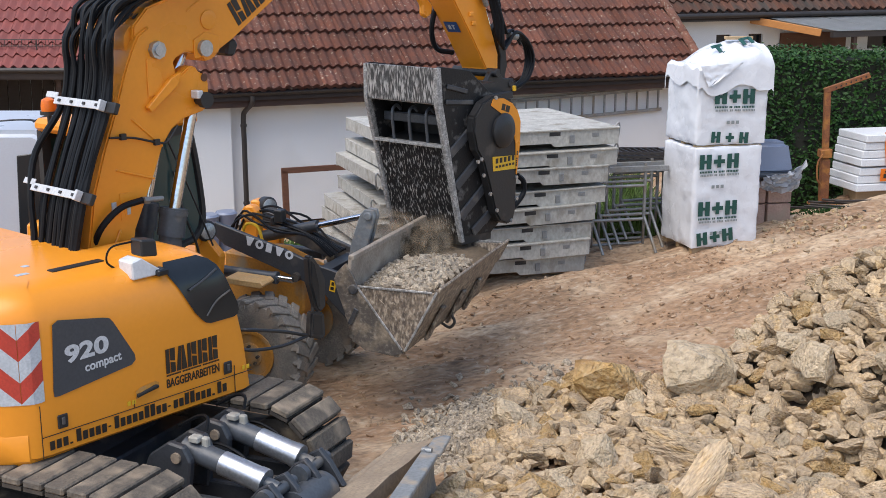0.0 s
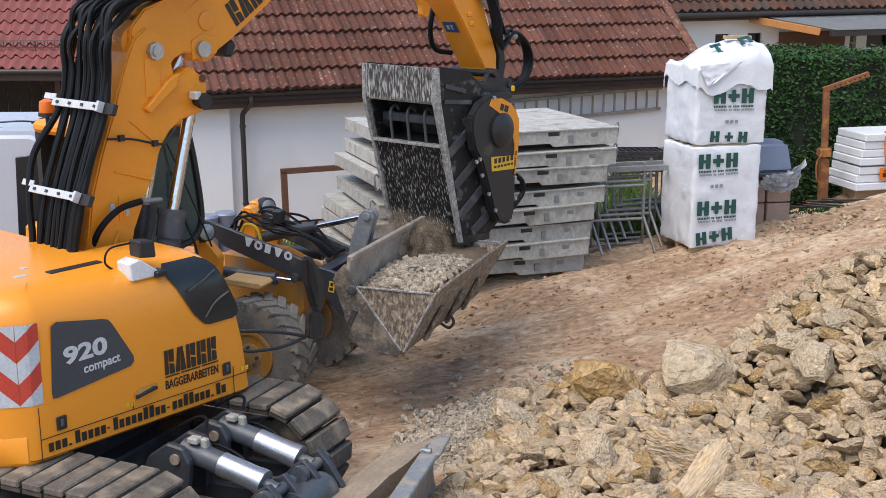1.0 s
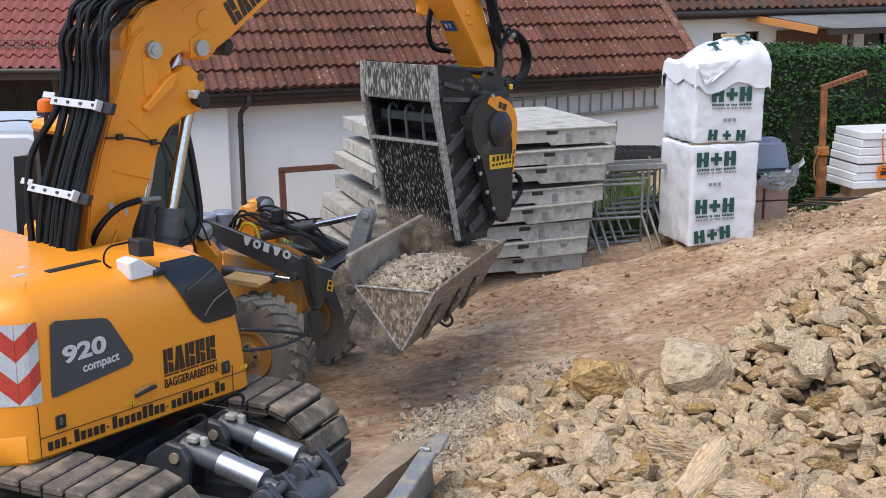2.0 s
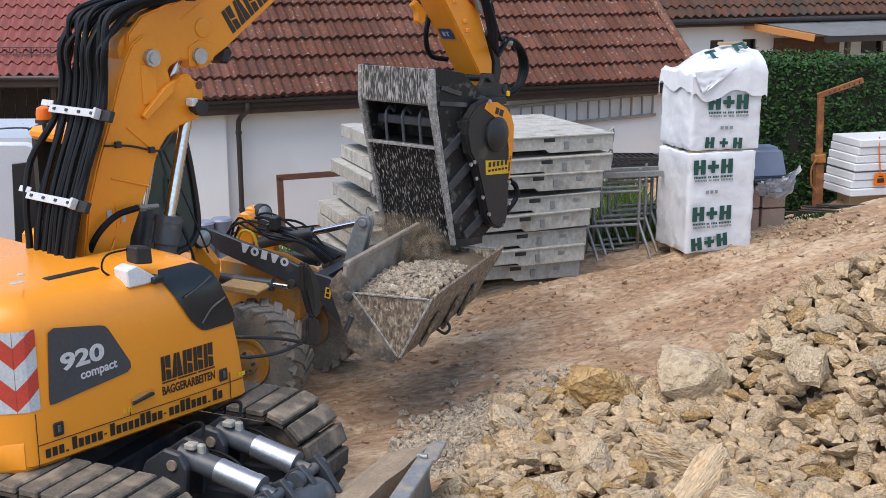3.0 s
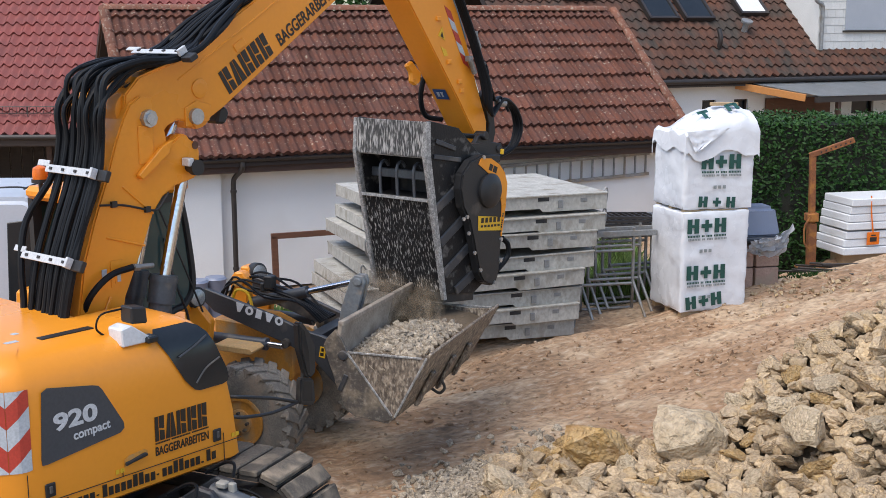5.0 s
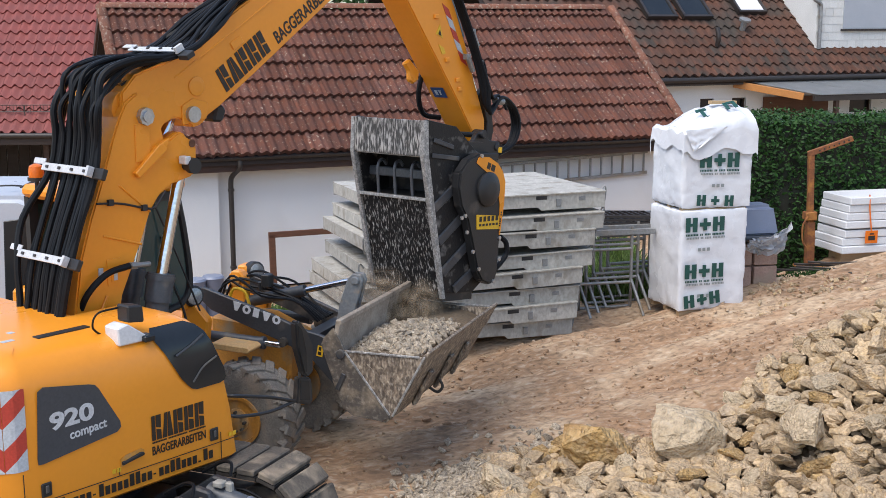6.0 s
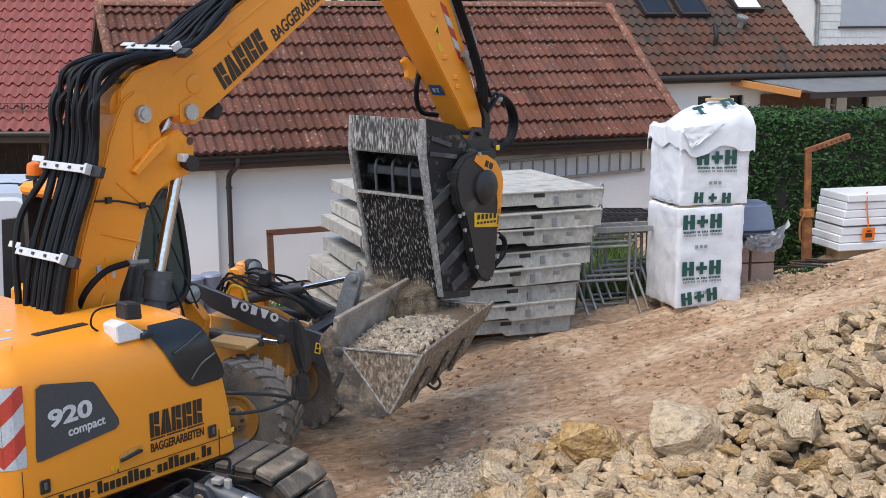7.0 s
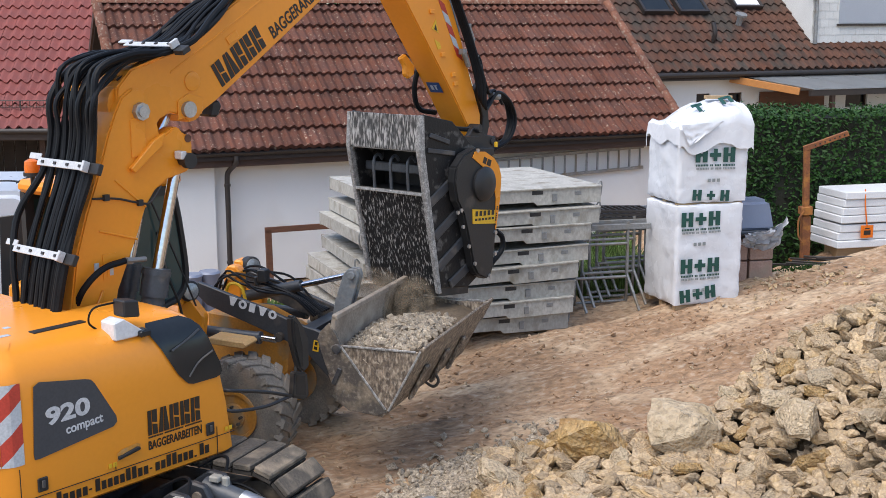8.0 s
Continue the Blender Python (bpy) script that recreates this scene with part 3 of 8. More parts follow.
def red_house():
    """The red-tiled house behind, of which a roof slope, its eave and a shaded wall show."""
    h = thing("house", pose(-20.9, 31.3, -1.3), "neighbouring house with smooth red clay tile roof", "house")
    E = 2.95
    bm = BM()
    box(bm, (6.0, 4.6, E / 2 - 0.1), (12.0, 0.3, E - 0.2))
    box(bm, (6.0, 9.0, E / 2), (12.0, 0.3, E))
    box(bm, (0.15, 5, E / 2), (0.3, 8, E))
    box(bm, (11.85, 5, E / 2), (0.3, 8, E))
    part("wall", bm, M["plaster"], h)
    bm = BM()
    a = [bm.verts.new((-0.3, y, z)) for y, z in ((0, E - 0.05), (5, E + 4.4), (10, E - 0.05), (10, E - 0.2), (5, E + 4.2), (0, E - 0.2))]
    b = [bm.verts.new((15.0, v.co.y, v.co.z)) for v in a]
    bm.faces.new(a), bm.faces.new(b[::-1]), quads(bm, a, b)
    part("roof", bm, M["underlay"], h)
    bm = BM()
    box(bm, (6, 0.02, E - 0.16), (12.6, 0.05, 0.22))
    box(bm, (6, 0.45, E - 0.28), (12.6, 0.9, 0.03))
    part("fascia_board", bm, M["darkwood"], h)
    bm = BM()
    box(bm, (6, 2.6, E - 0.34), (11.8, 4.0, 0.06))
    part("carport_ceiling", bm, M["darkwood"], h)
    for k in range(34):
        bm = BM()
        box(bm, (0.5 + k * 0.34, 4.42, 1.3), (0.32, 0.03, 2.5))
        part("wall_board", bm, M["darkwood"], h)
    for x in (3.0, 5.6, 8.2, 10.8):
        bm = BM()
        beam(bm, (x, 0.8, -0.4), (x, 0.8, E - 0.3), 0.14, 0.14)
        part("post", bm, M["eavewood"], h, bevel=0.006)
    bm = BM()
    cyl(bm, (-0.3, -0.05, E - 0.06), (12.3, -0.05, E - 0.06), 0.07, n=10)
    part("gutter", bm, M["gutter"], h, smooth=True)
    pitch = math.degrees(math.atan2(4.45, 5))
    tl, tw = 0.42, 0.275
    m = pose(-0.3, 0, E) @ pose(0, 0, 0, pitch)
    tile_slope(h, wave_tile("roof_tile", tw, tl, 1, 0.026, 0.042, True), M["redtile"], m, 55, 16, tw, tl, keep=lambda u, v: u > 5.2)
    bm = BM()
    for z in (0.0, 0.17):
        cyl(bm, (-0.2, 0.45, E + 0.52 + z), (12.2, 0.45, E + 0.52 + z), 0.012, n=6)
    for k in range(140):
        x = -0.1 + k * 0.088
        cyl(bm, (x, 0.45, E + 0.5), (x, 0.45, E + 0.7), 0.007, n=5)
    for k in range(10):
        beam(bm, (k * 1.3, 0.45, E + 0.42), (k * 1.3, 0.45, E + 0.69), 0.03, 0.02)
    part("snow_guard", bm, M["gutter"], h, "dark metal snow guard rail")


def brown_house():
    """The larger house behind on the slope: roof with skylights, white wall, canopy, clad dormer."""
    AZ = 23.0
    h = thing("house", pose(5.0, 33.5, -0.36, 0, 0, AZ), "white house with brown clay tile roof and clad dormer", "house")
    E = 3.25
    bm = BM()
    L0, L1 = -2.5, 20.0
    # wall with three small window openings left out between its pieces
    for a, b in ((L0, 3.28), (3.76, 4.40), (4.90, 8.8), (9.66, L1)):
        box(bm, ((a + b) / 2, 0.65, E / 2 - 0.2), (b - a, 0.3, E + 0.1))
    for a, b in ((3.28, 3.76), (4.40, 4.90), (8.8, 9.66)):
        box(bm, ((a + b) / 2, 0.65, 0.90), (b - a, 0.3, 2.3))
        box(bm, ((a + b) / 2, 0.65, 2.855), (b - a, 0.3, 0.51))
    part("wall", bm, M["plaster"], h)
    for a, b in ((3.28, 3.76), (4.40, 4.90), (8.8, 9.66)):
        w = BM()
        x = (a + b) / 2
        for dx in (-(b - a) / 2 + 0.03, (b - a) / 2 - 0.03):
            box(w, (x + dx, 0.60, 2.325), (0.05, 0.06, 0.55))
        for z in (2.07, 2.58):
            box(w, (x, 0.60, z), (b - a, 0.06, 0.05))
        win = part("window", w, M["darkwood"], h)
        p = BM()
        box(p, (x, 0.66, 2.325), (b - a, 0.02, 0.55))
        part("pane", p, M["glass"], win)
    RISE, RUN = 6.4, 7.2
    pitch = math.degrees(math.atan2(RISE, RUN))
    bm = BM()
    a = [bm.verts.new((L0 - 0.3, y, z)) for y, z in ((0, E), (RUN, E + RISE), (2 * RUN, E), (2 * RUN, E - 0.2), (RUN, E + RISE - 0.25), (0, E - 0.2))]
    b = [bm.verts.new((L1, v.co.y, v.co.z)) for v in a]
    bm.faces.new(a), bm.faces.new(b[::-1]), quads(bm, a, b)
    part("roof", bm, M["underlay"], h)
    bm = BM()
    cyl(bm, (L0 - 0.3, -0.06, E - 0.08), (L1, -0.06, E - 0.08), 0.075, n=10)
    box(bm, ((L0 + L1) / 2, 0.25, E - 0.22), (L1 - L0, 0.5, 0.04))
    part("gutter", bm, M["gutter"], h, smooth=True)
    tl, tw = 0.40, 0.30
    m = pose(L0 - 0.3, 0, E + 0.03) @ pose(0, 0, 0, pitch)
    tile_slope(h, wave_tile("roof_tile", tw, tl, 1, 0.024, 0.045, True), M["housetile"], m, 75, 23, tw, tl)
    S = m
    for k, (u, v0) in enumerate(((5.5, 3.12), (6.75, 3.12), (8.85, 3.34), (3.0, 4.0))):
        bm = BM()
        for dx in (-0.48, 0.48):
            box(bm, (u + dx, v0, 0.1), (0.08, 1.5, 0.14), S)
        for dy in (v0 - 0.75, v0 + 0.75):
            box(bm, (u, dy, 0.1), (1.04, 0.08, 0.14), S)
        sk = part("skylight", bm, M["gutter"], h, "dark-framed roof skylight")
        bm = BM()
        box(bm, (u, v0, 0.12), (0.9, 1.45, 0.03), S)
        part("pane", bm, M["foam"] if k == 2 else M["glass"], sk)
    bm = BM()
    tube(bm, [S @ Vector((6.87, 1.20, 0.0)), S @ Vector((6.87, 1.30, 0.25)), S @ Vector((6.85, 1.55, 0.42))], 0.07, 10)
    part("vent_pipe", bm, M["gutter"], h, "dark curved roof vent pipe", smooth=True)
    bm = BM()
    cyl(bm, S @ Vector((8.15, 1.9, 0.0)), S @ Vector((8.15, 2.0, 0.28)), 0.09, n=10)
    cyl(bm, S @ Vector((8.15, 2.0, 0.28)), S @ Vector((8.15, 2.02, 0.34)), 0.18, n=12)
    part("vent_cap", bm, M["zinc"], h)
    # dormer with shingled cladding
    D0, D1, DY = 7.62, 16.5, 0.82
    base_z = E + DY * RISE / RUN
    bm = BM()
    box(bm, ((D0 + D1) / 2, DY + 2.5, base_z + 1.45), (D1 - D0, 5.0, 3.0))
    dorm = part("dormer", bm, M["clad"], h, "white shingle-clad dormer wall")
    sh = BM()
    box(sh, (0, 0, 0), (0.30, 0.02, 0.235))
    sm = bpy.data.meshes.new("shingle")
    sh.to_mesh(sm)
    sh.free()
    sm.materials.append(M["clad"])
    for j in range(10):
        for i in range(28):
            x = D0 + 0.16 + i * 0.305 + (0.15 if j % 2 else 0)
            if x < D1 - 0.15:
                o = new("shingle", sm)
                o.parent = dorm
                o.matrix_basis = pose(x, DY - 0.015, base_z + 0.14 + j * 0.24, -2.5)
    bm = BM()
    tube(bm, [(D0 - 0.25, DY - 0.05, base_z + 3.0), (D0 - 0.25, DY - 0.08, base_z + 1.65), (D0 + 0.05, DY - 0.08, base_z + 1.35), (D0 + 0.08, DY - 0.08, base_z + 1.1), (D0 + 0.08, DY - 0.08, base_z)], 0.06, 8)
    part("downpipe", bm, M["zinc"], dorm, smooth=True)
    bm = BM()
    box(bm, (D0 + 2.3, DY - 0.03, base_z + 1.55), (2.6, 0.05, 1.9))
    part("roller_blind", bm, M["blind"], dorm, "closed pale grey roller blind")
    bm = BM()
    box(bm, (D0 + 2.3, DY - 0.05, base_z + 0.56), (2.75, 0.1, 0.06))
    part("sill", bm, M["gutter"], dorm)
    # terrace canopy
    c = thing("terrace_canopy", pose(5.0, 33.5, -0.22, 0, 0, AZ), "terrace canopy with orange timber edge and pale sheets", "canopy")
    bm = BM()
    beam(bm, (4.25, 0.25, 2.88), (5.55, -1.25, 2.56), 0.10, 0.20)
    part("rafter", bm, M["orangewood"], c, bevel=0.008)
    bm = BM()
    beam(bm, (5.75, -1.45, 2.52), (20, -1.45, 2.52), 0.12, 0.16)
    part("edge_beam", bm, M["gutter"], c)
    for k in range(7):
        bm = BM()
        a = [bm.verts.new(v) for v in ((4.4 + k * 1.9, 0.3, 3.0), (6.25 + k * 1.9, 0.3, 3.0), (7.75 + k * 1.9, -1.55, 2.62), (5.85 + k * 1.9, -1.55, 2.62))]
        f = bm.faces.new(a)
        bmesh.ops.solidify(bm, geom=[f], thickness=0.02)
        part("roof_sheet", bm, M["tin"], c)
    for x in (6.6, 12.0, 18):
        bm = BM()
        beam(bm, (x, -1.4, -0.3), (x, -1.4, 2.45), 0.12, 0.12)
        part("post", bm, M["eavewood"], c)
    bm = BM()
    box(bm, (6.7, 0.45, 1.4), (2.4, 0.06, 2.4))
    part("shaded_door", bm, M["wood"], h, "reddish brown wooden terrace door")


def far_house():
    """A white house of which only a strip shows over the ridge."""
    h = thing("house", pose(0.4, 50.0, -1.0, 0, 0, 12), "distant white house with dark roof behind ridge", "house")
    bm = BM()
    box(bm, (2.6, 3.0, 3.4), (5.2, 6.0, 6.8))
    part("wall", bm, M["plaster"], h)
    bm = BM()
    a = [bm.verts.new((x, y, z)) for x, y, z in ((-0.3, -0.5, 6.7), (-0.3, 3.0, 9.2), (-0.3, 6.5, 6.7))]
    b = [bm.verts.new((5.5, v.co.y, v.co.z)) for v in a]
    bm.faces.new(a), bm.faces.new(b[::-1]), quads(bm, a, b)
    part("roof", bm, M["housetile"], h)
    bm = BM()
    box(bm, (1.5, -0.03, 6.0), (0.9, 0.06, 1.0))
    w = part("window", bm, M["foam"], h, bevel=0.01)
    bm = BM()
    box(bm, (1.5, -0.07, 6.0), (0.75, 0.02, 0.85))
    part("pane", bm, M["blind"], w)


garage()
red_house()
far_house()
brown_house()
# ---------- the crawler excavator ----------
def rig(y):
    """A face that looks to the machine's right: x along, y up, at that lateral place."""
    return lambda x, z: pose(x, y, z, 90, 0, 0)


def text_blocks(bm, m, words, w, h, gap=0.25, slant=0.0):
    """Plain bars in place of words: one bar for each letter."""
    n = len(words)
    s = w / n
    polys = [rect(i * s, 0, s * (1 - gap), h, slant) for i, ch in enumerate(words) if ch == "x"]
    flat(bm, m, polys)


def stencil_name(bm, m, w, h):
    """The firm's mark as plain stencil shapes: four slotted blocks and a wedge."""
    s = w / 5
    polys = []
    for i in range(5):
        x = i * s
        if i == 1:
            polys += [[(x - 0.05 * s, 0), (x + 0.36 * s, 0), (x + 0.42 * s, h), (x + 0.20 * s, h)], [(x + 0.48 * s, h), (x + 0.68 * s, h), (x + 0.92 * s, 0), (x + 0.44 * s, 0)]]
        else:
            polys += [[(x, 0), (x + s * 0.34, 0), (x + s * 0.30, h), (x, h)], [(x + s * 0.40, h * 0.52), (x + s * 0.82, h * 0.46), (x + s * 0.84, h), (x + s * 0.38, h)],
                      [(x + s * 0.44, 0.0), (x + s * 0.86, 0.0), (x + s * 0.84, h * 0.38), (x + s * 0.42, h * 0.44)]]
    flat(bm, m, polys)


def address_bars(bm, m, shape, w, h):
    """Plain bars for a printed line: tall, middle and short ones."""
    s = w / len(shape)
    tall = {"x": 1.0, "h": 1.42, "-": 0.16, ".": 0.2}
    polys = []
    for i, ch in enumerate(shape):
        if ch in tall:
            y0 = h * 0.42 if ch == "-" else 0.0
            polys.append(rect(i * s, y0, s * (0.72 if ch in "xh" else 0.42), h * tall[ch]))
    flat(bm, m, polys)


def body_outline(i, xf):
    pts = [(xf, -0.42), (xf, -1.15 + i), (xf - 0.03, -1.22 + i), (xf - 0.10, -1.25 + i), (max(-1.36, -0.56 + (1.53 - i) * math.cos(radians(234))), -1.25 + i)]
    pts += [(-0.58 + (1.53 - i) * math.cos(radians(a)), (1.53 - i) * math.sin(radians(a))) for a in np.linspace(234, 126, 15)]
    return pts + [(max(-1.36, -0.56 + (1.53 - i) * math.cos(radians(234))), 1.25 - i), (-0.45, 1.25 - i), (-0.45, -0.42)]


def excavator():
    ex = thing("crawler_excavator", pose(-2.86, 9.93, 0, 0, 0, 50), "amber crawler excavator with hydraulic crusher bucket working over loader", "excavator")
    Y = M["yellow"]
    # engine hood and right-hand bodywork
    levels = [(0.93, 0.03, 0.50), (0.955, 0.0, 0.53), (1.35, 0.0, 0.48), (1.67, 0.0, 0.41), (1.93, 0.012, 0.30), (2.03, 0.05, 0.25), (2.10, 0.12, 0.20), (2.14, 0.22, 0.15), (2.16, 0.36, 0.08)]
    bm = BM()
    rings = [[bm.verts.new((x, y, z)) for x, y in body_outline(i, xf)] for z, i, xf in levels]
    for a, b in zip(rings, rings[1:]):
        quads(bm, a, b)
    bm.faces.new(rings[0])
    bm.faces.new(rings[-1][::-1])
    hood = part("bodywork", bm, Y, ex, "amber engine hood and side doors", smooth=True)
    # counterweight: the lower rear band
    bm = BM()
    arc = [(-0.58 + 1.535 * math.cos(radians(a)), 1.535 * math.sin(radians(a))) for a in np.linspace(232, 128, 17)]
    prof = [(arc, 0.90, -0.06), (arc, 0.94, 0), (arc, 1.12, 0), (arc, 1.14, -0.02)]
    rings = []
    for pts, z, i in prof:
        rings.append([bm.verts.new((x - i * 0.4, y * (1 + i * 0.3), z)) for x, y in pts] + [bm.verts.new((-1.2, 1.2, z)), bm.verts.new((-1.2, -1.2, z))])
    for a, b in zip(rings, rings[1:]):
        quads(bm, a, b)
    bm.faces.new(rings[0]), bm.faces.new(rings[-1][::-1])
    part("counterweight", bm, Y, ex, smooth=True)
    # chevron marking at the rear corner: slanted bands on the curve
    def corner(s, z, out=0.004):
        if s < 0:
            return Vector((-1.479 - s, -1.238 - out + s * 0.1, z))
        a = 234 - s / 1.53 * 57.3
        r = 1.53 + out
        return Vector((-0.58 + r * math.cos(radians(a)), r * math.sin(radians(a)), z))
    for side in (0, 1):
        s0 = -0.085 + side * 0.162
        for k in range(-1, 5):
            bm = BM()
            n = 6
            lo, hi = [], []
            for j in range(n + 1):
                f = j / n
                s = s0 + 0.158 * f
                sl = 0.15 * (f if side == 0 else 1 - f)
                za = 1.36 + k * 0.155 - sl + 0.16
                zb = za + 0.155
                za, zb = min(max(za, 1.36), 1.95), min(max(zb, 1.36), 1.95)
                lo.append((s, za)), hi.append((s, zb))
            if max(h[1] - l_[1] for h, l_ in zip(hi, lo)) < 0.01:
                bm.free()
                continue
            a = [bm.verts.new(corner(s, z)) for s, z in lo]
            b = [bm.verts.new(corner(s, z)) for s, z in hi]
            a2 = [bm.verts.new(corner(s, z, 0.001)) for s, z in lo]
            b2 = [bm.verts.new(corner(s, z, 0.001)) for s, z in hi]
            quads(bm, a, b, False), quads(bm, a2, a, False), quads(bm, b, b2, False)
            bmesh.ops.remove_doubles(bm, verts=bm.verts, dist=0.0008)
            part("marking_stripe", bm, M["red"] if k % 2 == 0 else M["reflect"], ex)
    S = rig(-1.254)
    # seams, side door details
    bm = BM()
    flat(bm, pose(0, 0, 0) @ S(0, 0), [rect(-1.44, 1.096, 1.94, 0.006), rect(-1.445, 0.94, 0.006, 0.40), rect(0.315, 0.94, 0.006, 0.24), rect(-0.66, 1.10, 0.005, 0.06)])
    part("panel_seam", bm, M["black"], hood)
    bm = BM()
    flat(bm, S(0, 0), [[(-1.295, 1.90), (-1.325, 1.42), (-1.32, 1.375), (-1.28, 1.372), (-0.66, 1.445), (-0.625, 1.475), (-0.63, 1.52), (-0.80, 1.81), (-0.83, 1.845), (-0.88, 1.86), (-1.25, 1.925)]], 0.004)
    part("model_plate", bm, M["decal"], hood, "slate grey decal panel")
    T = rig(-1.260)
    lettering("model_number", "920", 0.170, M["silver"], hood, T(-1.215, 1.60) @ pose(0, 0, 0, 0, 0, 1), 1.42, bold=0.035)
    lettering("model_word", "compact", 0.095, M["silver"], hood, T(-1.06, 1.495) @ pose(0, 0, 0, 0, 0, 3), 0.95)
    bm = BM()
    stencil_name(bm, S(-0.35, 1.285), 0.52, 0.195)
    part("firm_mark", bm, M["ink"], hood, "black stencilled firm mark")
    bm = BM()
    text_blocks(bm, S(-0.35, 1.262), "xxxxxxxxx xxxxxxxxxxxx xxxxxxxxxxx", 0.52, 0.012)
    part("small_print", bm, M["ink"], hood)
    lettering("trade_word", "BAGGERARBEITEN", 0.096, M["ink"], hood, S(-0.355, 1.172), 0.66)
    bm = BM()
    address_bars(bm, S(-1.385, 0.990), "xxx.hxxxx-hxxxxhhxx-xxhhxxx.hx", 1.63, 0.066)
    part("web_bar", bm, M["ink"], hood, "row of small black printed bars")
    for x, z in ((-1.27, 1.18), (0.25, 1.18)):
        bm = BM()
        box(bm, (x, -1.257, z), (0.085, 0.016, 0.105))
        la = part("latch", bm, M["black"], hood, bevel=0.012)
        bm = BM()
        box(bm, (x, -1.268, z + 0.005), (0.028, 0.01, 0.055))
        part("latch_lever", bm, M["grey"], la, bevel=0.004)
    bm = BM()
    flat(bm, S(0, 0), [[(-0.64, 1.165), (-0.43, 1.205), (-0.43, 1.245), (-0.46, 1.26), (-0.60, 1.245), (-0.64, 1.225)]], 0.004)
    ha = part("door_handle", bm, M["yellow_old"], hood)
    bm = BM()
    prism(bm, [(-0.635, 1.175), (-0.435, 1.205), (-0.435, 1.225), (-0.46, 1.235), (-0.60, 1.205), (-0.635, 1.205)], -1.275, -1.25)
    part("grip", bm, M["black"], ha, bevel=0.006)
    for x, z in ((-0.72, 1.13), (0.40, 1.12)):
        bm = BM()
        flat(bm, S(x, z), [rect(0, 0, 0.03, 0.035), rect(0.04, 0, 0.035, 0.035)])
        part("warning_label", bm, M["signal"], hood)
    # dark glazed corner panel
    bm = BM()
    rows = [(1.585, 0.0, 0.10, 0.36), (1.60, 0.0, 0.05, 0.405), (1.63, 0.0, 0.015, 0.42), (1.70, 0.0, -0.05, 0.405), (1.93, 0.012, -0.19, 0.30), (2.03, 0.05, -0.25, 0.25), (2.085, 0.10, -0.26, 0.20), (2.115, 0.155, -0.22, 0.13)]
    rings = []
    for z, i, u0, u1 in rows:
        rings.append([bm.verts.new((u0 + (u1 - 0.03 - u0) * k / 6, -1.256 + i - 0.004, z + 0.006)) for k in range(7)])
    for a, b in zip(rings, rings[1:]):
        quads(bm, a, b, False)
    part("side_glass", bm, M["glass"], ex, "dark tinted corner panel with handrail behind", smooth=True)
    bm = BM()
    tube(bm, [(-0.10, -1.262, 1.90), (0.06, -1.250, 1.955), (0.20, -1.225, 2.01)], 0.010, 6)
    tube(bm, [(0.06, -1.264, 1.66), (0.16, -1.264, 1.76), (0.30, -1.262, 1.82)], 0.008, 6)
    part("handrail", bm, M["grey"], ex, smooth=True)
    # hood top: air slot, work camera and lamp
    bm = BM()
    box(bm, (-0.80, -0.83, 2.163), (0.44, 0.075, 0.012), pose(0, 0, 0, 0, 0, 0))
    part("air_slot", bm, M["black"], hood)
    bm = BM()
    prism(bm, [(-0.56, 2.06), (-0.34, 2.06), (-0.31, 2.10), (-0.48, 2.22), (-0.57, 2.20)], -1.20, -1.03)
    wl = part("work_lamp", bm, M["white"], ex, "white camera housing with black work lamp", bevel=0.01)
    bm = BM()
    box(bm, (-0.31, -1.18, 2.08), (0.10, 0.12, 0.05))
    part("camera_eye", bm, M["glass"], wl, bevel=0.01)
    bm = BM()
    prism(bm, [(-0.46, 2.22), (-0.31, 2.20), (-0.32, 2.33), (-0.46, 2.35)], -1.18, -1.04)
    part("lamp_head", bm, M["black"], wl, bevel=0.012)
    bm = BM()
    tube(bm, [(-0.58, -1.02, 2.12), (-0.66, -1.02, 2.20), (-0.62, -1.03, 2.30), (-0.46, -1.06, 2.32)], 0.008, 6)
    part("cable", bm, M["hose"], wl)
    for x, y, s in ((-1.2, -0.75, 0.10), (-1.05, -0.55, 0.05)):
        bm = BM()
        box(bm, (x, y, 2.1615), (s, 0.05, 0.004))
        part("hood_label", bm, M["reflect"], hood)
    # mirrors on a bent bar at the front corner
    bm = BM()
    tube(bm, [(0.45, -1.20, 1.44), (0.52, -1.25, 1.43), (0.85, -1.26, 1.34), (1.14, -1.26, 1.235)], 0.015, 8)
    tube(bm, [(1.14, -1.26, 1.235), (0.85, -1.26, 1.215), (0.55, -1.25, 1.25), (0.46, -1.20, 1.27)], 0.015, 8)
    tube(bm, [(1.20, -1.24, 1.20), (1.22, -1.24, 1.45), (1.24, -1.24, 1.72)], 0.016, 8)
    bar = part("mirror_bar", bm, M["black"], ex, smooth=True)
    for pts, face in (([(1.133, 1.93), (1.18, 1.945), (1.27, 1.83), (1.335, 1.70), (1.333, 1.46), (1.264, 1.42), (1.215, 1.46), (1.145, 1.70)], [(1.16, 1.90), (1.20, 1.86), (1.245, 1.66), (1.25, 1.48), (1.225, 1.48), (1.165, 1.70)]),
                      ([(1.157, 1.45), (1.31, 1.41), (1.325, 1.206), (1.283, 1.165), (1.136, 1.225)], [(1.17, 1.42), (1.27, 1.39), (1.275, 1.22), (1.16, 1.25)])):
        bm = BM()
        prism(bm, pts, -1.30, -1.22)
        mi = part("mirror", bm, M["black"], bar, "black mirror housing", bevel=0.016, segments=2)
        bm = BM()
        prism(bm, face, -1.304, -1.301)
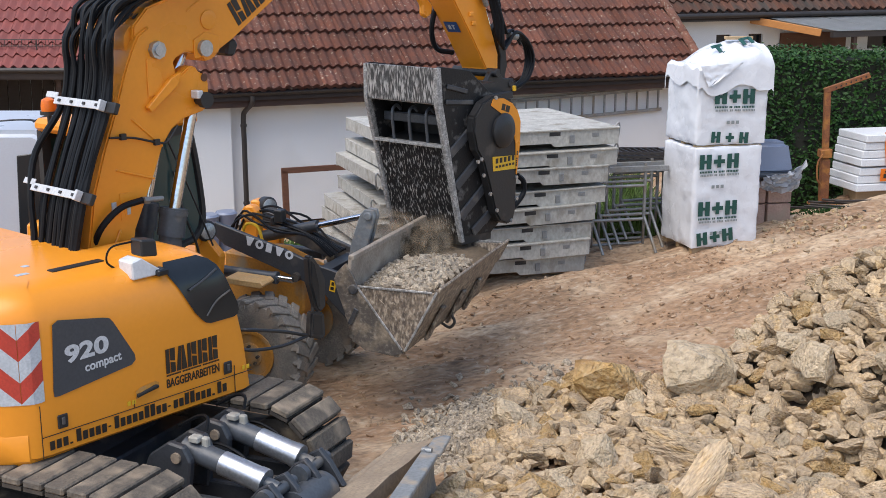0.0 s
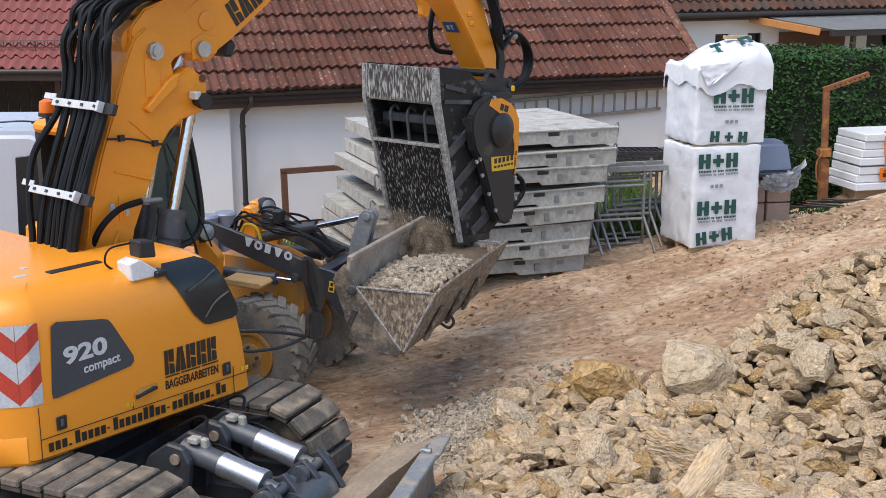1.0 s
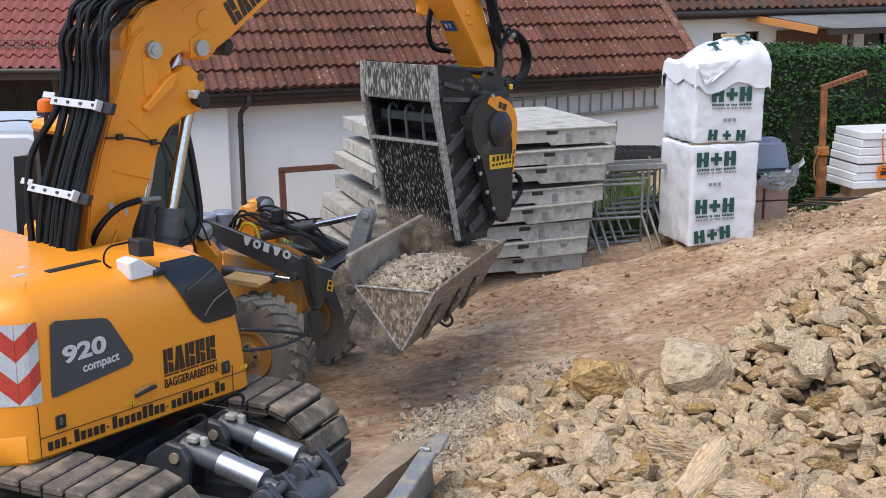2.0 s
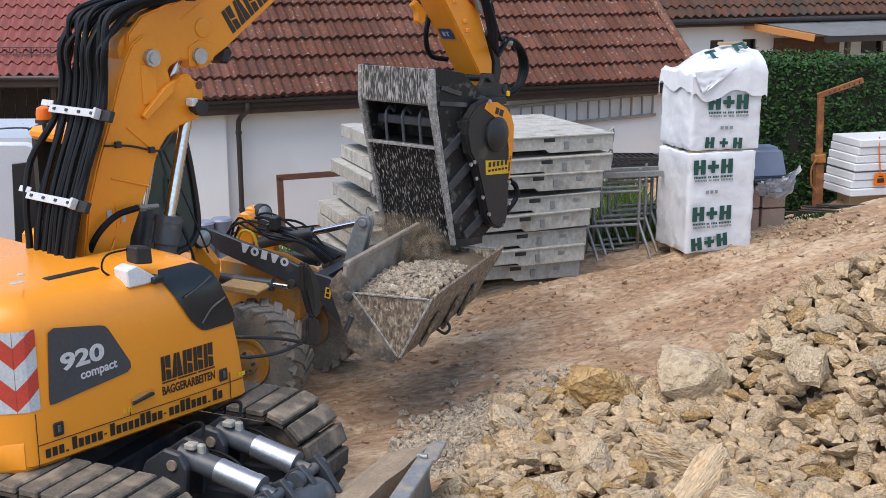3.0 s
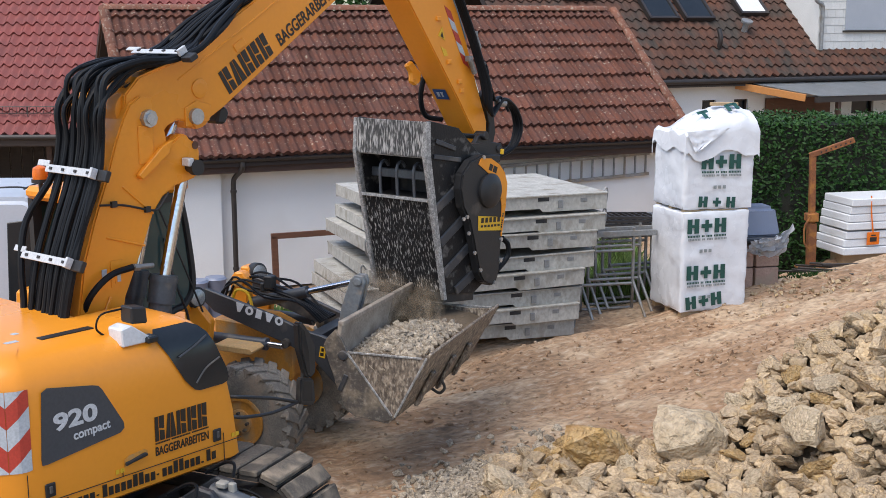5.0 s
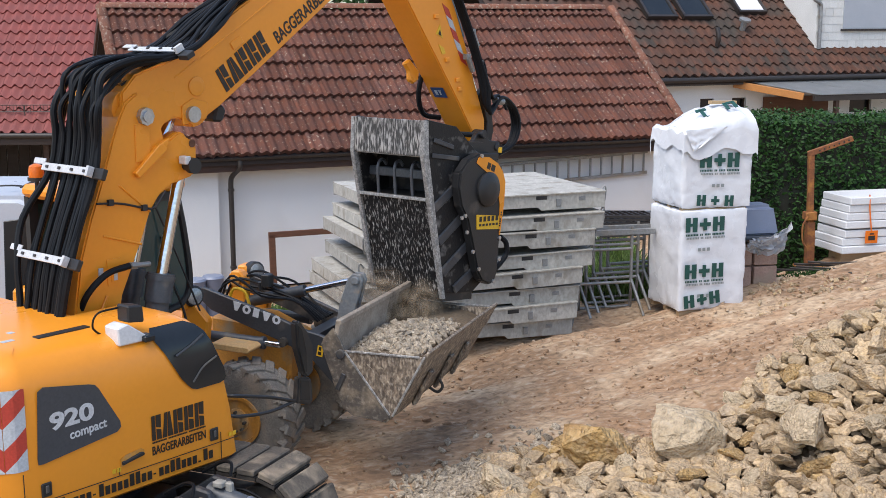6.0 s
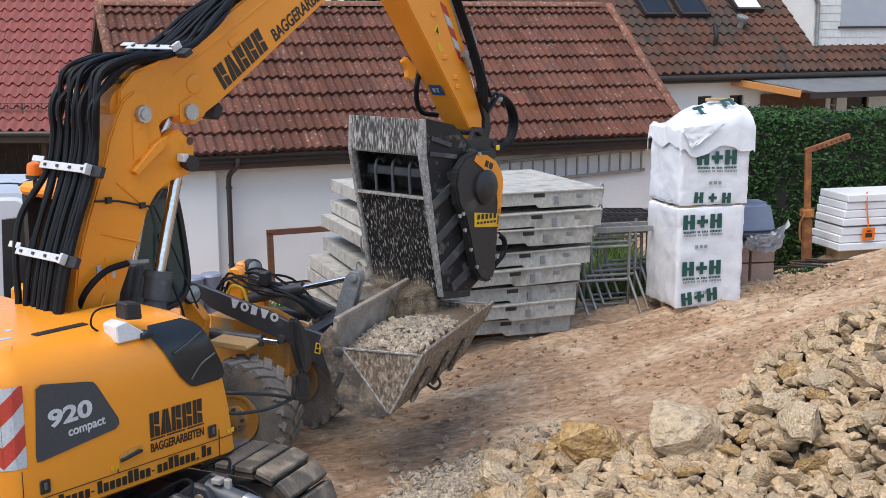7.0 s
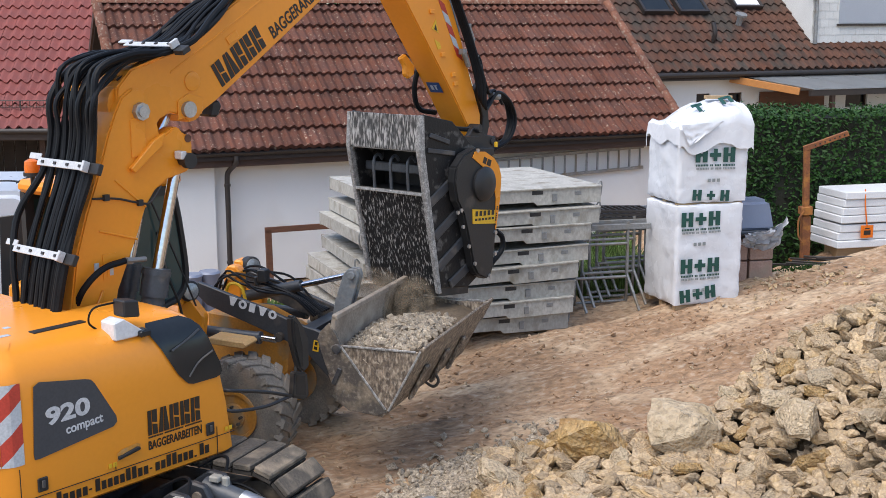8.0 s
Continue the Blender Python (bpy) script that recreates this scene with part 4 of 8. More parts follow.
        part("mirror_glass", bm, M["glass"], mi)
    # slewing ring and centre frame
    bm = BM()
    cyl(bm, (-0.58, -0.04, 0.78), (-0.58, -0.04, 1.02), 0.62, n=28)
    box(bm, (0.1, 0.35, 0.97), (1.9, 1.7, 0.12))
    part("slew_deck", bm, M["grey"], ex)
    undercarriage(ex)
    cab(ex)
    boom(ex)
    return ex


def undercarriage(ex):
    """Tracks and blade, turned against the upper machine."""
    q = pose(-0.58, -0.04, 0, 0, 0, -74.5) @ pose(0, -0.19, 0)
    R, L, W = 0.43, 1.72, 0.58

    def belt(s):
        """Place and slope at the length s along the track loop; s = 0 is the front end of the top run."""
        n = math.pi * R
        total = 4 * L + 2 * n
        s %= total
        if s < 2 * L:
            return L - s, 2 * R, 0.0
        s -= 2 * L
        if s < n:
            a = s / R
            return -L - R * math.sin(a), R + R * math.cos(a), a
        s -= n
        if s < 2 * L:
            return -L + s, 0.0, math.pi
        s -= 2 * L
        a = s / R
        return L + R * math.sin(a), R - R * math.cos(a), math.pi + a

    total = 4 * L + 2 * math.pi * R
    count = 50
    bm = BM()
    box(bm, (0, 0, 0.028), (0.164, W, 0.058))
    bmesh.ops.bevel(bm, geom=bm.edges, offset=0.012, segments=1, affect="EDGES")
    pad_me = bpy.data.meshes.new("track_pad")
    bmesh.ops.recalc_face_normals(bm, faces=bm.faces)
    bm.to_mesh(pad_me)
    bm.free()
    pad_me.materials.append(M["track"])
    bm = BM()
    box(bm, (0, 0, -0.02), (0.17, W * 0.96, 0.03))
    box(bm, (0, 0.08, -0.07), (0.16, 0.05, 0.09))
    box(bm, (0, -0.08, -0.07), (0.16, 0.05, 0.09))
    link_me = bpy.data.meshes.new("track_link")
    bm.to_mesh(link_me)
    bm.free()
    link_me.materials.append(M["chain"])
    for side in (-0.967, 0.967):
        bm = BM()
        for x, r in ((L, 0.30), (-L, 0.30)):
            lathe(bm, [(r * 0.5, -0.16), (r, -0.14), (r, -0.04), (r * 0.9, 0), (r, 0.04), (r, 0.14), (r * 0.5, 0.16)], (x, side, R), (0, 1, 0), 20)
        for k in range(7):
            cyl(bm, (-1.3 + k * 0.43, side - 0.13, 0.2), (-1.3 + k * 0.43, side + 0.13, 0.2), 0.10, n=12)
        prism(bm, [(-L, 0.28), (L, 0.28), (L * 0.9, 0.62), (-L * 0.9, 0.62)], side - 0.15, side + 0.15)
        tr = part("track_frame", bm, M["chain"], ex, "earthy track frame with rollers", m=q, smooth=True)
        for k in range(count):
            x, z, a = belt(k * total / count + 0.06)
            m = pose(x, side, z, 0, -math.degrees(a), 0)
            o = new("track_pad", pad_me)
            o.parent, o.matrix_basis = tr, m
            o = new("track_link", link_me)
            o.parent, o.matrix_basis = tr, m
    bm = BM()
    box(bm, (0, 0, 0.52), (1.9, 1.5, 0.26))
    prism(bm, [(-0.8, 0.62), (0.8, 0.62), (0.55, 0.84), (-0.55, 0.84)], -0.6, 0.6)
    part("centre_frame", bm, M["grey"], ex, m=q, bevel=0.02)
    # blade: arms, cylinders, cross tube, blade
    bx = 2.62
    for y in (-0.08, 0.42):
        bm = BM()
        for s in (-0.14, 0.14):
            prism(bm, [(0.75, 0.42), (1.45, 0.50), (2.10, 0.52), (2.35, 0.42), (2.72, 0.22), (2.72, 0.05), (1.9, 0.22), (0.75, 0.26)], y + s - 0.03, y + s + 0.03)
        for s in (-0.11, 0.11):
            prism(bm, [(1.95, 0.46), (2.42, 0.42), (2.30, 0.60), (2.20, 0.70), (2.10, 0.64)], y + s - 0.03, y + s + 0.03)
        arm = part("blade_arm", bm, M["grey"], ex, m=q @ pose(0.12, 0, 0), bevel=0.01)
        bm = BM()
        for s in (-0.13, 0.13):
            prism(bm, [(1.02, 0.45), (1.50, 0.45), (1.54, 0.76), (1.48, 0.87), (1.34, 0.89), (1.16, 0.76)], y + s - 0.035, y + s + 0.035)
        part("cylinder_bracket", bm, M["grey"], arm, bevel=0.015)
        bm = BM()
        cyl(bm, (1.42, y - 0.185, 0.78), (1.42, y + 0.185, 0.78), 0.042, n=14)
        part("pin", bm, M["blade"], arm, smooth=True)
        bm = BM()
        cyl(bm, (1.38, y, 0.80), (1.76, y, 0.72), 0.086, n=20)
        part("cylinder_barrel", bm, M["greymid"], arm, smooth=True)
        bm = BM()
        cyl(bm, (2.08, y, 0.64), (2.20, y, 0.61), 0.05, n=14)
        part("rod_end", bm, M["greymid"], arm, smooth=True)
        bm = BM()
        cyl(bm, (1.72, y, 0.728), (2.04, y, 0.655), 0.094, n=22)
        cyl(bm, (2.03, y, 0.657), (2.09, y, 0.643), 0.099, n=22)
        part("cylinder_cover", bm, M["dullchrome"], arm, "bright steel cylinder guard", smooth=True)
        bm = BM()
        cyl(bm, (2.20, y - 0.20, 0.60), (2.20, y + 0.20, 0.60), 0.045, n=14)
        cyl(bm, (2.20, y - 0.215, 0.60), (2.20, y - 0.16, 0.60), 0.075, n=14)
        part("end_pin", bm, M["greymid"], arm, smooth=True)
        bm = BM()
        cyl(bm, (2.34, y - 0.19, 0.47), (2.34, y - 0.165, 0.47), 0.04, n=10)
        part("pin_cap", bm, M["greymid"], arm, smooth=True)
        bm = BM()
        box(bm, (1.50, y - 0.03, 0.895), (0.09, 0.08, 0.05))
        box(bm, (1.57, y + 0.0, 0.87), (0.06, 0.05, 0.08))
        part("hose_fitting", bm, M["plate"], arm, bevel=0.01)
        bm = BM()
        tube(bm, [(1.58, y, 0.96), (1.56, y + 0.05, 1.04), (1.44, y + 0.1, 1.02), (1.24, y + 0.12, 0.9)], 0.014, 6)
        tube(bm, [(1.84, y + 0.16, 0.66), (1.74, y + 0.2, 0.72), (1.54, y + 0.19, 0.78), (1.34, y + 0.2, 0.70)], 0.012, 6)
        part("hydraulic_hose", bm, M["hose"], arm, smooth=True)
    bm = BM()
    n = 12
    g = [[bm.verts.new((2.50 + 0.40 * i / n, -0.60 + 2.0 * j / n, 0.42 + 0.13 * (i / n) ** 1.2 + 0.03 * noise.noise((i * 0.5, j * 0.5, 1)))) for i in range(n + 1)] for j in range(n + 1)]
    for j in range(n):
        for i in range(n):
            bm.faces.new((g[j][i], g[j][i + 1], g[j + 1][i + 1], g[j + 1][i]))
    ext = bmesh.ops.extrude_face_region(bm, geom=bm.faces[:])
    for v in ext["geom"]:
        if isinstance(v, bmesh.types.BMVert):
            v.co.z -= 0.16
    part("caked_earth", bm, M["blade"], ex, "sandy earth caked behind the blade", m=q, smooth=True)
    bm = BM()
    cyl(bm, (2.40, -0.02, 0.42), (2.40, 0.42, 0.42), 0.15, n=24)
    part("cross_tube", bm, M["greymid"], ex, m=q, smooth=True)
    bm = BM()
    prof = [(2.62 + 0.16 * (1 - math.cos(t)), 0.02 + 0.56 * k / 10) for k, t in enumerate(np.linspace(-0.9, 0.9, 11))]
    back = [(x - 0.05, z) for x, z in prof[::-1]]
    prism(bm, [(x + 0.12, z) for x, z in prof + back], -1.10, 1.42)
    swing = q @ pose(2.98, 1.38, 0, 0, 0, 10) @ pose(-2.82, -1.42, 0)      # the blade stands angled
    bl = part("blade", bm, M["blade"], ex, "sandy dozer blade", m=swing, smooth=True)
    bm = BM()
    slab(bm, [(2.75, -1.12), (2.89, -1.12), (2.89, 0.98), (2.75, 0.98)], 0.585, 0.63)
    slab(bm, [(2.75, 1.06), (2.89, 1.06), (2.88, 1.44), (2.82, 1.44), (2.75, 1.36)], 0.56, 0.595)
    part("blade_edge", bm, M["bladetop"], bl, "dusty blue-grey blade top", bevel=0.008)
    bm = BM()
    cyl(bm, (2.75, 1.02, 0.625), (2.83, 1.02, 0.625), 0.028, n=14)
    cyl(bm, (2.77, 0.97, 0.625), (2.77, 1.08, 0.625), 0.020, n=10)
    part("blade_bolt", bm, M["zinc"], bl, smooth=True)


def cab(ex):
    bm = BM()
    box(bm, (0.66, 0.76, 1.25), (0.85, 0.76, 0.36))
    c = part("cab", bm, M["black"], ex, "dark cab frame with tinted glass", bevel=0.01)
    bm = BM()
    posts = [(0.22, 0.40, 2.9), (0.22, 1.12, 2.9), (1.38, 0.40, 2.9), (1.38, 1.12, 2.9)]
    for x, y, z in posts:
        if x < 0.5:
            beam(bm, (x, y, 1.05), (x, y, z), 0.07, 0.09)
        else:
            tube(bm, [(0.98, y, 1.46), (1.10, y, 1.76), (1.28, y, 1.83), (1.385, y, 2.02), (1.34, y, 2.5), (1.27, y, 2.88)], 0.035, 8)
    for y in (0.40, 1.12):
        beam(bm, (0.22, y, 2.86), (1.28, y, 2.86), 0.07, 0.08)
    beam(bm, (0.62, 0.40, 1.4), (0.60, 0.40, 2.86), 0.05, 0.06)
    part("cab_post", bm, M["black"], c)
    bm = BM()
    box(bm, (0.76, 0.76, 2.95), (1.24, 0.80, 0.12))
    part("cab_roof", bm, M["yellow"], c, bevel=0.04)
    for pts in ([(0.24, 1.45), (0.97, 1.45), (1.10, 1.78), (1.28, 1.85), (1.375, 2.02), (1.33, 2.5), (1.26, 2.84), (0.24, 2.84)],):
        for y in (0.405, 1.115):
            bm = BM()
            prism(bm, pts, y - 0.006, y + 0.006)
            part("cab_glass", bm, M["greenglass"], c)
    bm = BM()
    for (xa, za), (xb, zb) in zip(((0.98, 1.45), (1.10, 1.77), (1.29, 1.84), (1.385, 2.02), (1.34, 2.5)), ((1.10, 1.77), (1.29, 1.84), (1.385, 2.02), (1.34, 2.5), (1.27, 2.84))):
        bm.faces.new([bm.verts.new(v) for v in ((xa, 0.43, za), (xa, 1.09, za), (xb, 1.09, zb), (xb, 0.43, zb))])
    bmesh.ops.remove_doubles(bm, verts=bm.verts, dist=0.001)
    part("windscreen", bm, M["greenglass"], c)
    # front corner bodywork below the cab
    bm = BM()
    prism(bm, [(0.2, 1.0), (0.98, 1.0), (1.02, 1.2), (0.96, 1.44), (0.2, 1.44)], 0.36, 1.14)
    part("cab_base", bm, M["yellow"], c, bevel=0.03)
    bm = BM()
    tube(bm, [(1.05, 0.36, 2.5), (1.10, 0.30, 2.1), (1.22, 0.30, 1.8), (1.30, 0.32, 1.5)], 0.012, 6)
    tube(bm, [(1.00, 0.37, 2.80), (1.18, 0.30, 2.3), (1.40, 0.28, 1.75)], 0.009, 6)
    part("wiper", bm, M["black"], c)
    # pipework between boom and cab
    bm = BM()
    for k in range(5):
        x = 0.18 + 0.09 * k
        tube(bm, [(x - 0.2, 0.33, 1.7), (x, 0.33, 2.0 + 0.05 * k), (x + 0.08, 0.34, 2.35), (x + 0.15, 0.33, 2.75)], 0.02, 6)
    part("cab_hose", bm, M["hose"], c, smooth=True)
    bm = BM()
    for k in range(7):
        lathe(bm, [(0.02, -0.03), (0.035, 0), (0.02, 0.03)], (0.30 + 0.045 * k, 0.30, 2.18 + 0.11 * k), (0.3, 0, 1), 8)
    part("chain", bm, M["zinc"], c, "hanging grey steel chain")
    # beacon on a stalk
    bm = BM()
    cyl(bm, (-0.02, 0.62, 3.0), (-0.02, 0.62, 3.10), 0.02, n=8)
    cyl(bm, (-0.02, 0.62, 3.10), (-0.02, 0.62, 3.13), 0.075, n=14)
    be = part("beacon", bm, M["black"], ex, "orange rotating beacon", smooth=True)
    bm = BM()
    lathe(bm, [(0.064, 0), (0.066, 0.05), (0.058, 0.095), (0.02, 0.115)], (-0.02, 0.62, 3.13), (0, 0, 1), 16)
    part("beacon_cover", bm, M["orange"], be, smooth=True)


LOWER = [(-0.42, 1.75), (-0.31, 2.14), (-0.24, 2.53), (-0.12, 2.87), (0.01, 3.18), (0.12, 3.48), (0.20, 3.66), (0.27, 3.78), (0.38, 3.85), (0.50, 3.84), (0.59, 3.74),
         (0.62, 3.55), (0.645, 3.44), (0.70, 3.45), (0.78, 3.50), (0.84, 3.505), (0.89, 3.44), (0.94, 3.43), (0.98, 3.36), (0.975, 3.20), (0.93, 3.12), (0.84, 3.10),
         (0.70, 3.07), (0.57, 2.99), (0.47, 2.87), (0.36, 2.62), (0.15, 2.2), (0.05, 1.75)]
UPPER = [(0.33, 3.52), (0.24, 3.66), (0.26, 3.86), (0.40, 4.00), (0.83, 4.13), (1.67, 4.62), (2.6, 5.2), (3.25, 5.62), (3.55, 5.70), (3.80, 5.52), (3.72, 5.28),
         (2.66, 4.60), (1.86, 4.07), (1.30, 3.705), (1.16, 3.63), (1.08, 3.55), (0.98, 3.53), (0.88, 3.60), (0.78, 3.625), (0.68, 3.58), (0.60, 3.49), (0.46, 3.46)]


def boom(ex):
    Y = M["yellow"]
    bm = BM()
    prism(bm, LOWER, -0.28, 0.28)
    lo = part("lower_boom", bm, Y, ex, "amber box-section lower boom", bevel=0.014, segments=2)
    F = rig(-0.282)
    # welded stiffeners and plates on the cheek
    bm = BM()
    prism(bm, [(0.30, 3.20), (0.55, 3.42), (0.66, 3.47), (0.62, 3.36), (0.34, 3.16)], -0.33, -0.28)
    prism(bm, [(0.34, 3.28), (0.48, 3.30), (0.50, 3.62), (0.34, 3.60)], -0.292, -0.28)
    beam(bm, (-0.02, -0.285, 2.72), (0.36, -0.285, 2.60), 0.012, 0.02)
    beam(bm, (0.16, -0.285, 3.12), (0.46, -0.285, 2.86), 0.012, 0.02)
    prism(bm, [(-0.1, 2.08), (-0.06, 2.08), (0.0, 2.22), (-0.02, 2.23)], -0.30, -0.28)
    part("weld_plate", bm, Y, lo, bevel=0.006)
    bm = BM()
    cyl(bm, (0.44, -0.33, 3.66), (0.44, 0.33, 3.66), 0.075, n=8)
    cyl(bm, (0.44, -0.345, 3.66), (0.44, -0.33, 3.66), 0.045, n=16)
    cyl(bm, (0.96, -0.30, 3.645), (0.96, 0.30, 3.645), 0.07, n=16)
    part("boom_pin", bm, M["dullchrome"], lo, smooth=True)
    bm = BM()
    cyl(bm, (0.86, -0.36, 3.22), (0.86, 0.36, 3.22), 0.050, n=16)
    cyl(bm, (0.86, -0.40, 3.22), (0.86, -0.34, 3.22), 0.068, n=20)
    part("cylinder_pin", bm, M["black"], lo, smooth=True)
    bm = BM()
    lathe(bm, [(0.035, 0), (0.035, 0.006)], (0.93, -0.281, 3.40), (0, -1, 0), 12)
    part("lug_hole", bm, M["wood"], lo)
    bm = BM()
    box(bm, (0.80, -0.34, 3.27), (0.06, 0.10, 0.07))
    part("lock_plate", bm, M["bracket"], lo, bevel=0.008)
    for s in (-0.20, 0.20):
        bm = BM()
        cyl(bm, (0.47, s, 1.6), (0.565, s, 2.12), 0.10, n=22)
        cyl(bm, (0.555, s, 2.06), (0.605, s, 2.30), 0.118, n=22)
        cyl(bm, (0.59, s, 2.24), (0.60, s, 2.28), 0.128, n=12)
        part("boom_cylinder", bm, M["greymid"], ex, smooth=True)
        bm = BM()
        cyl(bm, (0.605, s, 2.28), (0.86, s, 3.18), 0.052, n=20)
        part("piston_rod", bm, M["chrome"], ex, "bright chromed piston rod", smooth=True)
    bm = BM()
    for s in (-0.1, 0.08):
        cyl(bm, (0.62, s, 3.2), (0.86, s, 3.62), 0.045, n=14)
    part("knee_cylinder", bm, M["chrome"], lo, smooth=True)
    # plates and clips on the lower boom
    bm = BM()
    flat(bm, F(0.005, 2.30), [rect(0, 0, 0.13, 0.22)], 0.006)
    flat(bm, F(0.04, 2.33), [rect(0, 0, 0.04, 0.11)], 0.012)
    part("data_plate", bm, Y, lo)
    bm = BM()
    flat(bm, F(0.06, 2.34), [rect(0, 0, 0.035, 0.10)], 0.014)
    flat(bm, F(-0.08, 2.37), [rect(0, 0, 0.045, 0.09)], 0.006)
    part("type_label", bm, M["reflect"], lo)
    bm = BM()
    tube(bm, [(-0.07, -0.295, 2.99), (0.16, -0.300, 2.965), (0.40, -0.30, 2.90), (0.5, -0.30, 2.90), (0.62, -0.29, 3.02)], 0.010, 6)
    for x, z in ((0.06, 2.985), (0.39, 2.905)):
        box(bm, (x, -0.298, z), (0.05, 0.03, 0.05))
    part("cable", bm, M["black"], lo)
    bm = BM()
    tube(bm, [(-0.25, -0.20, 2.05), (-0.22, -0.33, 2.28), (-0.05, -0.36, 2.42), (0.18, -0.34, 2.45)], 0.028, 8)
    part("cross_hose", bm, M["hose"], lo, smooth=True)
    bm = BM()
    cyl(bm, (0.16, -0.34, 2.45), (0.40, -0.32, 2.43), 0.022, n=10)
    cyl(bm, (0.19, -0.34, 2.447), (0.25, -0.335, 2.44), 0.032, n=6)
    part("hose_coupling", bm, M["zinc"], lo, smooth=True)
    # upper boom
    bm = BM()
    prism(bm, UPPER, -0.245, 0.245)
    up = part("upper_boom", bm, Y, ex, "amber box-section upper boom with stencilled mark", bevel=0.014, segments=2)
    F = rig(-0.248)
    bm = BM()
    for a, b in (((0.80, 3.96), (1.60, 4.42)), ((1.60, 4.42), (2.6, 5.02))):
        beam(bm, (a[0], -0.246, a[1]), (b[0], -0.246, b[1]), 0.008, 0.02)
    lathe(bm, [(0.085, 0), (0.085, 0.012), (0.05, 0.015)], (1.03, -0.245, 3.88), (0, -1, 0), 16)
    prism(bm, [(1.42, 4.24), (1.54, 4.31), (1.58, 4.25), (1.46, 4.18)], -0.256, -0.245)
    prism(bm, [(0.86, 3.56), (1.12, 3.60), (1.14, 3.74), (0.98, 3.78), (0.86, 3.72)], -0.26, -0.245)
    part("weld_plate", bm, Y, up, bevel=0.004)
    ang = 33.2
    bm = BM()
    stencil_name(bm, F(1.365, 3.815) @ pose(0, 0, 0, 0, 0, ang), 0.66, 0.225)
    part("firm_mark", bm, M["ink"], up, "black stencilled firm mark")
    lettering("trade_word", "BAGGERARBEITEN", 0.165, M["ink"], up, F(1.99, 4.225) @ pose(0, 0, 0, 0, 0, ang), 0.70)
    bm = BM()
    prism(bm, [(1.33, 3.55), (1.44, 3.54), (1.49, 3.64), (1.45, 3.70), (1.37, 3.69)], -0.10, 0.06)
    part("boom_lamp", bm, M["black"], up, bevel=0.02)
    # the knee: round end of the upper boom seen behind the pin
    bm = BM()
    cyl(bm, (0.36, -0.20, 3.72), (0.36, 0.42, 3.72), 0.17, n=24)
    for k in range(4):
        cyl(bm, (0.36, 0.05 + 0.08 * k, 3.72), (0.36, 0.08 + 0.08 * k, 3.72), 0.185, n=24)
    part("knee_hub", bm, Y, up, smooth=True)
    # hose bundle over the back of both booms
    r = random.Random(3)
    for k in range(21):
        y = 0.19 - 0.0305 * k
        w = r.uniform(-0.034, 0.034)
        lift = 0.06 * math.sin(k * 1.3) + 0.02 * (k % 3)
        rad = 0.029 if k in (0, 20) else r.uniform(0.015, 0.024)
        bow = 0.10 if k == 0 else 0.0
        a, b = r.uniform(-0.03, 0.03), r.uniform(-0.03, 0.03)
        pts = [(-0.58 + w, y + a, 1.80), (-0.50 + w, y + b, 2.15), (-0.43 + w - bow * 0.4, y + bow * 0.4, 2.50), (-0.30 + w - bow * 0.6, y + bow + a * 0.7, 2.85), (-0.15 + w, y, 3.22), (-0.09 + w, y + w + b, 3.50),
               (-0.06 + w * 2, y + w + a, 3.76), (0.06 - lift * 0.8, y + b, 3.96 + lift * 0.7), (0.30, y - w, 4.09 + lift * 0.5), (0.62, y + a, 4.13 + lift * 0.2), (0.92, y, 4.215 + lift * 0.2),
               (1.25, y * 0.7 + w * 3, 4.42 + lift * 0.5), (1.70, y * 0.6 - w * 3, 4.68 + lift * 0.6), (2.3, y * 0.6, 5.06), (3.0, y * 0.6, 5.54)]
        bm = BM()
        tube(bm, pts, rad, 8, 5)
        part("hydraulic_hose", bm, M["hose"], ex, smooth=True)
    for k in range(5):
        bm = BM()
        y = -0.05 - 0.035 * k
        tube(bm, [(0.30, y, 3.92), (0.60, y, 4.06), (0.92, y, 4.20), (1.3, y, 4.42)], 0.011, 6, 3)
        part("steel_pipe", bm, M["rust"] if k % 2 else M["gutter"], ex, smooth=True)
    for (x, z), turn in (((-0.455, 2.58), -62), ((-0.185, 3.26), -68), ((0.70, 4.20), 28)):
        m = pose(x, -0.15, z, 0, -abs(turn), 0)
        bm = BM()
        off = 0.035 if turn < 0 else 0.0
        box(bm, (0, 0.03, off), (0.065, 0.66, 0.012), m)
        box(bm, (0.04, 0.41, off), (0.05, 0.16, 0.012), m)
        box(bm, (0.0, -0.30, off + 0.01), (0.085, 0.03, 0.06), m)
        br = part("hose_clamp", bm, M["bracket"], ex, "bright drilled steel hose clamp", bevel=0.003)
        bm = BM()
        for j in range(4):
            box(bm, (0, 0.28 - 0.17 * j, off + 0.01), (0.022, 0.03, 0.014), m)
        part("clamp_bolt", bm, M["gutter"], br)
        bm = BM()
        box(bm, (0, -0.36, off - 0.05), (0.09, 0.12, 0.05), m)
        part("clamp_mount", bm, M["black"], br, bevel=0.006)
    stick(ex)


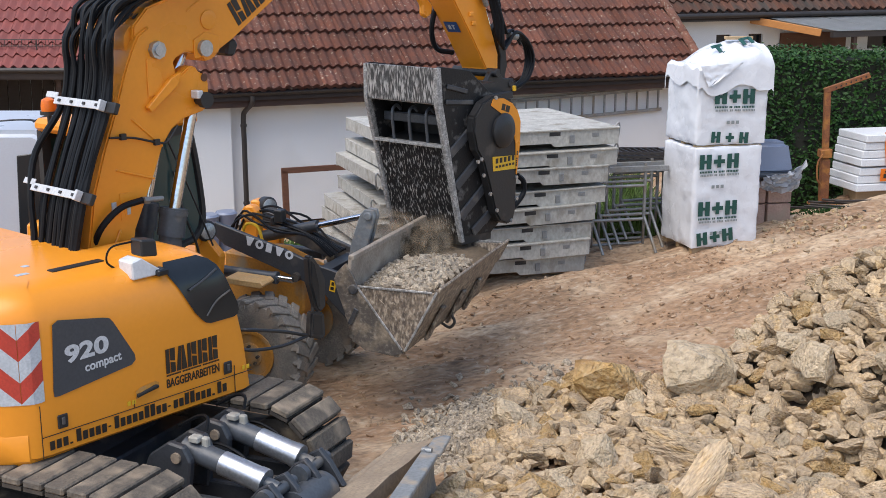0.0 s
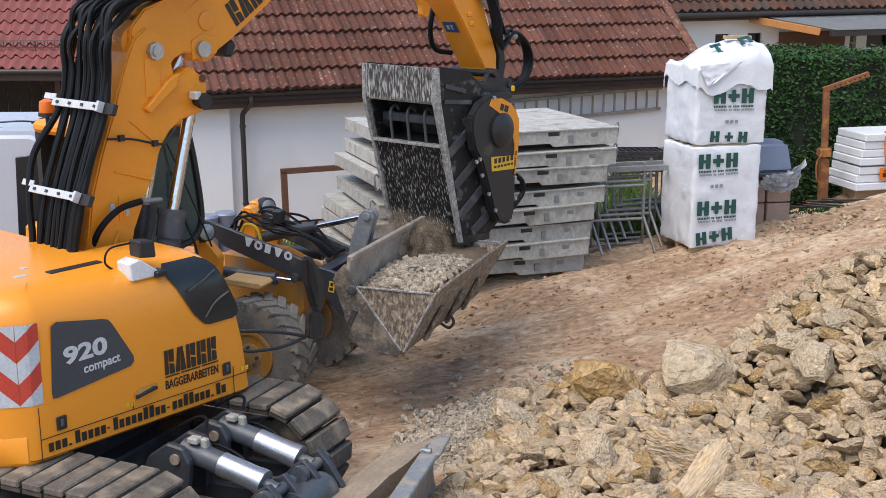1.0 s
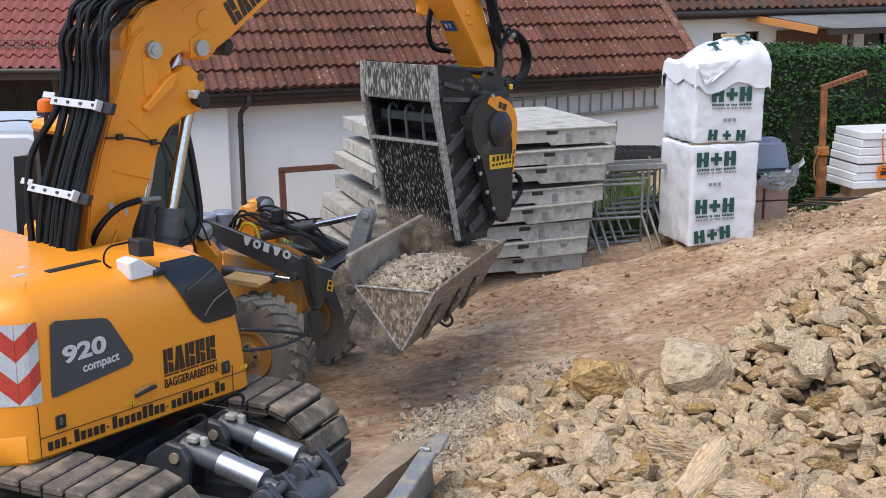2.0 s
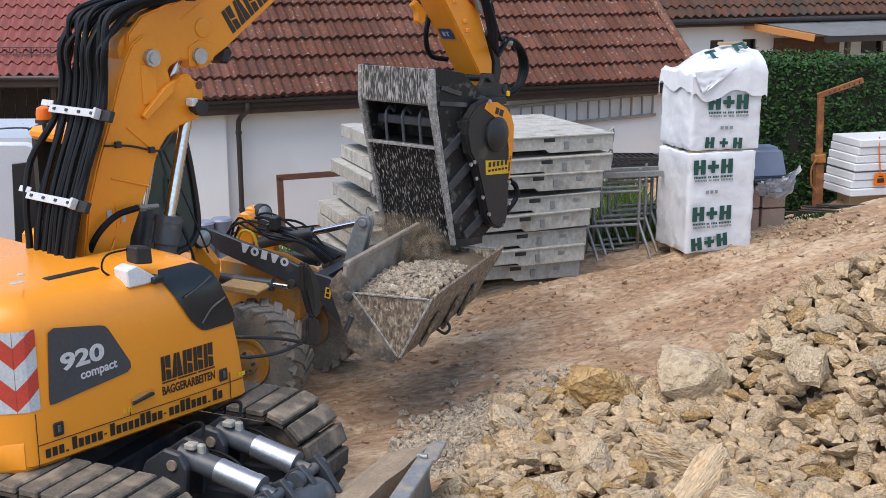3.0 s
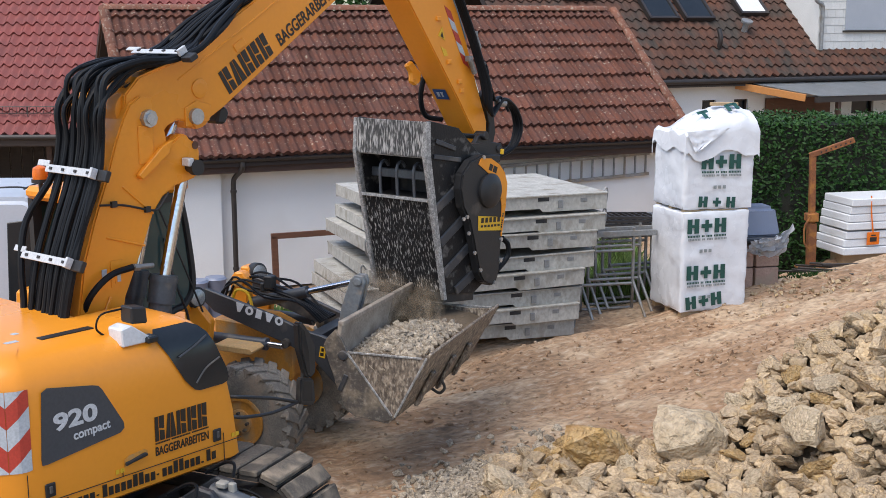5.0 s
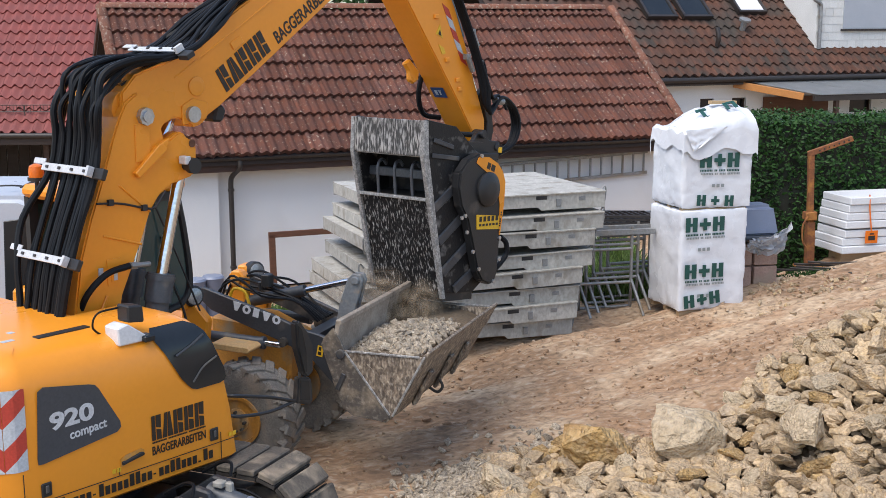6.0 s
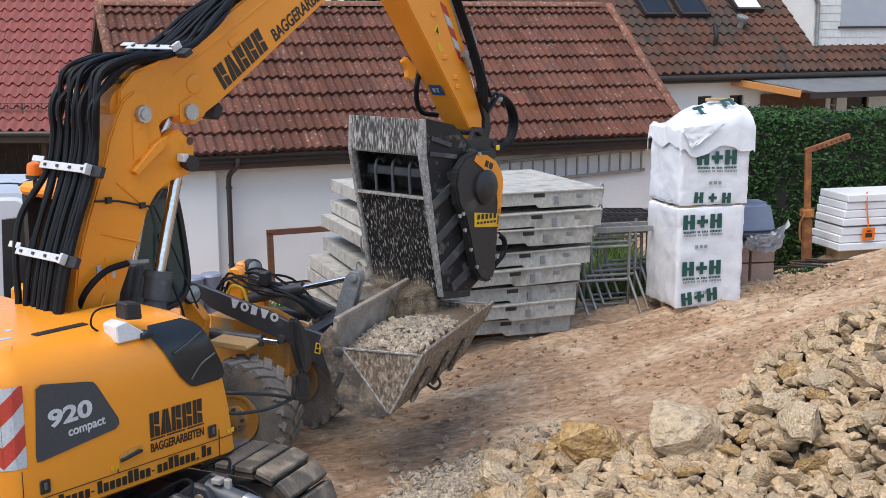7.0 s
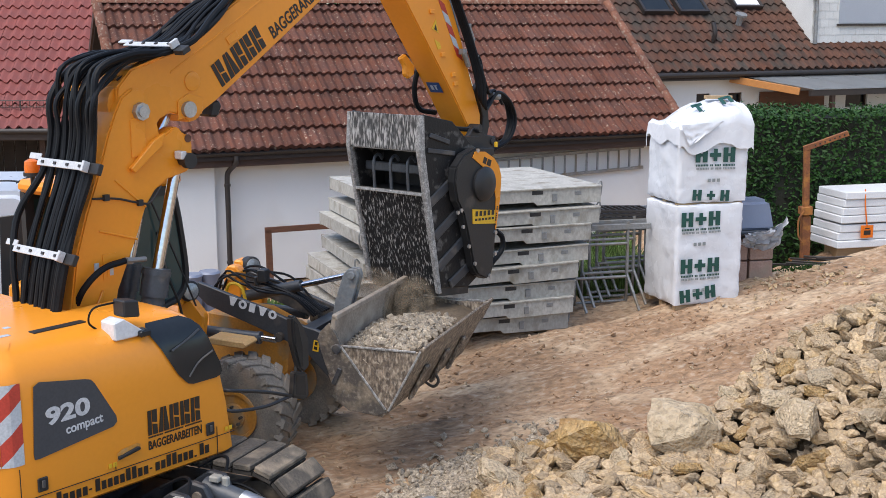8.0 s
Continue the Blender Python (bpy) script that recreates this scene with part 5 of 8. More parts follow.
def stick(ex):
    Y = M["yellow"]
    side = [(3.40, 5.25), (3.62, 4.98), (3.94, 4.56), (4.41, 3.96), (4.72, 3.56), (4.98, 3.20), (5.02, 3.06), (5.12, 3.04), (5.20, 3.14), (5.20, 3.34), (5.00, 3.80), (4.85, 4.18), (4.67, 4.57),
            (4.35, 5.1), (4.05, 5.62), (3.75, 5.78), (3.46, 5.66)]
    bm = BM()
    prism(bm, side, -0.18, 0.18)
    st = part("stick", bm, Y, ex, "amber stick with red and white marking", bevel=0.012, segments=2)
    F = rig(-0.182)
    # red and silver bands along the front edge
    for k in range(5):
        bm = BM()
        a = Vector((4.44 + 0.066 * k, 0, 4.62 - 0.125 * k))
        u = Vector((0.48, 0, -0.88)) * 0.135
        p = [(a.x, a.z), (a.x + 0.11, a.z - 0.06), (a.x + 0.11 + u.x, a.z - 0.06 + u.z), (a.x + u.x, a.z + u.z)]
        flat(bm, F(0, 0), [p])
        part("marking_stripe", bm, M["red"] if k % 2 == 0 else M["reflect"], st)
    bm = BM()
    flat(bm, F(0, 0), [[(4.335, 4.30), (4.455, 4.25), (4.405, 4.40)], [(4.38, 4.19), (4.47, 4.15), (4.50, 4.09), (4.44, 4.08)]])
    part("warning_label", bm, M["signal"], st, "yellow warning triangle label")
    bm = BM()
    flat(bm, rig(-0.186)(0, 0), [[(4.375, 4.295), (4.425, 4.275), (4.40, 4.345)]])
    part("warning_mark", bm, M["ink"], st)
    bm = BM()
    for x, z in ((4.34, 4.48), (4.52, 4.02), (4.70, 3.80), (4.74, 3.70)):
        box(bm, (x, -0.19, z), (0.07, 0.025, 0.05), None)
    part("stick_boss", bm, Y, st, bevel=0.008)
    # eye on the rear face, blue sticker
    bm = BM()
    prism(bm, [(4.20, 4.04), (4.36, 3.90), (4.34, 3.80), (4.26, 3.76), (4.18, 3.80), (4.18, 3.90), (4.10, 3.99)], 0.06, 0.12)
    part("lifting_eye", bm, Y, st, bevel=0.02)
    m = pose(4.63, 0.02, 3.66) @ Matrix(((0, -0.61, -0.79, 0), (-1, 0, 0, 0), (0, 0.79, -0.61, 0), (0, 0, 0, 1)))
    bm = BM()
    flat(bm, m, [rect(-0.09, -0.07, 0.18, 0.14)], 0.004)
    part("blue_sticker", bm, M["blue"], st, "small blue sticker with pale bars")
    bm = BM()
    flat(bm, m @ pose(0, 0, 0.004), [rect(-0.05, -0.03, 0.035, 0.06), rect(0.01, -0.03, 0.02, 0.06), rect(0.0, 0.02, 0.045, 0.012)], 0.002)
    part("sticker_bar", bm, M["reflect"], st)
    # bucket cylinder, hoses and couplings at the front
    bm = BM()
    cyl(bm, (4.52, -0.02, 5.0), (4.90, -0.02, 4.25), 0.085, n=18)
    part("bucket_cylinder", bm, M["grey"], ex, smooth=True)
    bm = BM()
    cyl(bm, (4.90, -0.02, 4.25), (5.24, -0.02, 3.55), 0.045, n=16)
    part("piston_rod", bm, M["chrome"], ex, smooth=True)
    bm = BM()
    prism(bm, [(5.10, 3.62), (5.22, 3.72), (5.34, 3.56), (5.40, 3.20), (5.34, 3.02), (5.26, 3.04), (5.28, 3.30), (5.20, 3.50)], -0.16, -0.10)
    prism(bm, [(5.10, 3.62), (5.22, 3.72), (5.34, 3.56), (5.40, 3.20), (5.34, 3.02), (5.26, 3.04), (5.28, 3.30), (5.20, 3.50)], 0.10, 0.16)
    cyl(bm, (5.20, -0.22, 3.60), (5.20, 0.22, 3.60), 0.055, n=14)
    part("link_arm", bm, M["black"], ex, bevel=0.008)
    r = random.Random(5)
    for k in range(7):
        j = r.uniform(-0.04, 0.04)
        y = -0.22 - 0.02 * (k % 4)
        bm = BM()
        if k < 4:
            tube(bm, [(4.55 + j, y, 4.75), (4.78 + j, y, 4.35), (4.92 + j, y - 0.03, 4.0), (4.98 + j * 2, y - 0.06, 3.72), (5.05 + j, y - 0.06, 3.52 - 0.03 * k), (5.22, y - 0.02, 3.46), (5.40, y, 3.52 + 0.02 * k),
                      (5.62 + j, y + 0.02, 3.46), (5.72 + j * 2, y + 0.04, 3.24), (5.62 + j, y + 0.03, 3.02), (5.40, y + 0.06, 2.92)], 0.022, 8)
        else:
            tube(bm, [(4.95 + j, y, 4.05), (5.05 + j, y - 0.02, 3.86 + 0.02 * k), (5.12, y - 0.05, 3.70), (5.22, y - 0.03, 3.58), (5.36, y, 3.60), (5.50, y, 3.48 - 0.04 * k + 0.2)], 0.016, 7)
        part("hydraulic_hose", bm, M["hose"], ex, smooth=True)
    bm = BM()
    for x, z in ((4.88, 4.32), (4.94, 4.12), (5.02, 3.98), (4.80, 4.05)):
        cyl(bm, (x, -0.25, z), (x + 0.10, -0.24, z - 0.16), 0.030, n=8)
        box(bm, (x, -0.24, z), (0.07, 0.06, 0.06))
    cyl(bm, (5.30, -0.25, 3.55), (5.44, -0.25, 3.53), 0.045, n=10)
    part("hose_coupling", bm, M["zinc"], ex, smooth=True)
    bm = BM()
    tube(bm, [(4.55, 0.16, 3.95), (4.52, 0.22, 3.65), (4.62, 0.24, 3.42), (4.86, 0.20, 3.36)], 0.03, 8)
    part("loop_hose", bm, M["hose"], ex, smooth=True)
    crusher(ex)


PIVOT = (5.02, 0.0, 3.15)


def crusher(ex):
    """Jaw crusher bucket; its meshes are drawn about the pin on which it turns."""
    cr = new("crusher_bucket")
    cr.parent = ex
    cr.matrix_basis = pose(*PIVOT)
    tagged(cr, "scraped black jaw crusher bucket hanging mouth down")
    back = Matrix.Translation([-v for v in PIVOT])

    def piece(name, bm, material, parent=cr, label="", **kw):
        bm.transform(back)
        return part(name, bm, material, parent, label, **kw)

    # two cheeks, rear wall in pieces round the opening, front wall
    cheek = [(3.77, 3.30), (3.82, 3.31), (4.30, 3.24), (4.66, 2.98), (5.00, 2.84), (5.10, 2.50), (5.03, 1.62), (4.70, 1.42), (4.18, 1.46), (3.80, 2.94)]
    for y in (-0.49, 0.47):
        bm = BM()
        prism(bm, cheek, y, y + 0.03)
        c = piece("cheek_plate", bm, M["cheek"], bevel=0.006)
        if y < 0:
            bm = BM()
            for k, (x0, z0, x1, z1) in enumerate(((3.96, 2.38, 4.40, 2.66), (4.06, 2.02, 4.52, 2.32), (4.14, 1.68, 4.66, 2.02), (4.36, 1.48, 4.80, 1.72))):
                beam(bm, (x0, -0.50, z0), (x1, -0.50, z1), 0.03, 0.10)
            beam(bm, (3.90, -0.50, 2.94), (4.35, -0.50, 2.90), 0.02, 0.05)
            beam(bm, (3.92, -0.50, 3.10), (4.25, -0.50, 3.02), 0.02, 0.05)
            piece("stiffening_rib", bm, M["grey"], bevel=0.006)
    bm = BM()
    prism(bm, [(3.755, 2.93), (3.735, 3.30), (3.765, 3.30), (3.785, 2.93)], -0.51, 0.51)
    piece("top_plate", bm, M["scratch2"], label="pale scraped top plate", bevel=0.005)
    bm = BM()
    prism(bm, [(3.895, 2.46), (4.165, 1.47), (4.195, 1.47), (3.925, 2.46)], -0.47, 0.47)
    piece("rear_plate", bm, M["scratch"], bevel=0.004)
    for y in (-0.495, 0.495):
        bm = BM()
        prism(bm, [(3.735, 3.30), (3.735, 2.93), (4.15, 1.40), (4.20, 1.40), (3.83, 2.94), (3.80, 3.30)], y - 0.025, y + 0.025)
        piece("wear_edge", bm, M["edge"], label="worn bright steel edge", bevel=0.005)
    bm = BM()
    box(bm, (3.80, 0, 2.935), (0.06, 0.95, 0.03)), box(bm, (3.89, 0, 2.475), (0.10, 0.95, 0.03))
    piece("opening_lip", bm, M["edge"], bevel=0.004)
    bm = BM()
    prism(bm, [(4.16, 1.50), (4.20, 1.36), (4.72, 1.34), (4.72, 1.44)], -0.47, 0.47)
    box(bm, (4.55, 0, 3.05), (0.60, 0.9, 0.04), None)
    prism(bm, [(4.98, 2.84), (5.08, 2.50), (5.01, 1.62), (4.96, 1.62), (5.02, 2.48), (4.93, 2.84)], -0.46, 0.46)
    piece("front_wall", bm, M["black"])
    # inside of the opening: dark back, cross bar and three hooked bars
    bm = BM()
    prism(bm, [(4.28, 2.96), (4.30, 2.96), (4.36, 2.40), (4.34, 2.40)], -0.46, 0.46)
    prism(bm, [(3.92, 2.46), (4.36, 2.52), (4.36, 2.48), (3.92, 2.43)], -0.46, 0.46)
    prism(bm, [(3.80, 2.96), (4.30, 3.04), (4.30, 3.00), (3.80, 2.92)], -0.46, 0.46)
    piece("inner_wall", bm, M["black"])
    bm = BM()
    box(bm, (4.02, 0, 2.72), (0.05, 0.94, 0.10))
    piece("cross_bar", bm, M["greymid"], bevel=0.01)
    for y in (0.24, 0.0, -0.24):
        bm = BM()
        tube(bm, [(3.92, y, 2.46), (3.90, y, 2.60), (3.885, y, 2.74), (3.90, y, 2.82), (3.96, y, 2.85), (4.02, y, 2.80)], 0.018, 8)
        piece("hook_bar", bm, M["greymid"], smooth=True)
    # drive cover on the right-hand side
    slide = back @ Matrix.Translation((-0.12, 0, 0.0))
    cov = [(4.68, 2.96), (4.50, 2.90), (4.36, 2.76), (4.34, 2.60), (4.40, 2.40), (4.52, 2.25), (4.60, 2.05), (4.74, 1.66), (4.82, 1.56), (4.98, 1.50), (5.06, 1.54), (5.10, 1.64), (5.12, 2.08), (5.17, 2.50),
           (5.18, 2.66), (5.12, 2.78), (5.00, 2.88), (4.86, 2.95)]
    bm = BM()
    prism(bm, [(x - 0.12, z) for x, z in cov], -0.62, -0.50)
    dc = piece("drive_cover", bm, M["black"], label="black drive cover with amber stripe", bevel=0.02, segments=2)
    F = rig(-0.622)
    bm = BM()
    flat(bm, slide @ F(0, 0), [[(4.66, 2.925), (4.84, 2.92), (5.00, 2.85), (5.10, 2.76), (5.155, 2.64), (5.15, 2.40), (5.10, 2.05), (5.085, 2.06), (5.07, 2.40), (5.00, 2.62), (4.84, 2.74), (4.62, 2.86)]], 0.006)
    part("cover_stripe", bm, M["yellow"], dc)
    bm = BM()
    flat(bm, slide @ rig(-0.628)(4.80, 2.80) @ pose(0, 0, 0, 0, 0, -18), [rect(0, 0, 0.06, 0.07), rect(0.075, 0, 0.07, 0.07)], 0.002)
    text_blocks(bm, slide @ rig(-0.628)(5.085, 2.10) @ pose(0, 0, 0, 0, 0, 82), "x xxxx xx", 0.22, 0.02)
    part("mark_bar", bm, M["ink"], dc)
    bm = BM()
    lathe(bm, [(0.19, 0.0), (0.19, 0.03), (0.15, 0.06), (0.06, 0.07)], slide @ Vector((4.84, -0.62, 2.57)), (0, -1, 0), 24)
    part("hub_cap", bm, M["black"], dc, smooth=True)
    bm = BM()
    flat(bm, slide @ F(0, 0), [[(4.66, 2.30), (5.07, 2.27), (5.075, 2.12), (4.675, 2.14)]], 0.004)
    lb = part("warning_label", bm, M["signal"], dc, "yellow warning label with pictogram bars")
    bm = BM()
    flat(bm, slide @ rig(-0.627)(4.70, 2.155), [rect(0.012 + 0.073 * k, 0.065, 0.045, 0.055) for k in range(5)] + [rect(0.01 + 0.06 * k, 0.015, 0.04, 0.025) for k in range(6)], 0.002)
    part("label_bar", bm, M["ink"], lb)
    bm = BM()
    for x, z in ((4.46, 2.30), (4.62, 1.90), (4.74, 1.70), (5.09, 2.02), (5.10, 1.78), (5.02, 1.54), (4.70, 2.935), (4.50, 2.12), (4.40, 2.28)):
        cyl(bm, slide @ Vector((x, -0.62, z)), slide @ Vector((x, -0.64, z)), 0.022, n=10)
    part("cover_bolt", bm, M["dullchrome"], dc)
    bm = BM()
    tube(bm, [(5.08, -0.56, 2.02), (5.17, -0.58, 1.94), (5.17, -0.58, 1.80), (5.00, -0.57, 1.66)], 0.03, 8)
    piece("drive_hose", bm, M["hose"], smooth=True)
    bm = BM()
    prism(bm, [(4.70, 2.90), (4.84, 3.02), (4.93, 3.14), (5.02, 3.20), (5.11, 3.16), (5.18, 3.08), (5.38, 3.06), (5.40, 2.98), (5.30, 2.88), (5.02, 2.83)], -0.27, -0.21)
    prism(bm, [(4.70, 2.90), (4.84, 3.02), (4.93, 3.14), (5.02, 3.20), (5.11, 3.16), (5.18, 3.08), (5.38, 3.06), (5.40, 2.98), (5.30, 2.88), (5.02, 2.83)], 0.21, 0.27)
    cyl(bm, (5.02, -0.32, 3.15), (5.02, 0.32, 3.15), 0.05, n=16)
    cyl(bm, (5.32, -0.29, 3.00), (5.32, 0.29, 3.00), 0.045, n=16)
    piece("mounting_ear", bm, M["black"], bevel=0.01)
    bm = BM()
    box(bm, (4.95, 0.0, 2.90), (0.5, 0.8, 0.08))
    piece("mounting_plate", bm, M["black"], bevel=0.01)
    for x, y in ((5.15, -0.45),):
        bm = BM()
        box(bm, (x, y, 2.98), (0.035, 0.035, 0.06))
        piece("lock_tab", bm, M["signal"], bevel=0.006)
    return cr


excavator_thing = excavator()
# ---------- stones ----------
def rock_mesh(name, seed, flatness=0.6, sub=1, size=1.0):
    """An angular quarry stone: a hull of random points, cut finer and broken up along layers. About one metre long."""
    r = random.Random(seed)
    bm = BM()
    wide = r.uniform(0.30, 0.44)
    for _ in range(13):
        v = Vector((r.gauss(0, 1), r.gauss(0, 1), r.gauss(0, 1))).normalized()
        v = Vector([math.copysign(abs(c) ** 0.72, c) for c in v])
        k = r.uniform(0.80, 1.02)
        bm.verts.new((v.x * 0.56 * k * size, v.y * wide * 1.1 * k * size, v.z * 0.52 * flatness * k * size))
    bmesh.ops.convex_hull(bm, input=bm.verts)
    bmesh.ops.delete(bm, geom=[v for v in bm.verts if not v.link_faces], context="VERTS")
    if sub:
        bmesh.ops.triangulate(bm, faces=bm.faces)
        bmesh.ops.subdivide_edges(bm, edges=bm.edges[:], cuts=sub, use_grid_fill=True, smooth=0.07)
        bmesh.ops.triangulate(bm, faces=bm.faces)
    off = Vector((seed * 3.1, seed * 1.7, 0))
    for v in bm.verts:
        p = v.co / size
        n = noise.noise_vector(p * 3.0 + off) * 0.06 + noise.noise_vector(p * 8.0 + off) * 0.028
        layer = 0.010 * math.sin(p.z * 34 + 5 * noise.noise(p * 2 + off))
        flat_dir = Vector((p.x, p.y, 0))
        v.co += (n + (flat_dir.normalized() * layer if flat_dir.length > 0.05 else Vector())) * size
    bmesh.ops.recalc_face_normals(bm, faces=bm.faces)
    me = bpy.data.meshes.new(name)
    bm.to_mesh(me)
    bm.free()
    return me


def joined_rocks(name, spots, meshes, material, parent=None, label="", category="", kind="stuff", smooth=False):
    """Many small stones as one mesh; spots are matrices."""
    srcs = [(np.array([v.co[:] for v in m.vertices]), [list(p.vertices) for p in m.polygons]) for m in meshes]
    vv, ff, base = [], [], 0
    for k, at in enumerate(spots):
        s, f = srcs[k % len(srcs)]
        a = np.array(at)
        vv.append(s @ a[:3, :3].T + a[:3, 3])
        ff.extend([[base + q for q in face] for face in f])
        base += len(s)
    me = bpy.data.meshes.new(name)
    me.from_pydata(np.concatenate(vv).tolist(), [], ff)
    ob = linked(name, me, material, parent, smooth=smooth)
    return tagged(ob, label, category, kind=kind)


def any_turn(r, s, flat=1.0):
    return Euler((r.uniform(-0.6, 0.6) * flat, r.uniform(-0.6, 0.6) * flat, r.uniform(0, 6.28))).to_matrix().to_4x4() @ Matrix.Diagonal((s * r.uniform(0.85, 1.2), s * r.uniform(0.8, 1.1), s * r.uniform(0.75, 1.15), 1))


def crest_y(x):
    return 12.15 - 0.16 * (x - 1.5) - 0.62 * (1 - step(x, 2.5, 3.5))


def pile_z(x, y):
    """Height of the stone heap's surface over the plain."""
    top = float(np.interp(x, [-0.6, 0.2, 0.8, 1.5, 2.4, 3.0, 3.4, 3.9, 4.4, 5.2, 7.0, 9.0], [-0.3, -0.02, 0.10, 0.20, 0.38, 0.58, 0.95, 1.30, 1.60, 2.0, 2.3, 2.0]))
    yc = crest_y(x)
    fall = 0.13 + 0.25 * step(x, 1.5, 4.0)
    z = top - (fall * (yc - y) if y < yc else 0.85 * (y - yc))
    if y < yc and x > -0.02 + (y - 9.4) * (0.16 if y < 9.4 else 0.5):
        z = max(z, 0.06 + 0.04 * min(1.5, x + 0.36))
    return z + 0.07 * noise.noise((x * 1.7, y * 1.7, 3.0))


def stone_heap():
    heap = thing("stone_heap", pose(2.5, 10.8, 0), "heap of broken yellow limestone rocks", "stone heap")
    inv = Matrix.Translation((-2.5, -10.8, 0))
    # core just under the stones, dark to give the gaps painted shade
    xs, ys = np.arange(-0.8, 6.4, 0.14), np.arange(6.6, 14.4, 0.14)
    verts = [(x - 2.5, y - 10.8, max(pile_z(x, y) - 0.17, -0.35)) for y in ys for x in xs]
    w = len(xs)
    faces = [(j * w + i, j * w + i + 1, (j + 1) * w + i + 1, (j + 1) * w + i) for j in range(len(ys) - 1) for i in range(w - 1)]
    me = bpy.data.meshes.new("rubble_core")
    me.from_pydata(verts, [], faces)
    linked("rubble_core", me, M["gaprubble"], heap, smooth=True)
    r = random.Random(11)
    forms = [rock_mesh("stone", 100 + k, r.uniform(0.34, 0.66), sub=2) for k in range(18)]
    for k, f in enumerate(forms):
        f.materials.append(M["ochre"] if k % 6 == 0 else M["palestone"] if k % 5 == 1 else M["stone"])
    # three marked boulders: place, size, turn
    named = [((1.56, 11.22, 0.32), (0.74, 0.80, 0.78), (10, 44, -10), "ochre"), ((2.48, 11.20, 0.42), (0.92, 0.95, 0.86), (20, 26, 8), "palestone"),
             ((2.20, 9.30, 0.30), (0.95, 0.52, 0.36), (-30, -22, 50), "stone"), ((1.62, 8.95, 0.05), (0.66, 0.60, 0.55), (-20, 30, 80), "stone"),
             ((1.95, 11.42, 0.24), (0.40, 0.34, 0.40), (15, 0, 20), "stone"), ((2.05, 9.95, 0.22), (0.62, 0.5, 0.5), (-20, 20, -10), "stone"),
             ((0.85, 11.05, 0.06), (0.62, 0.40, 0.30), (0, 5, 8), "stone"), ((0.95, 9.65, 0.02), (0.85, 0.6, 0.34), (-14, -14, 25), "palestone"), ((3.35, 10.5, 0.85), (0.5, 0.5, 0.55), (0, 10, 70), "palestone")]
    placed = []
    for k, (at, size, turn, kind) in enumerate(named):
        me = rock_mesh("boulder", 340 + k, 0.85, sub=4)
        o = linked("boulder", me, M[kind], heap, m=inv @ pose(*at, *turn) @ Matrix.Diagonal((*size, 1)))
        placed.append((at[0], at[1], 0.62 * max(size[0], size[1]) / 1.6 + 0.12))
    cand = []
    taken = np.zeros((2200, 3))
    taken[:len(placed)] = placed
    count = len(placed)
    for _ in range(26000):
        if len(cand) >= 1700:
            break
        x, y = r.uniform(-0.3, 5.6), r.uniform(7.6, 12.7)
        if pile_z(x, y) < 0.02 or y > crest_y(x) + 0.35:
            continue
        s = min(0.52, max(0.13, r.lognormvariate(-1.40, 0.36)))
        t = taken[:count]
        if ((t[:, 0] - x) ** 2 + (t[:, 1] - y) ** 2 < (0.21 * (s + 2 * t[:, 2])) ** 2).any():
            continue
        taken[count] = (x, y, s / 2)
        count += 1
        cand.append((x, y, s))
    singles = sorted(cand, key=lambda c: -c[2])[:300]
    rest = sorted(cand, key=lambda c: -c[2])[300:]
    for k, (x, y, s) in enumerate(singles):
        o = new("stone", forms[r.randrange(18)])
        o.parent = heap
        o.matrix_basis = inv @ Matrix.Translation((x, y, pile_z(x, y) + s * 0.13)) @ any_turn(r, s)
    spots = [inv @ Matrix.Translation((x, y, pile_z(x, y) + s * 0.12)) @ any_turn(r, s) for x, y, s in rest]
    for _ in range(2600):
        x, y = r.uniform(-0.4, 6.4), r.uniform(7.4, 12.9)
        if pile_z(x, y) < -0.05 or y > crest_y(x) + 0.6:
            continue
        s = r.uniform(0.07, 0.26)
        spots.append(inv @ Matrix.Translation((x, y, pile_z(x, y) - 0.05 + r.uniform(-0.04, 0.03))) @ any_turn(r, s))
    small = [rock_mesh("chip", 500 + k, r.uniform(0.5, 0.9), sub=1) for k in range(10)]
    joined_rocks("stone_rubble", spots, small, M["stonefill"], heap)


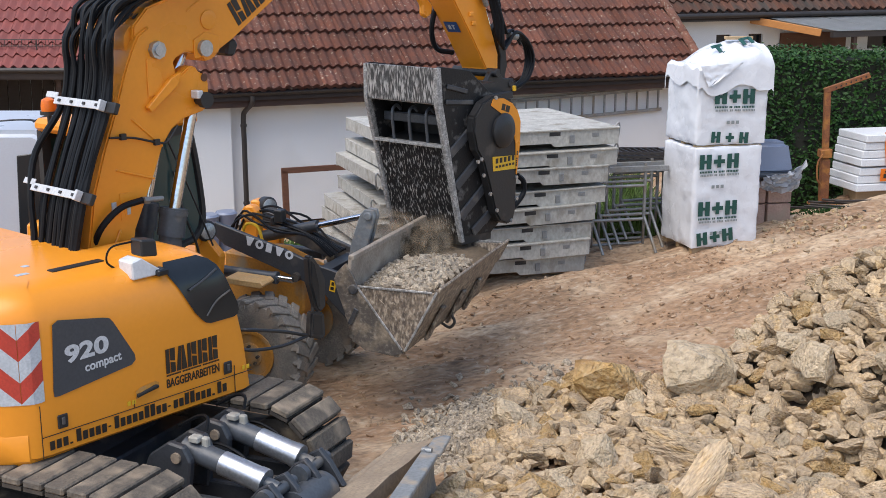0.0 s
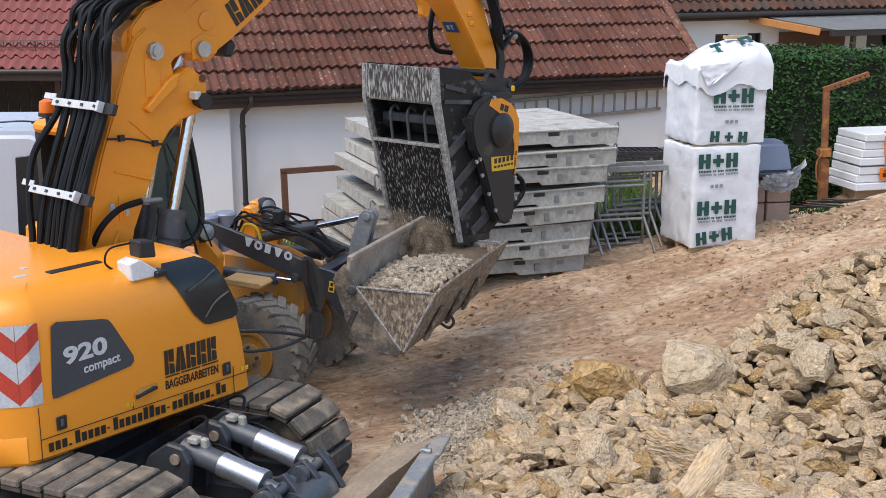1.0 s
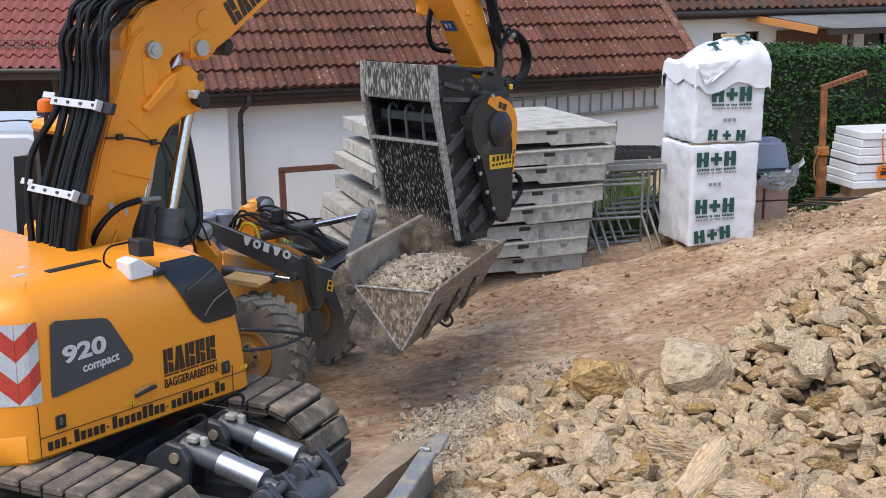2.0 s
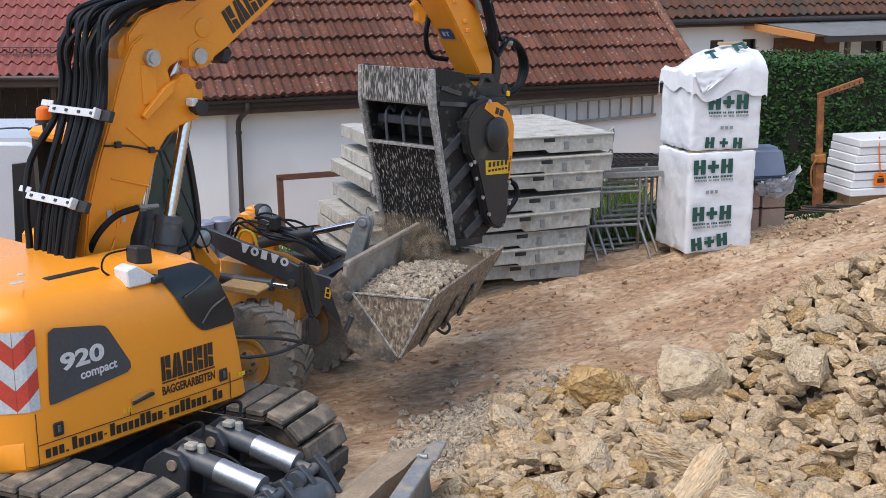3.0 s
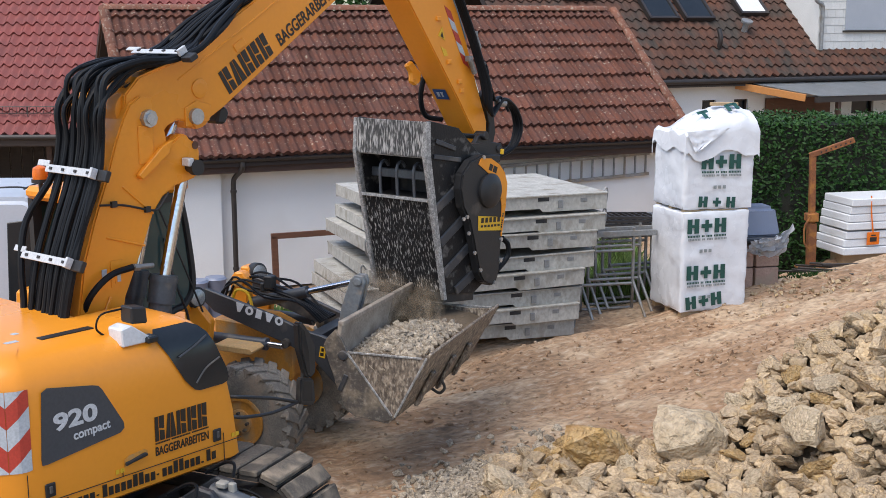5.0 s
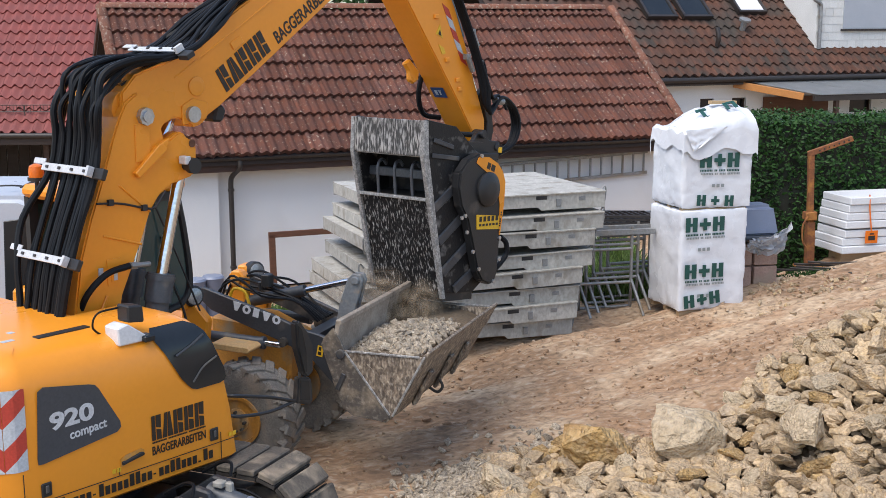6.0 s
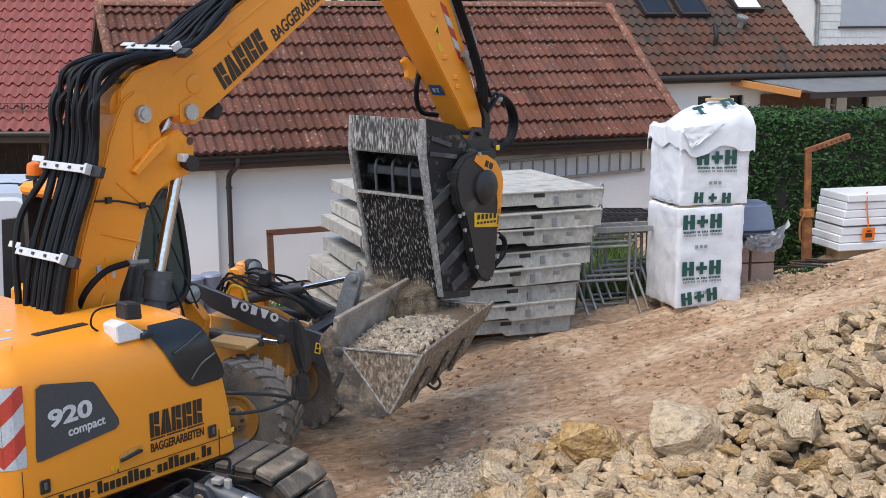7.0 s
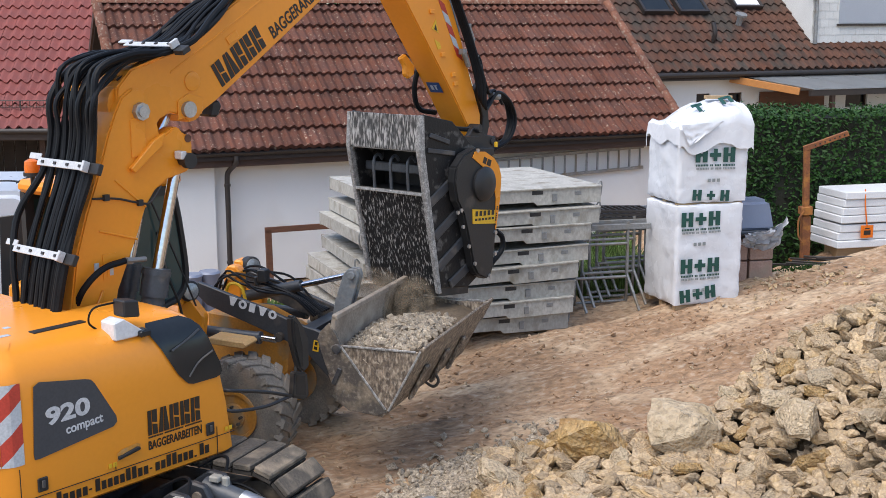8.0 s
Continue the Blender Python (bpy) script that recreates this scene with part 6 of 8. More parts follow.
def gravel_spread():
    """Grey crushed gravel at the heap's foot and pebbles over the track."""
    r = random.Random(21)
    forms = [rock_mesh("chip", 600 + k, r.uniform(0.5, 0.9), sub=0) for k in range(12)]
    spots = []
    for _ in range(5200):
        x = r.uniform(-0.45, 1.9)
        y = r.gauss(10.75 + 0.75 * x, 0.42)
        if not (9.6 < y < 12.9) or (x < 0.1 and r.random() < 0.45 - x):
            continue
        s = r.uniform(0.04, 0.13)
        spots.append(Matrix.Translation((x, y, ground_z(x, y) + rough_z(x, y) + s * 0.12)) @ any_turn(r, s))
    joined_rocks("gravel", spots, forms, M["gravel"], None, "loose grey crushed gravel on trodden earth", "gravel")
    spots = []
    for _ in range(3000):
        x, y = r.uniform(-4.5, 8.0), r.uniform(8.5, 18.5)
        s = min(0.11, r.lognormvariate(-3.75, 0.45))
        spots.append(Matrix.Translation((x, y, ground_z(x, y) + rough_z(x, y) + s * 0.08)) @ any_turn(r, s))
    for _ in range(160):
        x, y = r.gauss(5.3, 0.6), r.gauss(17.3, 0.5)
        spots.append(Matrix.Translation((x, y, ground_z(x, y) + rough_z(x, y) + 0.01)) @ any_turn(r, r.uniform(0.03, 0.13)))
    joined_rocks("pebbles", spots, forms, M["stonefill"], None, "scattered pale pebbles and clods on earth track", "pebbles")
    clod = []
    for _ in range(1500):
        x = r.uniform(-1.2, 6.0)
        y = r.choice([11.7, 12.9, 14.3]) + 0.49 * x + r.gauss(0, 0.28)
        s = min(0.16, r.lognormvariate(-3.1, 0.4))
        clod.append(Matrix.Translation((x, y, ground_z(x, y) + rough_z(x, y))) @ any_turn(r, s))
    joined_rocks("soil_clods", clod, forms, M["soil"], None, "brown earth clods beside wheel ruts", "earth clods")


stone_heap()
gravel_spread()


# ---------- the wheel loader ----------
def wheel(parent, x, y, R, W, out, cz):
    """Tyre with lugs and a dished amber rim; out: +1 or -1, the side its face looks to; cz: its centre's height."""
    bm = BM()
    prof = [(R * 0.44, -W / 2 * 0.75), (R * 0.80, -W / 2), (R * 0.93, -W / 2 * 0.9), (R * 0.965, -W / 2 * 0.6), (R * 0.965, W / 2 * 0.6), (R * 0.93, W / 2 * 0.9), (R * 0.80, W / 2), (R * 0.44, W / 2 * 0.75)]
    lathe(bm, prof, (x, y, cz), (0, 1, 0), 36)
    w = part("wheel", bm, M["tyre"], parent, "dusty black loader tyre", smooth=True)
    lug = BM()
    n = 22
    for s in (-1, 1):
        for k in range(n):
            a = 2 * math.pi * (k + (0.5 if s > 0 else 0)) / n
            m = Matrix.Translation((x, y, cz)) @ Matrix.Rotation(a, 4, "Y") @ Matrix.Translation((0, s * W * 0.25, R * 0.965)) @ Matrix.Rotation(radians(28 * s), 4, "Z")
            box(lug, (0, 0, 0.0), (0.095, W * 0.54, 0.036), m)
            box(lug, (0.02 * s, s * W * 0.25, -0.04), (0.085, 0.02, 0.075), m)
    part("tread_lug", lug, M["tyre"], w, bevel=0.006)
    bm = BM()
    f = y + out * W * 0.41
    lathe(bm, [(R * 0.45, 0), (R * 0.45, 0.02), (R * 0.39, 0.02), (R * 0.34, -0.09), (R * 0.24, -0.08), (R * 0.22, 0.02), (R * 0.10, 0.04)], (x, f, cz), (0, out, 0), 28)
    part("rim", bm, M["yellow_old"], w, "amber steel rim", smooth=True)
    bm = BM()
    lathe(bm, [(R * 0.45, 0), (R * 0.45, 0.02), (R * 0.40, 0.02), (R * 0.36, -0.12), (R * 0.20, -0.14)], (x, y - out * W * 0.41, cz), (0, -out, 0), 28)
    part("inner_rim", bm, M["yellow_old"], w, smooth=True)
    bm = BM()
    for k in range(6):
        a = 2 * math.pi * (k + 0.5) / 6
        p = Vector((x + R * 0.30 * math.cos(a), f - out * 0.082, cz + R * 0.30 * math.sin(a)))
        cyl(bm, p, p + Vector((0, out * 0.012, 0)), R * 0.055, n=10)
    part("rim_slot", bm, M["black"], w)
    bm = BM()
    for k in range(8):
        a = 2 * math.pi * k / 8
        p = Vector((x + R * 0.17 * math.cos(a), f, cz + R * 0.17 * math.sin(a)))
        cyl(bm, p, p + Vector((0, out * 0.07, 0)), 0.016, n=6)
    part("wheel_nut", bm, M["chain"], w)


def loader():
    near = Matrix.Translation((0, 0, 4.41)) @ Matrix.Scale(0.94, 4) @ Matrix.Translation((0, 0, -4.41))
    ld = thing("wheel_loader", near @ pose(-1.43, 13.13, 0.0, 0, 0, -20), "amber and black compact wheel loader with raised full bucket", "wheel loader")
    G, Yo = M["grey"], M["yellow"]
    for x in (-0.22, -2.75):
        for y, s in ((-0.86, -1), (0.61, 1)):
            wheel(ld, x - (0.04 if x > -1 else 0), y, 0.60, 0.44, s, 0.31)
    bm = BM()
    prism(bm, [(-0.95, 0.42), (-0.10, 0.42), (0.02, 0.62), (0.02, 0.98), (-0.45, 1.18), (-0.95, 1.22)], -0.33, 0.33)
    part("front_frame", bm, M["yellow_old"], ld, "dusty amber front frame", bevel=0.02)
    bm = BM()
    cyl(bm, (-0.25, -0.8, 0.31), (-0.25, 0.6, 0.31), 0.12, n=16)
    cyl(bm, (-2.75, -0.8, 0.31), (-2.75, 0.6, 0.31), 0.12, n=16)
    part("axle", bm, G, ld, smooth=True)
    bm = BM()
    prism(bm, [(-3.5, 0.55), (-1.15, 0.55), (-1.15, 0.95), (-2.0, 1.05), (-2.6, 1.45), (-3.45, 1.40)], -0.55, 0.55)
    part("rear_frame", bm, Yo, ld, bevel=0.04)
    bm = BM()
    for x, y in ((-2.95, -0.5), (-2.95, 0.5), (-2.3, -0.5), (-2.3, 0.5)):
        beam(bm, (x, y, 1.0), (x, y, 2.25), 0.06, 0.06)
    roof = BM()
    box(roof, (-2.62, 0, 2.28), (0.80, 1.12, 0.08))
    c = part("cab", roof, M["black"], ld, "dark loader cab", bevel=0.01)
    part("cab_post", bm, M["black"], c)
    for y in (-0.5, 0.5):
        bm = BM()
        box(bm, (-2.62, y, 1.7), (0.60, 0.012, 1.1))
        part("cab_glass", bm, M["greenglass"], c)
    # mudguard step
    # the step's pale tone is a painted sky reflection on amber
    bm = BM()
    prism(bm, [(-0.62, 1.02), (-0.20, 1.00), (-0.16, 1.04), (-0.20, 1.07), (-0.62, 1.09)], -0.90, -0.46)
    part("mudguard", bm, M["skyamber"], ld, "amber mudguard step painted paler for sky sheen", bevel=0.01)
    # arms
    arm = [(-0.97, 1.58), (-0.16, 1.345), (0.24, 1.20), (0.44, 1.155), (0.60, 1.10), (0.76, 0.92), (0.84, 0.68), (0.76, 0.60), (0.60, 0.62), (0.46, 0.76), (0.30, 0.92), (-0.03, 1.05), (-0.86, 1.33), (-1.0, 1.45)]
    for y in (-0.48, 0.42):
        bm = BM()
        prism(bm, arm, y, y + 0.06)
        a = part("lift_arm", bm, G, ld, "dark grey lift arm with pale mark" if y < 0 else "", bevel=0.008)
        if y < 0:
            m = rig(y - 0.002)(-0.60, 1.362) @ pose(0, 0, 0, 0, 0, -13.5)
            bm = BM()
            s, h = 0.122, 0.098
            polys = []
            for k in range(5):
                x = k * s
                if k in (0, 3):
                    polys.append([(x, h), (x + 0.10, h), (x + 0.068, 0), (x + 0.034, 0)])
                elif k == 2:
                    polys.append(rect(x + 0.012, 0, 0.07, h))
                else:
                    n = 14
                    ring = [(x + 0.052 + 0.05 * math.cos(t), h / 2 + h / 2 * math.sin(t)) for t in np.linspace(0, 2 * math.pi, n, endpoint=False)]
                    inner = [(x + 0.052 + 0.020 * math.cos(t), h / 2 + h / 4 * math.sin(t)) for t in np.linspace(0, 2 * math.pi, n, endpoint=False)]
                    polys += [[ring[i], ring[(i + 1) % n], inner[(i + 1) % n], inner[i]] for i in range(n)]
            flat(bm, m, polys)
            part("maker_mark", bm, M["white"], a, "white maker mark shapes")
            bm = BM()
            flat(bm, rig(y - 0.002)(0.40, 0.93) @ pose(0, 0, 0, 0, 0, -10), [rect(0, 0, 0.07, 0.12)])
            lb = part("warning_label", bm, M["signal"], a)
            bm = BM()
            flat(bm, rig(y - 0.006)(0.415, 0.945) @ pose(0, 0, 0, 0, 0, -10), [rect(0, 0, 0.04, 0.035), rect(0.005, 0.05, 0.03, 0.04)], 0.001)
            part("label_bar", bm, M["ink"], lb)
        bm = BM()
        yy = y - 0.10 if y < 0 else y + 0.16
        cyl(bm, (-0.90, yy, 1.07), (-0.18, yy, 1.045), 0.062, n=16)
        cyl(bm, (-0.20, yy, 1.046), (-0.16, yy, 1.045), 0.07, n=16)
        part("lift_cylinder", bm, M["greymid"], ld, smooth=True)
        bm = BM()
        cyl(bm, (-0.16, yy, 1.045), (0.02, yy, 1.035), 0.034, n=14)
        part("piston_rod", bm, M["chrome"], ld, smooth=True)
        bm = BM()
        cyl(bm, (0.76, y - 0.05, 0.70), (0.76, y + 0.11, 0.70), 0.055, n=16)
        cyl(bm, (0.02, y - 0.06, 1.05), (0.02, y + 0.10, 1.05), 0.05, n=16)
        part("arm_pin", bm, M["chain"], ld, smooth=True)
    # cross linkage in the middle
    bm = BM()
    prism(bm, [(0.40, 1.12), (0.56, 1.14), (0.64, 1.32), (0.735, 1.66), (0.71, 1.73), (0.62, 1.74), (0.56, 1.68), (0.46, 1.40)], 0.0, 0.05)
    prism(bm, [(0.40, 1.12), (0.56, 1.14), (0.64, 1.32), (0.735, 1.66), (0.71, 1.73), (0.62, 1.74), (0.56, 1.68), (0.46, 1.40)], 0.10, 0.15)
    cyl(bm, (0.66, -0.04, 1.67), (0.66, 0.18, 1.67), 0.045, n=14)
    part("bell_crank", bm, M["bladetop"], ld, "dark grey tilt lever", bevel=0.008)
    bm = BM()
    cyl(bm, (-0.85, 0.07, 1.28), (0.02, 0.07, 1.50), 0.065, n=18)
    part("tilt_cylinder", bm, G, ld, smooth=True)
    bm = BM()
    cyl(bm, (0.02, 0.07, 1.50), (0.64, 0.07, 1.665), 0.034, n=14)
    part("piston_rod", bm, M["chrome"], ld, smooth=True)
    bm = BM()
    tube(bm, [(0.42, 0.07, 1.2), (0.60, 0.07, 1.02), (0.80, 0.07, 1.0), (0.92, 0.07, 1.08)], 0.05, 8)
    beam(bm, (0.30, -0.42, 1.08), (0.30, 0.42, 1.08), 0.16, 0.12)
    part("cross_tube", bm, G, ld, smooth=True)
    bm = BM()
    prism(bm, [(-0.92, 1.20), (-0.70, 1.20), (-0.70, 1.60), (-0.76, 1.68), (-0.86, 1.68), (-0.92, 1.60)], 0.0, 0.14)
    t = part("lift_tower", bm, Yo, ld, bevel=0.02)
    bm = BM()
    cyl(bm, (-0.81, -0.03, 1.57), (-0.81, 0.0, 1.57), 0.06, n=16)
    part("tower_pin", bm, M["yellow_old"], t, smooth=True)
    r = random.Random(8)
    for k in range(8):
        bm = BM()
        y = -0.28 + 0.09 * k
        tube(bm, [(-0.95, y, 1.35), (-0.82, y, 1.58 + r.uniform(-0.05, 0.06)), (-0.60, y, 1.60 + r.uniform(-0.08, 0.05)), (-0.30, y + r.uniform(-0.1, 0.1), 1.50), (0.05, y, 1.46 - 0.03 * k), (0.28, y * 0.6, 1.22)], 0.014, 6, 4)
        part("hydraulic_hose", bm, M["hose"], ld, smooth=True)
    bm = BM()
    tube(bm, [(-0.80, -0.2, 1.35), (-0.72, -0.22, 1.52), (-0.58, -0.22, 1.50), (-0.52, -0.22, 1.33)], 0.018, 7)
    part("yellow_hose", bm, M["signal"], ld, smooth=True)
    bm = BM()
    box(bm, (-0.36, -0.1, 1.62), (0.10, 0.12, 0.14))
    cyl(bm, (-0.45, -0.1, 1.50), (-0.45, -0.1, 1.60), 0.03, n=8)
    part("valve_block", bm, M["black"], ld, bevel=0.01)
    # headlamps
    for y in (-0.78, 0.62):
        bm = BM()
        prism(bm, [(-1.08, 1.40), (-0.94, 1.40), (-0.92, 1.56), (-0.98, 1.63), (-1.08, 1.63)], y - 0.10, y + 0.10)
        prism(bm, [(-1.02, 1.02), (-0.74, 1.02), (-0.70, 1.30), (-0.84, 1.46), (-1.02, 1.46)], y - 0.05, y + 0.07)
        hl = part("headlamp_housing", bm, Yo, ld, "amber headlamp housing", bevel=0.02)
        bm = BM()
        lathe(bm, [(0.115, -0.06), (0.115, 0.03), (0.098, 0.045)], (-0.90, y, 1.55), (1, -0.55, 0.1), 20)
        he = part("headlamp", bm, M["black"], hl, smooth=True)
        bm = BM()
        lathe(bm, [(0.096, 0.03), (0.088, 0.055), (0.03, 0.068)], (-0.90, y, 1.55), (1, -0.55, 0.1), 20)
        part("lens", bm, M["lens"], he, smooth=True)
    # bucket
    bk = new("bucket")
    bk.parent = ld
    tagged(bk, "muddy scraped steel loader bucket full of gravel")
    y0, y1 = -0.95, 1.35
    outer = [(0.84, 1.42), (0.80, 1.10), (0.80, 0.82), (0.87, 0.66), (0.99, 0.54), (1.18, 0.46), (1.38, 0.44), (1.48, 0.52), (1.82, 1.17)]
    inner = [(1.79, 1.18), (1.445, 0.56), (1.36, 0.48), (1.19, 0.50), (1.02, 0.575), (0.905, 0.69), (0.84, 0.83), (0.84, 1.10), (0.88, 1.42)]
    bm = BM()
    prism(bm, outer[1:] + inner[:-1], y0, y1)
    part("shell", bm, M["bucket"], bk, "muddy scraped bucket shell", smooth=True)
    bm = BM()
    prism(bm, [(0.80, 1.08), (0.84, 1.08), (0.89, 1.44), (0.845, 1.45)], y0, y1)
    beam(bm, (0.875, y0, 1.44), (0.875, y1, 1.44), 0.06, 0.05)
    part("back_lip", bm, M["bucketin"], bk, "dusty back wall of bucket", bevel=0.006)
    side = [(0.94, 1.16), (1.41, 0.545), (1.44, 0.50), (1.48, 0.52), (1.81, 1.16), (1.76, 1.155), (1.45, 1.14)]
    gusset = [(0.82, 1.38), (0.72, 1.28), (0.685, 1.20), (0.74, 1.03), (0.91, 0.56), (1.02, 0.48), (1.34, 0.455), (1.44, 0.50), (1.41, 0.545), (0.94, 1.16), (0.90, 1.26)]
    for y, inn in ((y0 - 0.015, 1), (y1 - 0.015, -1)):
        bm = BM()
        prism(bm, side, y, y + 0.03)
        sp = part("side_plate", bm, M["bucket"], bk, bevel=0.005)
        bm = BM()
        prism(bm, gusset, y - 0.003, y + 0.033)
        part("gusset_plate", bm, M["gusset"], sp, "dusty black rear side plate", bevel=0.005)
        bm = BM()
        ye = y - 0.008 if inn > 0 else y + 0.038
        for a, b in (((0.95, 1.15), (1.43, 0.53)), ((0.97, 1.155), (1.76, 1.16)), ((1.46, 0.52), (1.81, 1.17))):
            beam(bm, (a[0], ye, a[1]), (b[0], ye, b[1]), 0.016, 0.022)
        part("side_edge", bm, M["edge"], sp, bevel=0.004)
        bm = BM()
        cyl(bm, (0.905, y - 0.03, 1.12), (0.905, y + 0.05, 1.12), 0.05, n=16)
        box(bm, (0, 0, 0), (0.05, 0.02, 0.19), pose(0.90, y + (-0.012 if inn > 0 else 0.04), 0.83, 0, 24, 0))
        part("pin_plate", bm, M["grey"], sp, bevel=0.006)
    bm = BM()
    m = Matrix.Translation((1.765, 0.20, 1.06)) @ Matrix.Rotation(radians(-62.4), 4, "Y")
    box(bm, (0.02, 0, 0), (0.30, y1 - y0 + 0.04, 0.03), m)
    part("cutting_edge", bm, M["bucket"], bk, "worn brown cutting edge", bevel=0.006)
    bm = BM()
    for y in (-0.45, 0.2, 0.75):
        beam(bm, (1.50, y, 0.50), (1.70, y, 0.88), 0.10, 0.04)
    part("wear_strip", bm, M["bucket"], bk, bevel=0.01)
    bm = BM()
    tube(bm, [(1.50, 0.02, 0.54), (1.59, 0.02, 0.50), (1.64, 0.04, 0.56), (1.60, 0.05, 0.64)], 0.016, 8)
    part("lashing_eye", bm, M["chain"], bk, smooth=True)
    # gravel load
    r = random.Random(31)
    forms = [rock_mesh("chip", 700 + k, r.uniform(0.55, 0.9), sub=0) for k in range(10)]
    spots = []
    for _ in range(1250):
        x, y = r.uniform(0.86, 1.86), r.uniform(-0.92, 0.96)
        e = ((x - 1.28) / 0.62) ** 2 + ((y - 0.0) / 1.05) ** 2
        z = 0.98 + 0.17 * max(0.0, 1 - e) + 0.02 * r.random() - 0.1 * max(0.0, x - 1.5)
        if x > 1.68 - 0.55 * (1.16 - z):
            continue
        spots.append(Matrix.Translation((x, y, z)) @ any_turn(r, r.uniform(0.07, 0.155), 2.0))
    joined_rocks("gravel_load", spots, forms, M["gravel"], bk)
    # fill below the chips; its dark colour paints the shade in their gaps
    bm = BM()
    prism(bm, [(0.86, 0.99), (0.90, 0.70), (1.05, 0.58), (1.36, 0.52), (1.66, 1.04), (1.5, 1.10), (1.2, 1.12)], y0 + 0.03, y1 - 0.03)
    part("gravel_bed", bm, M["gaprubble"], bk)
    return ld


loader()


# ---------- materials on the site ----------
def film_box(bm, w, d, h, seed):
    """A wrapped block: a box cut fine and puckered."""
    n = 26
    def face(o, u, v):
        g = []
        for j in range(n + 1):
            row = []
            for i in range(n + 1):
                p = Vector(o) + Vector(u) * (i / n) + Vector(v) * (j / n)
                row.append(bm.verts.new(p))
            g.append(row)
        for j in range(n):
            for i in range(n):
                bm.faces.new((g[j][i], g[j][i + 1], g[j + 1][i + 1], g[j + 1][i]))
    face((0, 0, 0), (w, 0, 0), (0, 0, h)), face((w, 0, 0), (0, d, 0), (0, 0, h)), face((w, d, 0), (-w, 0, 0), (0, 0, h)), face((0, d, 0), (0, -d, 0), (0, 0, h))
    face((0, 0, h), (w, 0, 0), (0, d, 0)), face((0, 0, 0), (0, d, 0), (w, 0, 0))
    bmesh.ops.remove_doubles(bm, verts=bm.verts, dist=0.001)
    for v in bm.verts:
        c = v.co - Vector((w / 2, d / 2, h / 2))
        edge = sum(abs(c[k]) > s / 2 - 0.03 for k, s in enumerate((w, d, h)))
        nv = noise.noise_vector(v.co * 5.0 + Vector((seed, 0, 0))) * 0.014 + noise.noise_vector(Vector((v.co.x * 11, v.co.y * 11, v.co.z * 22)) + Vector((seed, 4, 0))) * 0.009
        v.co += nv
        if edge >= 2:
            v.co -= c.normalized() * 0.02
        if v.co.z < 0.12 and abs(c.z) < h / 2 - 0.001:
            v.co.z += 0.03 * noise.noise((v.co.x * 9, v.co.y * 9, seed))


def mark(bm, m, w, h):
    """Supplier's mark as plain shapes: two pairs of uprights with a cross between."""
    b = h * 0.36
    polys = []
    q = 0.90 * h
    for x in (0.0, w - q):
        polys += [rect(x, 0, b, h), rect(x + q - b, 0, b, h), rect(x + b, h * 0.40, q - 2 * b, h * 0.20)]
    c, g = w / 2, min(1.0, (w - 2 * q) * 0.85 / (0.84 * h))
    polys += [rect(c - h * 0.42 * g, h * (0.5 - 0.14 * g), h * 0.84 * g, h * 0.28 * g), rect(c - h * 0.14 * g, h * (0.5 - 0.42 * g), h * 0.28 * g, h * 0.28 * g), rect(c - h * 0.14 * g, h * (0.5 + 0.14 * g), h * 0.28 * g, h * 0.28 * g)]
    flat(bm, m, polys, 0.004)


def small_marks(bm, m, w):
    text_blocks(bm, m, "xxxxxxxx xx xxxx xxxxxxxx", w, 0.028, 0.3)


def pallets():
    for k, (m, hgt) in enumerate(((pose(3.41, 16.26, 0.47, 0, 0, 18), 1.42), (pose(3.41, 16.31, 1.90, 0, 1.0, 16), 1.06))):
        p = thing("block_pallet", m, "white film-wrapped pallet of building blocks with green marks", "pallet", "stacked block pallets")
        w, d = (1.04, 0.90) if k == 0 else (1.07, 0.92)
        bm = BM()
        for y in (0.06, 0.43, 0.80):
            box(bm, (w / 2, y + 0.03, 0.0), (w - 0.08, 0.09, 0.10 if k == 0 else 0.03))
        part("pallet_board", bm, M["palewood"], p, bevel=0.004)
        bm = BM()
        film_box(bm, w, d, hgt - 0.02, 3.0 + k * 7)
        bm.transform(Matrix.Translation((0, 0, 0.02)))
        wr = part("film_wrap", bm, M["film"], p, "white glossy wrapping film", smooth=True)
        F = rig(-0.022)
        rows = ((1.13, 0.06, 0.60, 0.20), (0.48, 0.07, 0.60, 0.20)) if k == 0 else ((0.58, 0.24, 0.60, 0.20),)
        for z, x, ww, hh in rows:
            bm = BM()
            mark(bm, F(x, z), ww, hh)
            part("print_mark", bm, M["print_green"], wr, "dark green printed shapes")
            bm = BM()
            small_marks(bm, F(x + 0.01, z - 0.055), ww)
            part("print_line", bm, M["print_green"], wr)
            bm = BM()
            small_marks(bm, F(x + 0.02, z - 0.10), ww)
            flat(bm, F(x + 0.2, z - 0.27), [rect(0.07 * i, 0, 0.045, 0.045) for i in range(3)], 0.003)
            part("print_small", bm, M["print_grey"], wr)
        bm = BM()
        mark(bm, F(0.08 if k == 0 else 0.22, 0.06 if k == 0 else 0.06) @ pose(0, 0, 0, 0, 0, 6 if k == 0 else -2), 0.56, 0.18 if k == 0 else 0.15)
        part("print_mark", bm, M["print_green"], wr)
        if k == 1:
            cover(p, w, d, hgt)


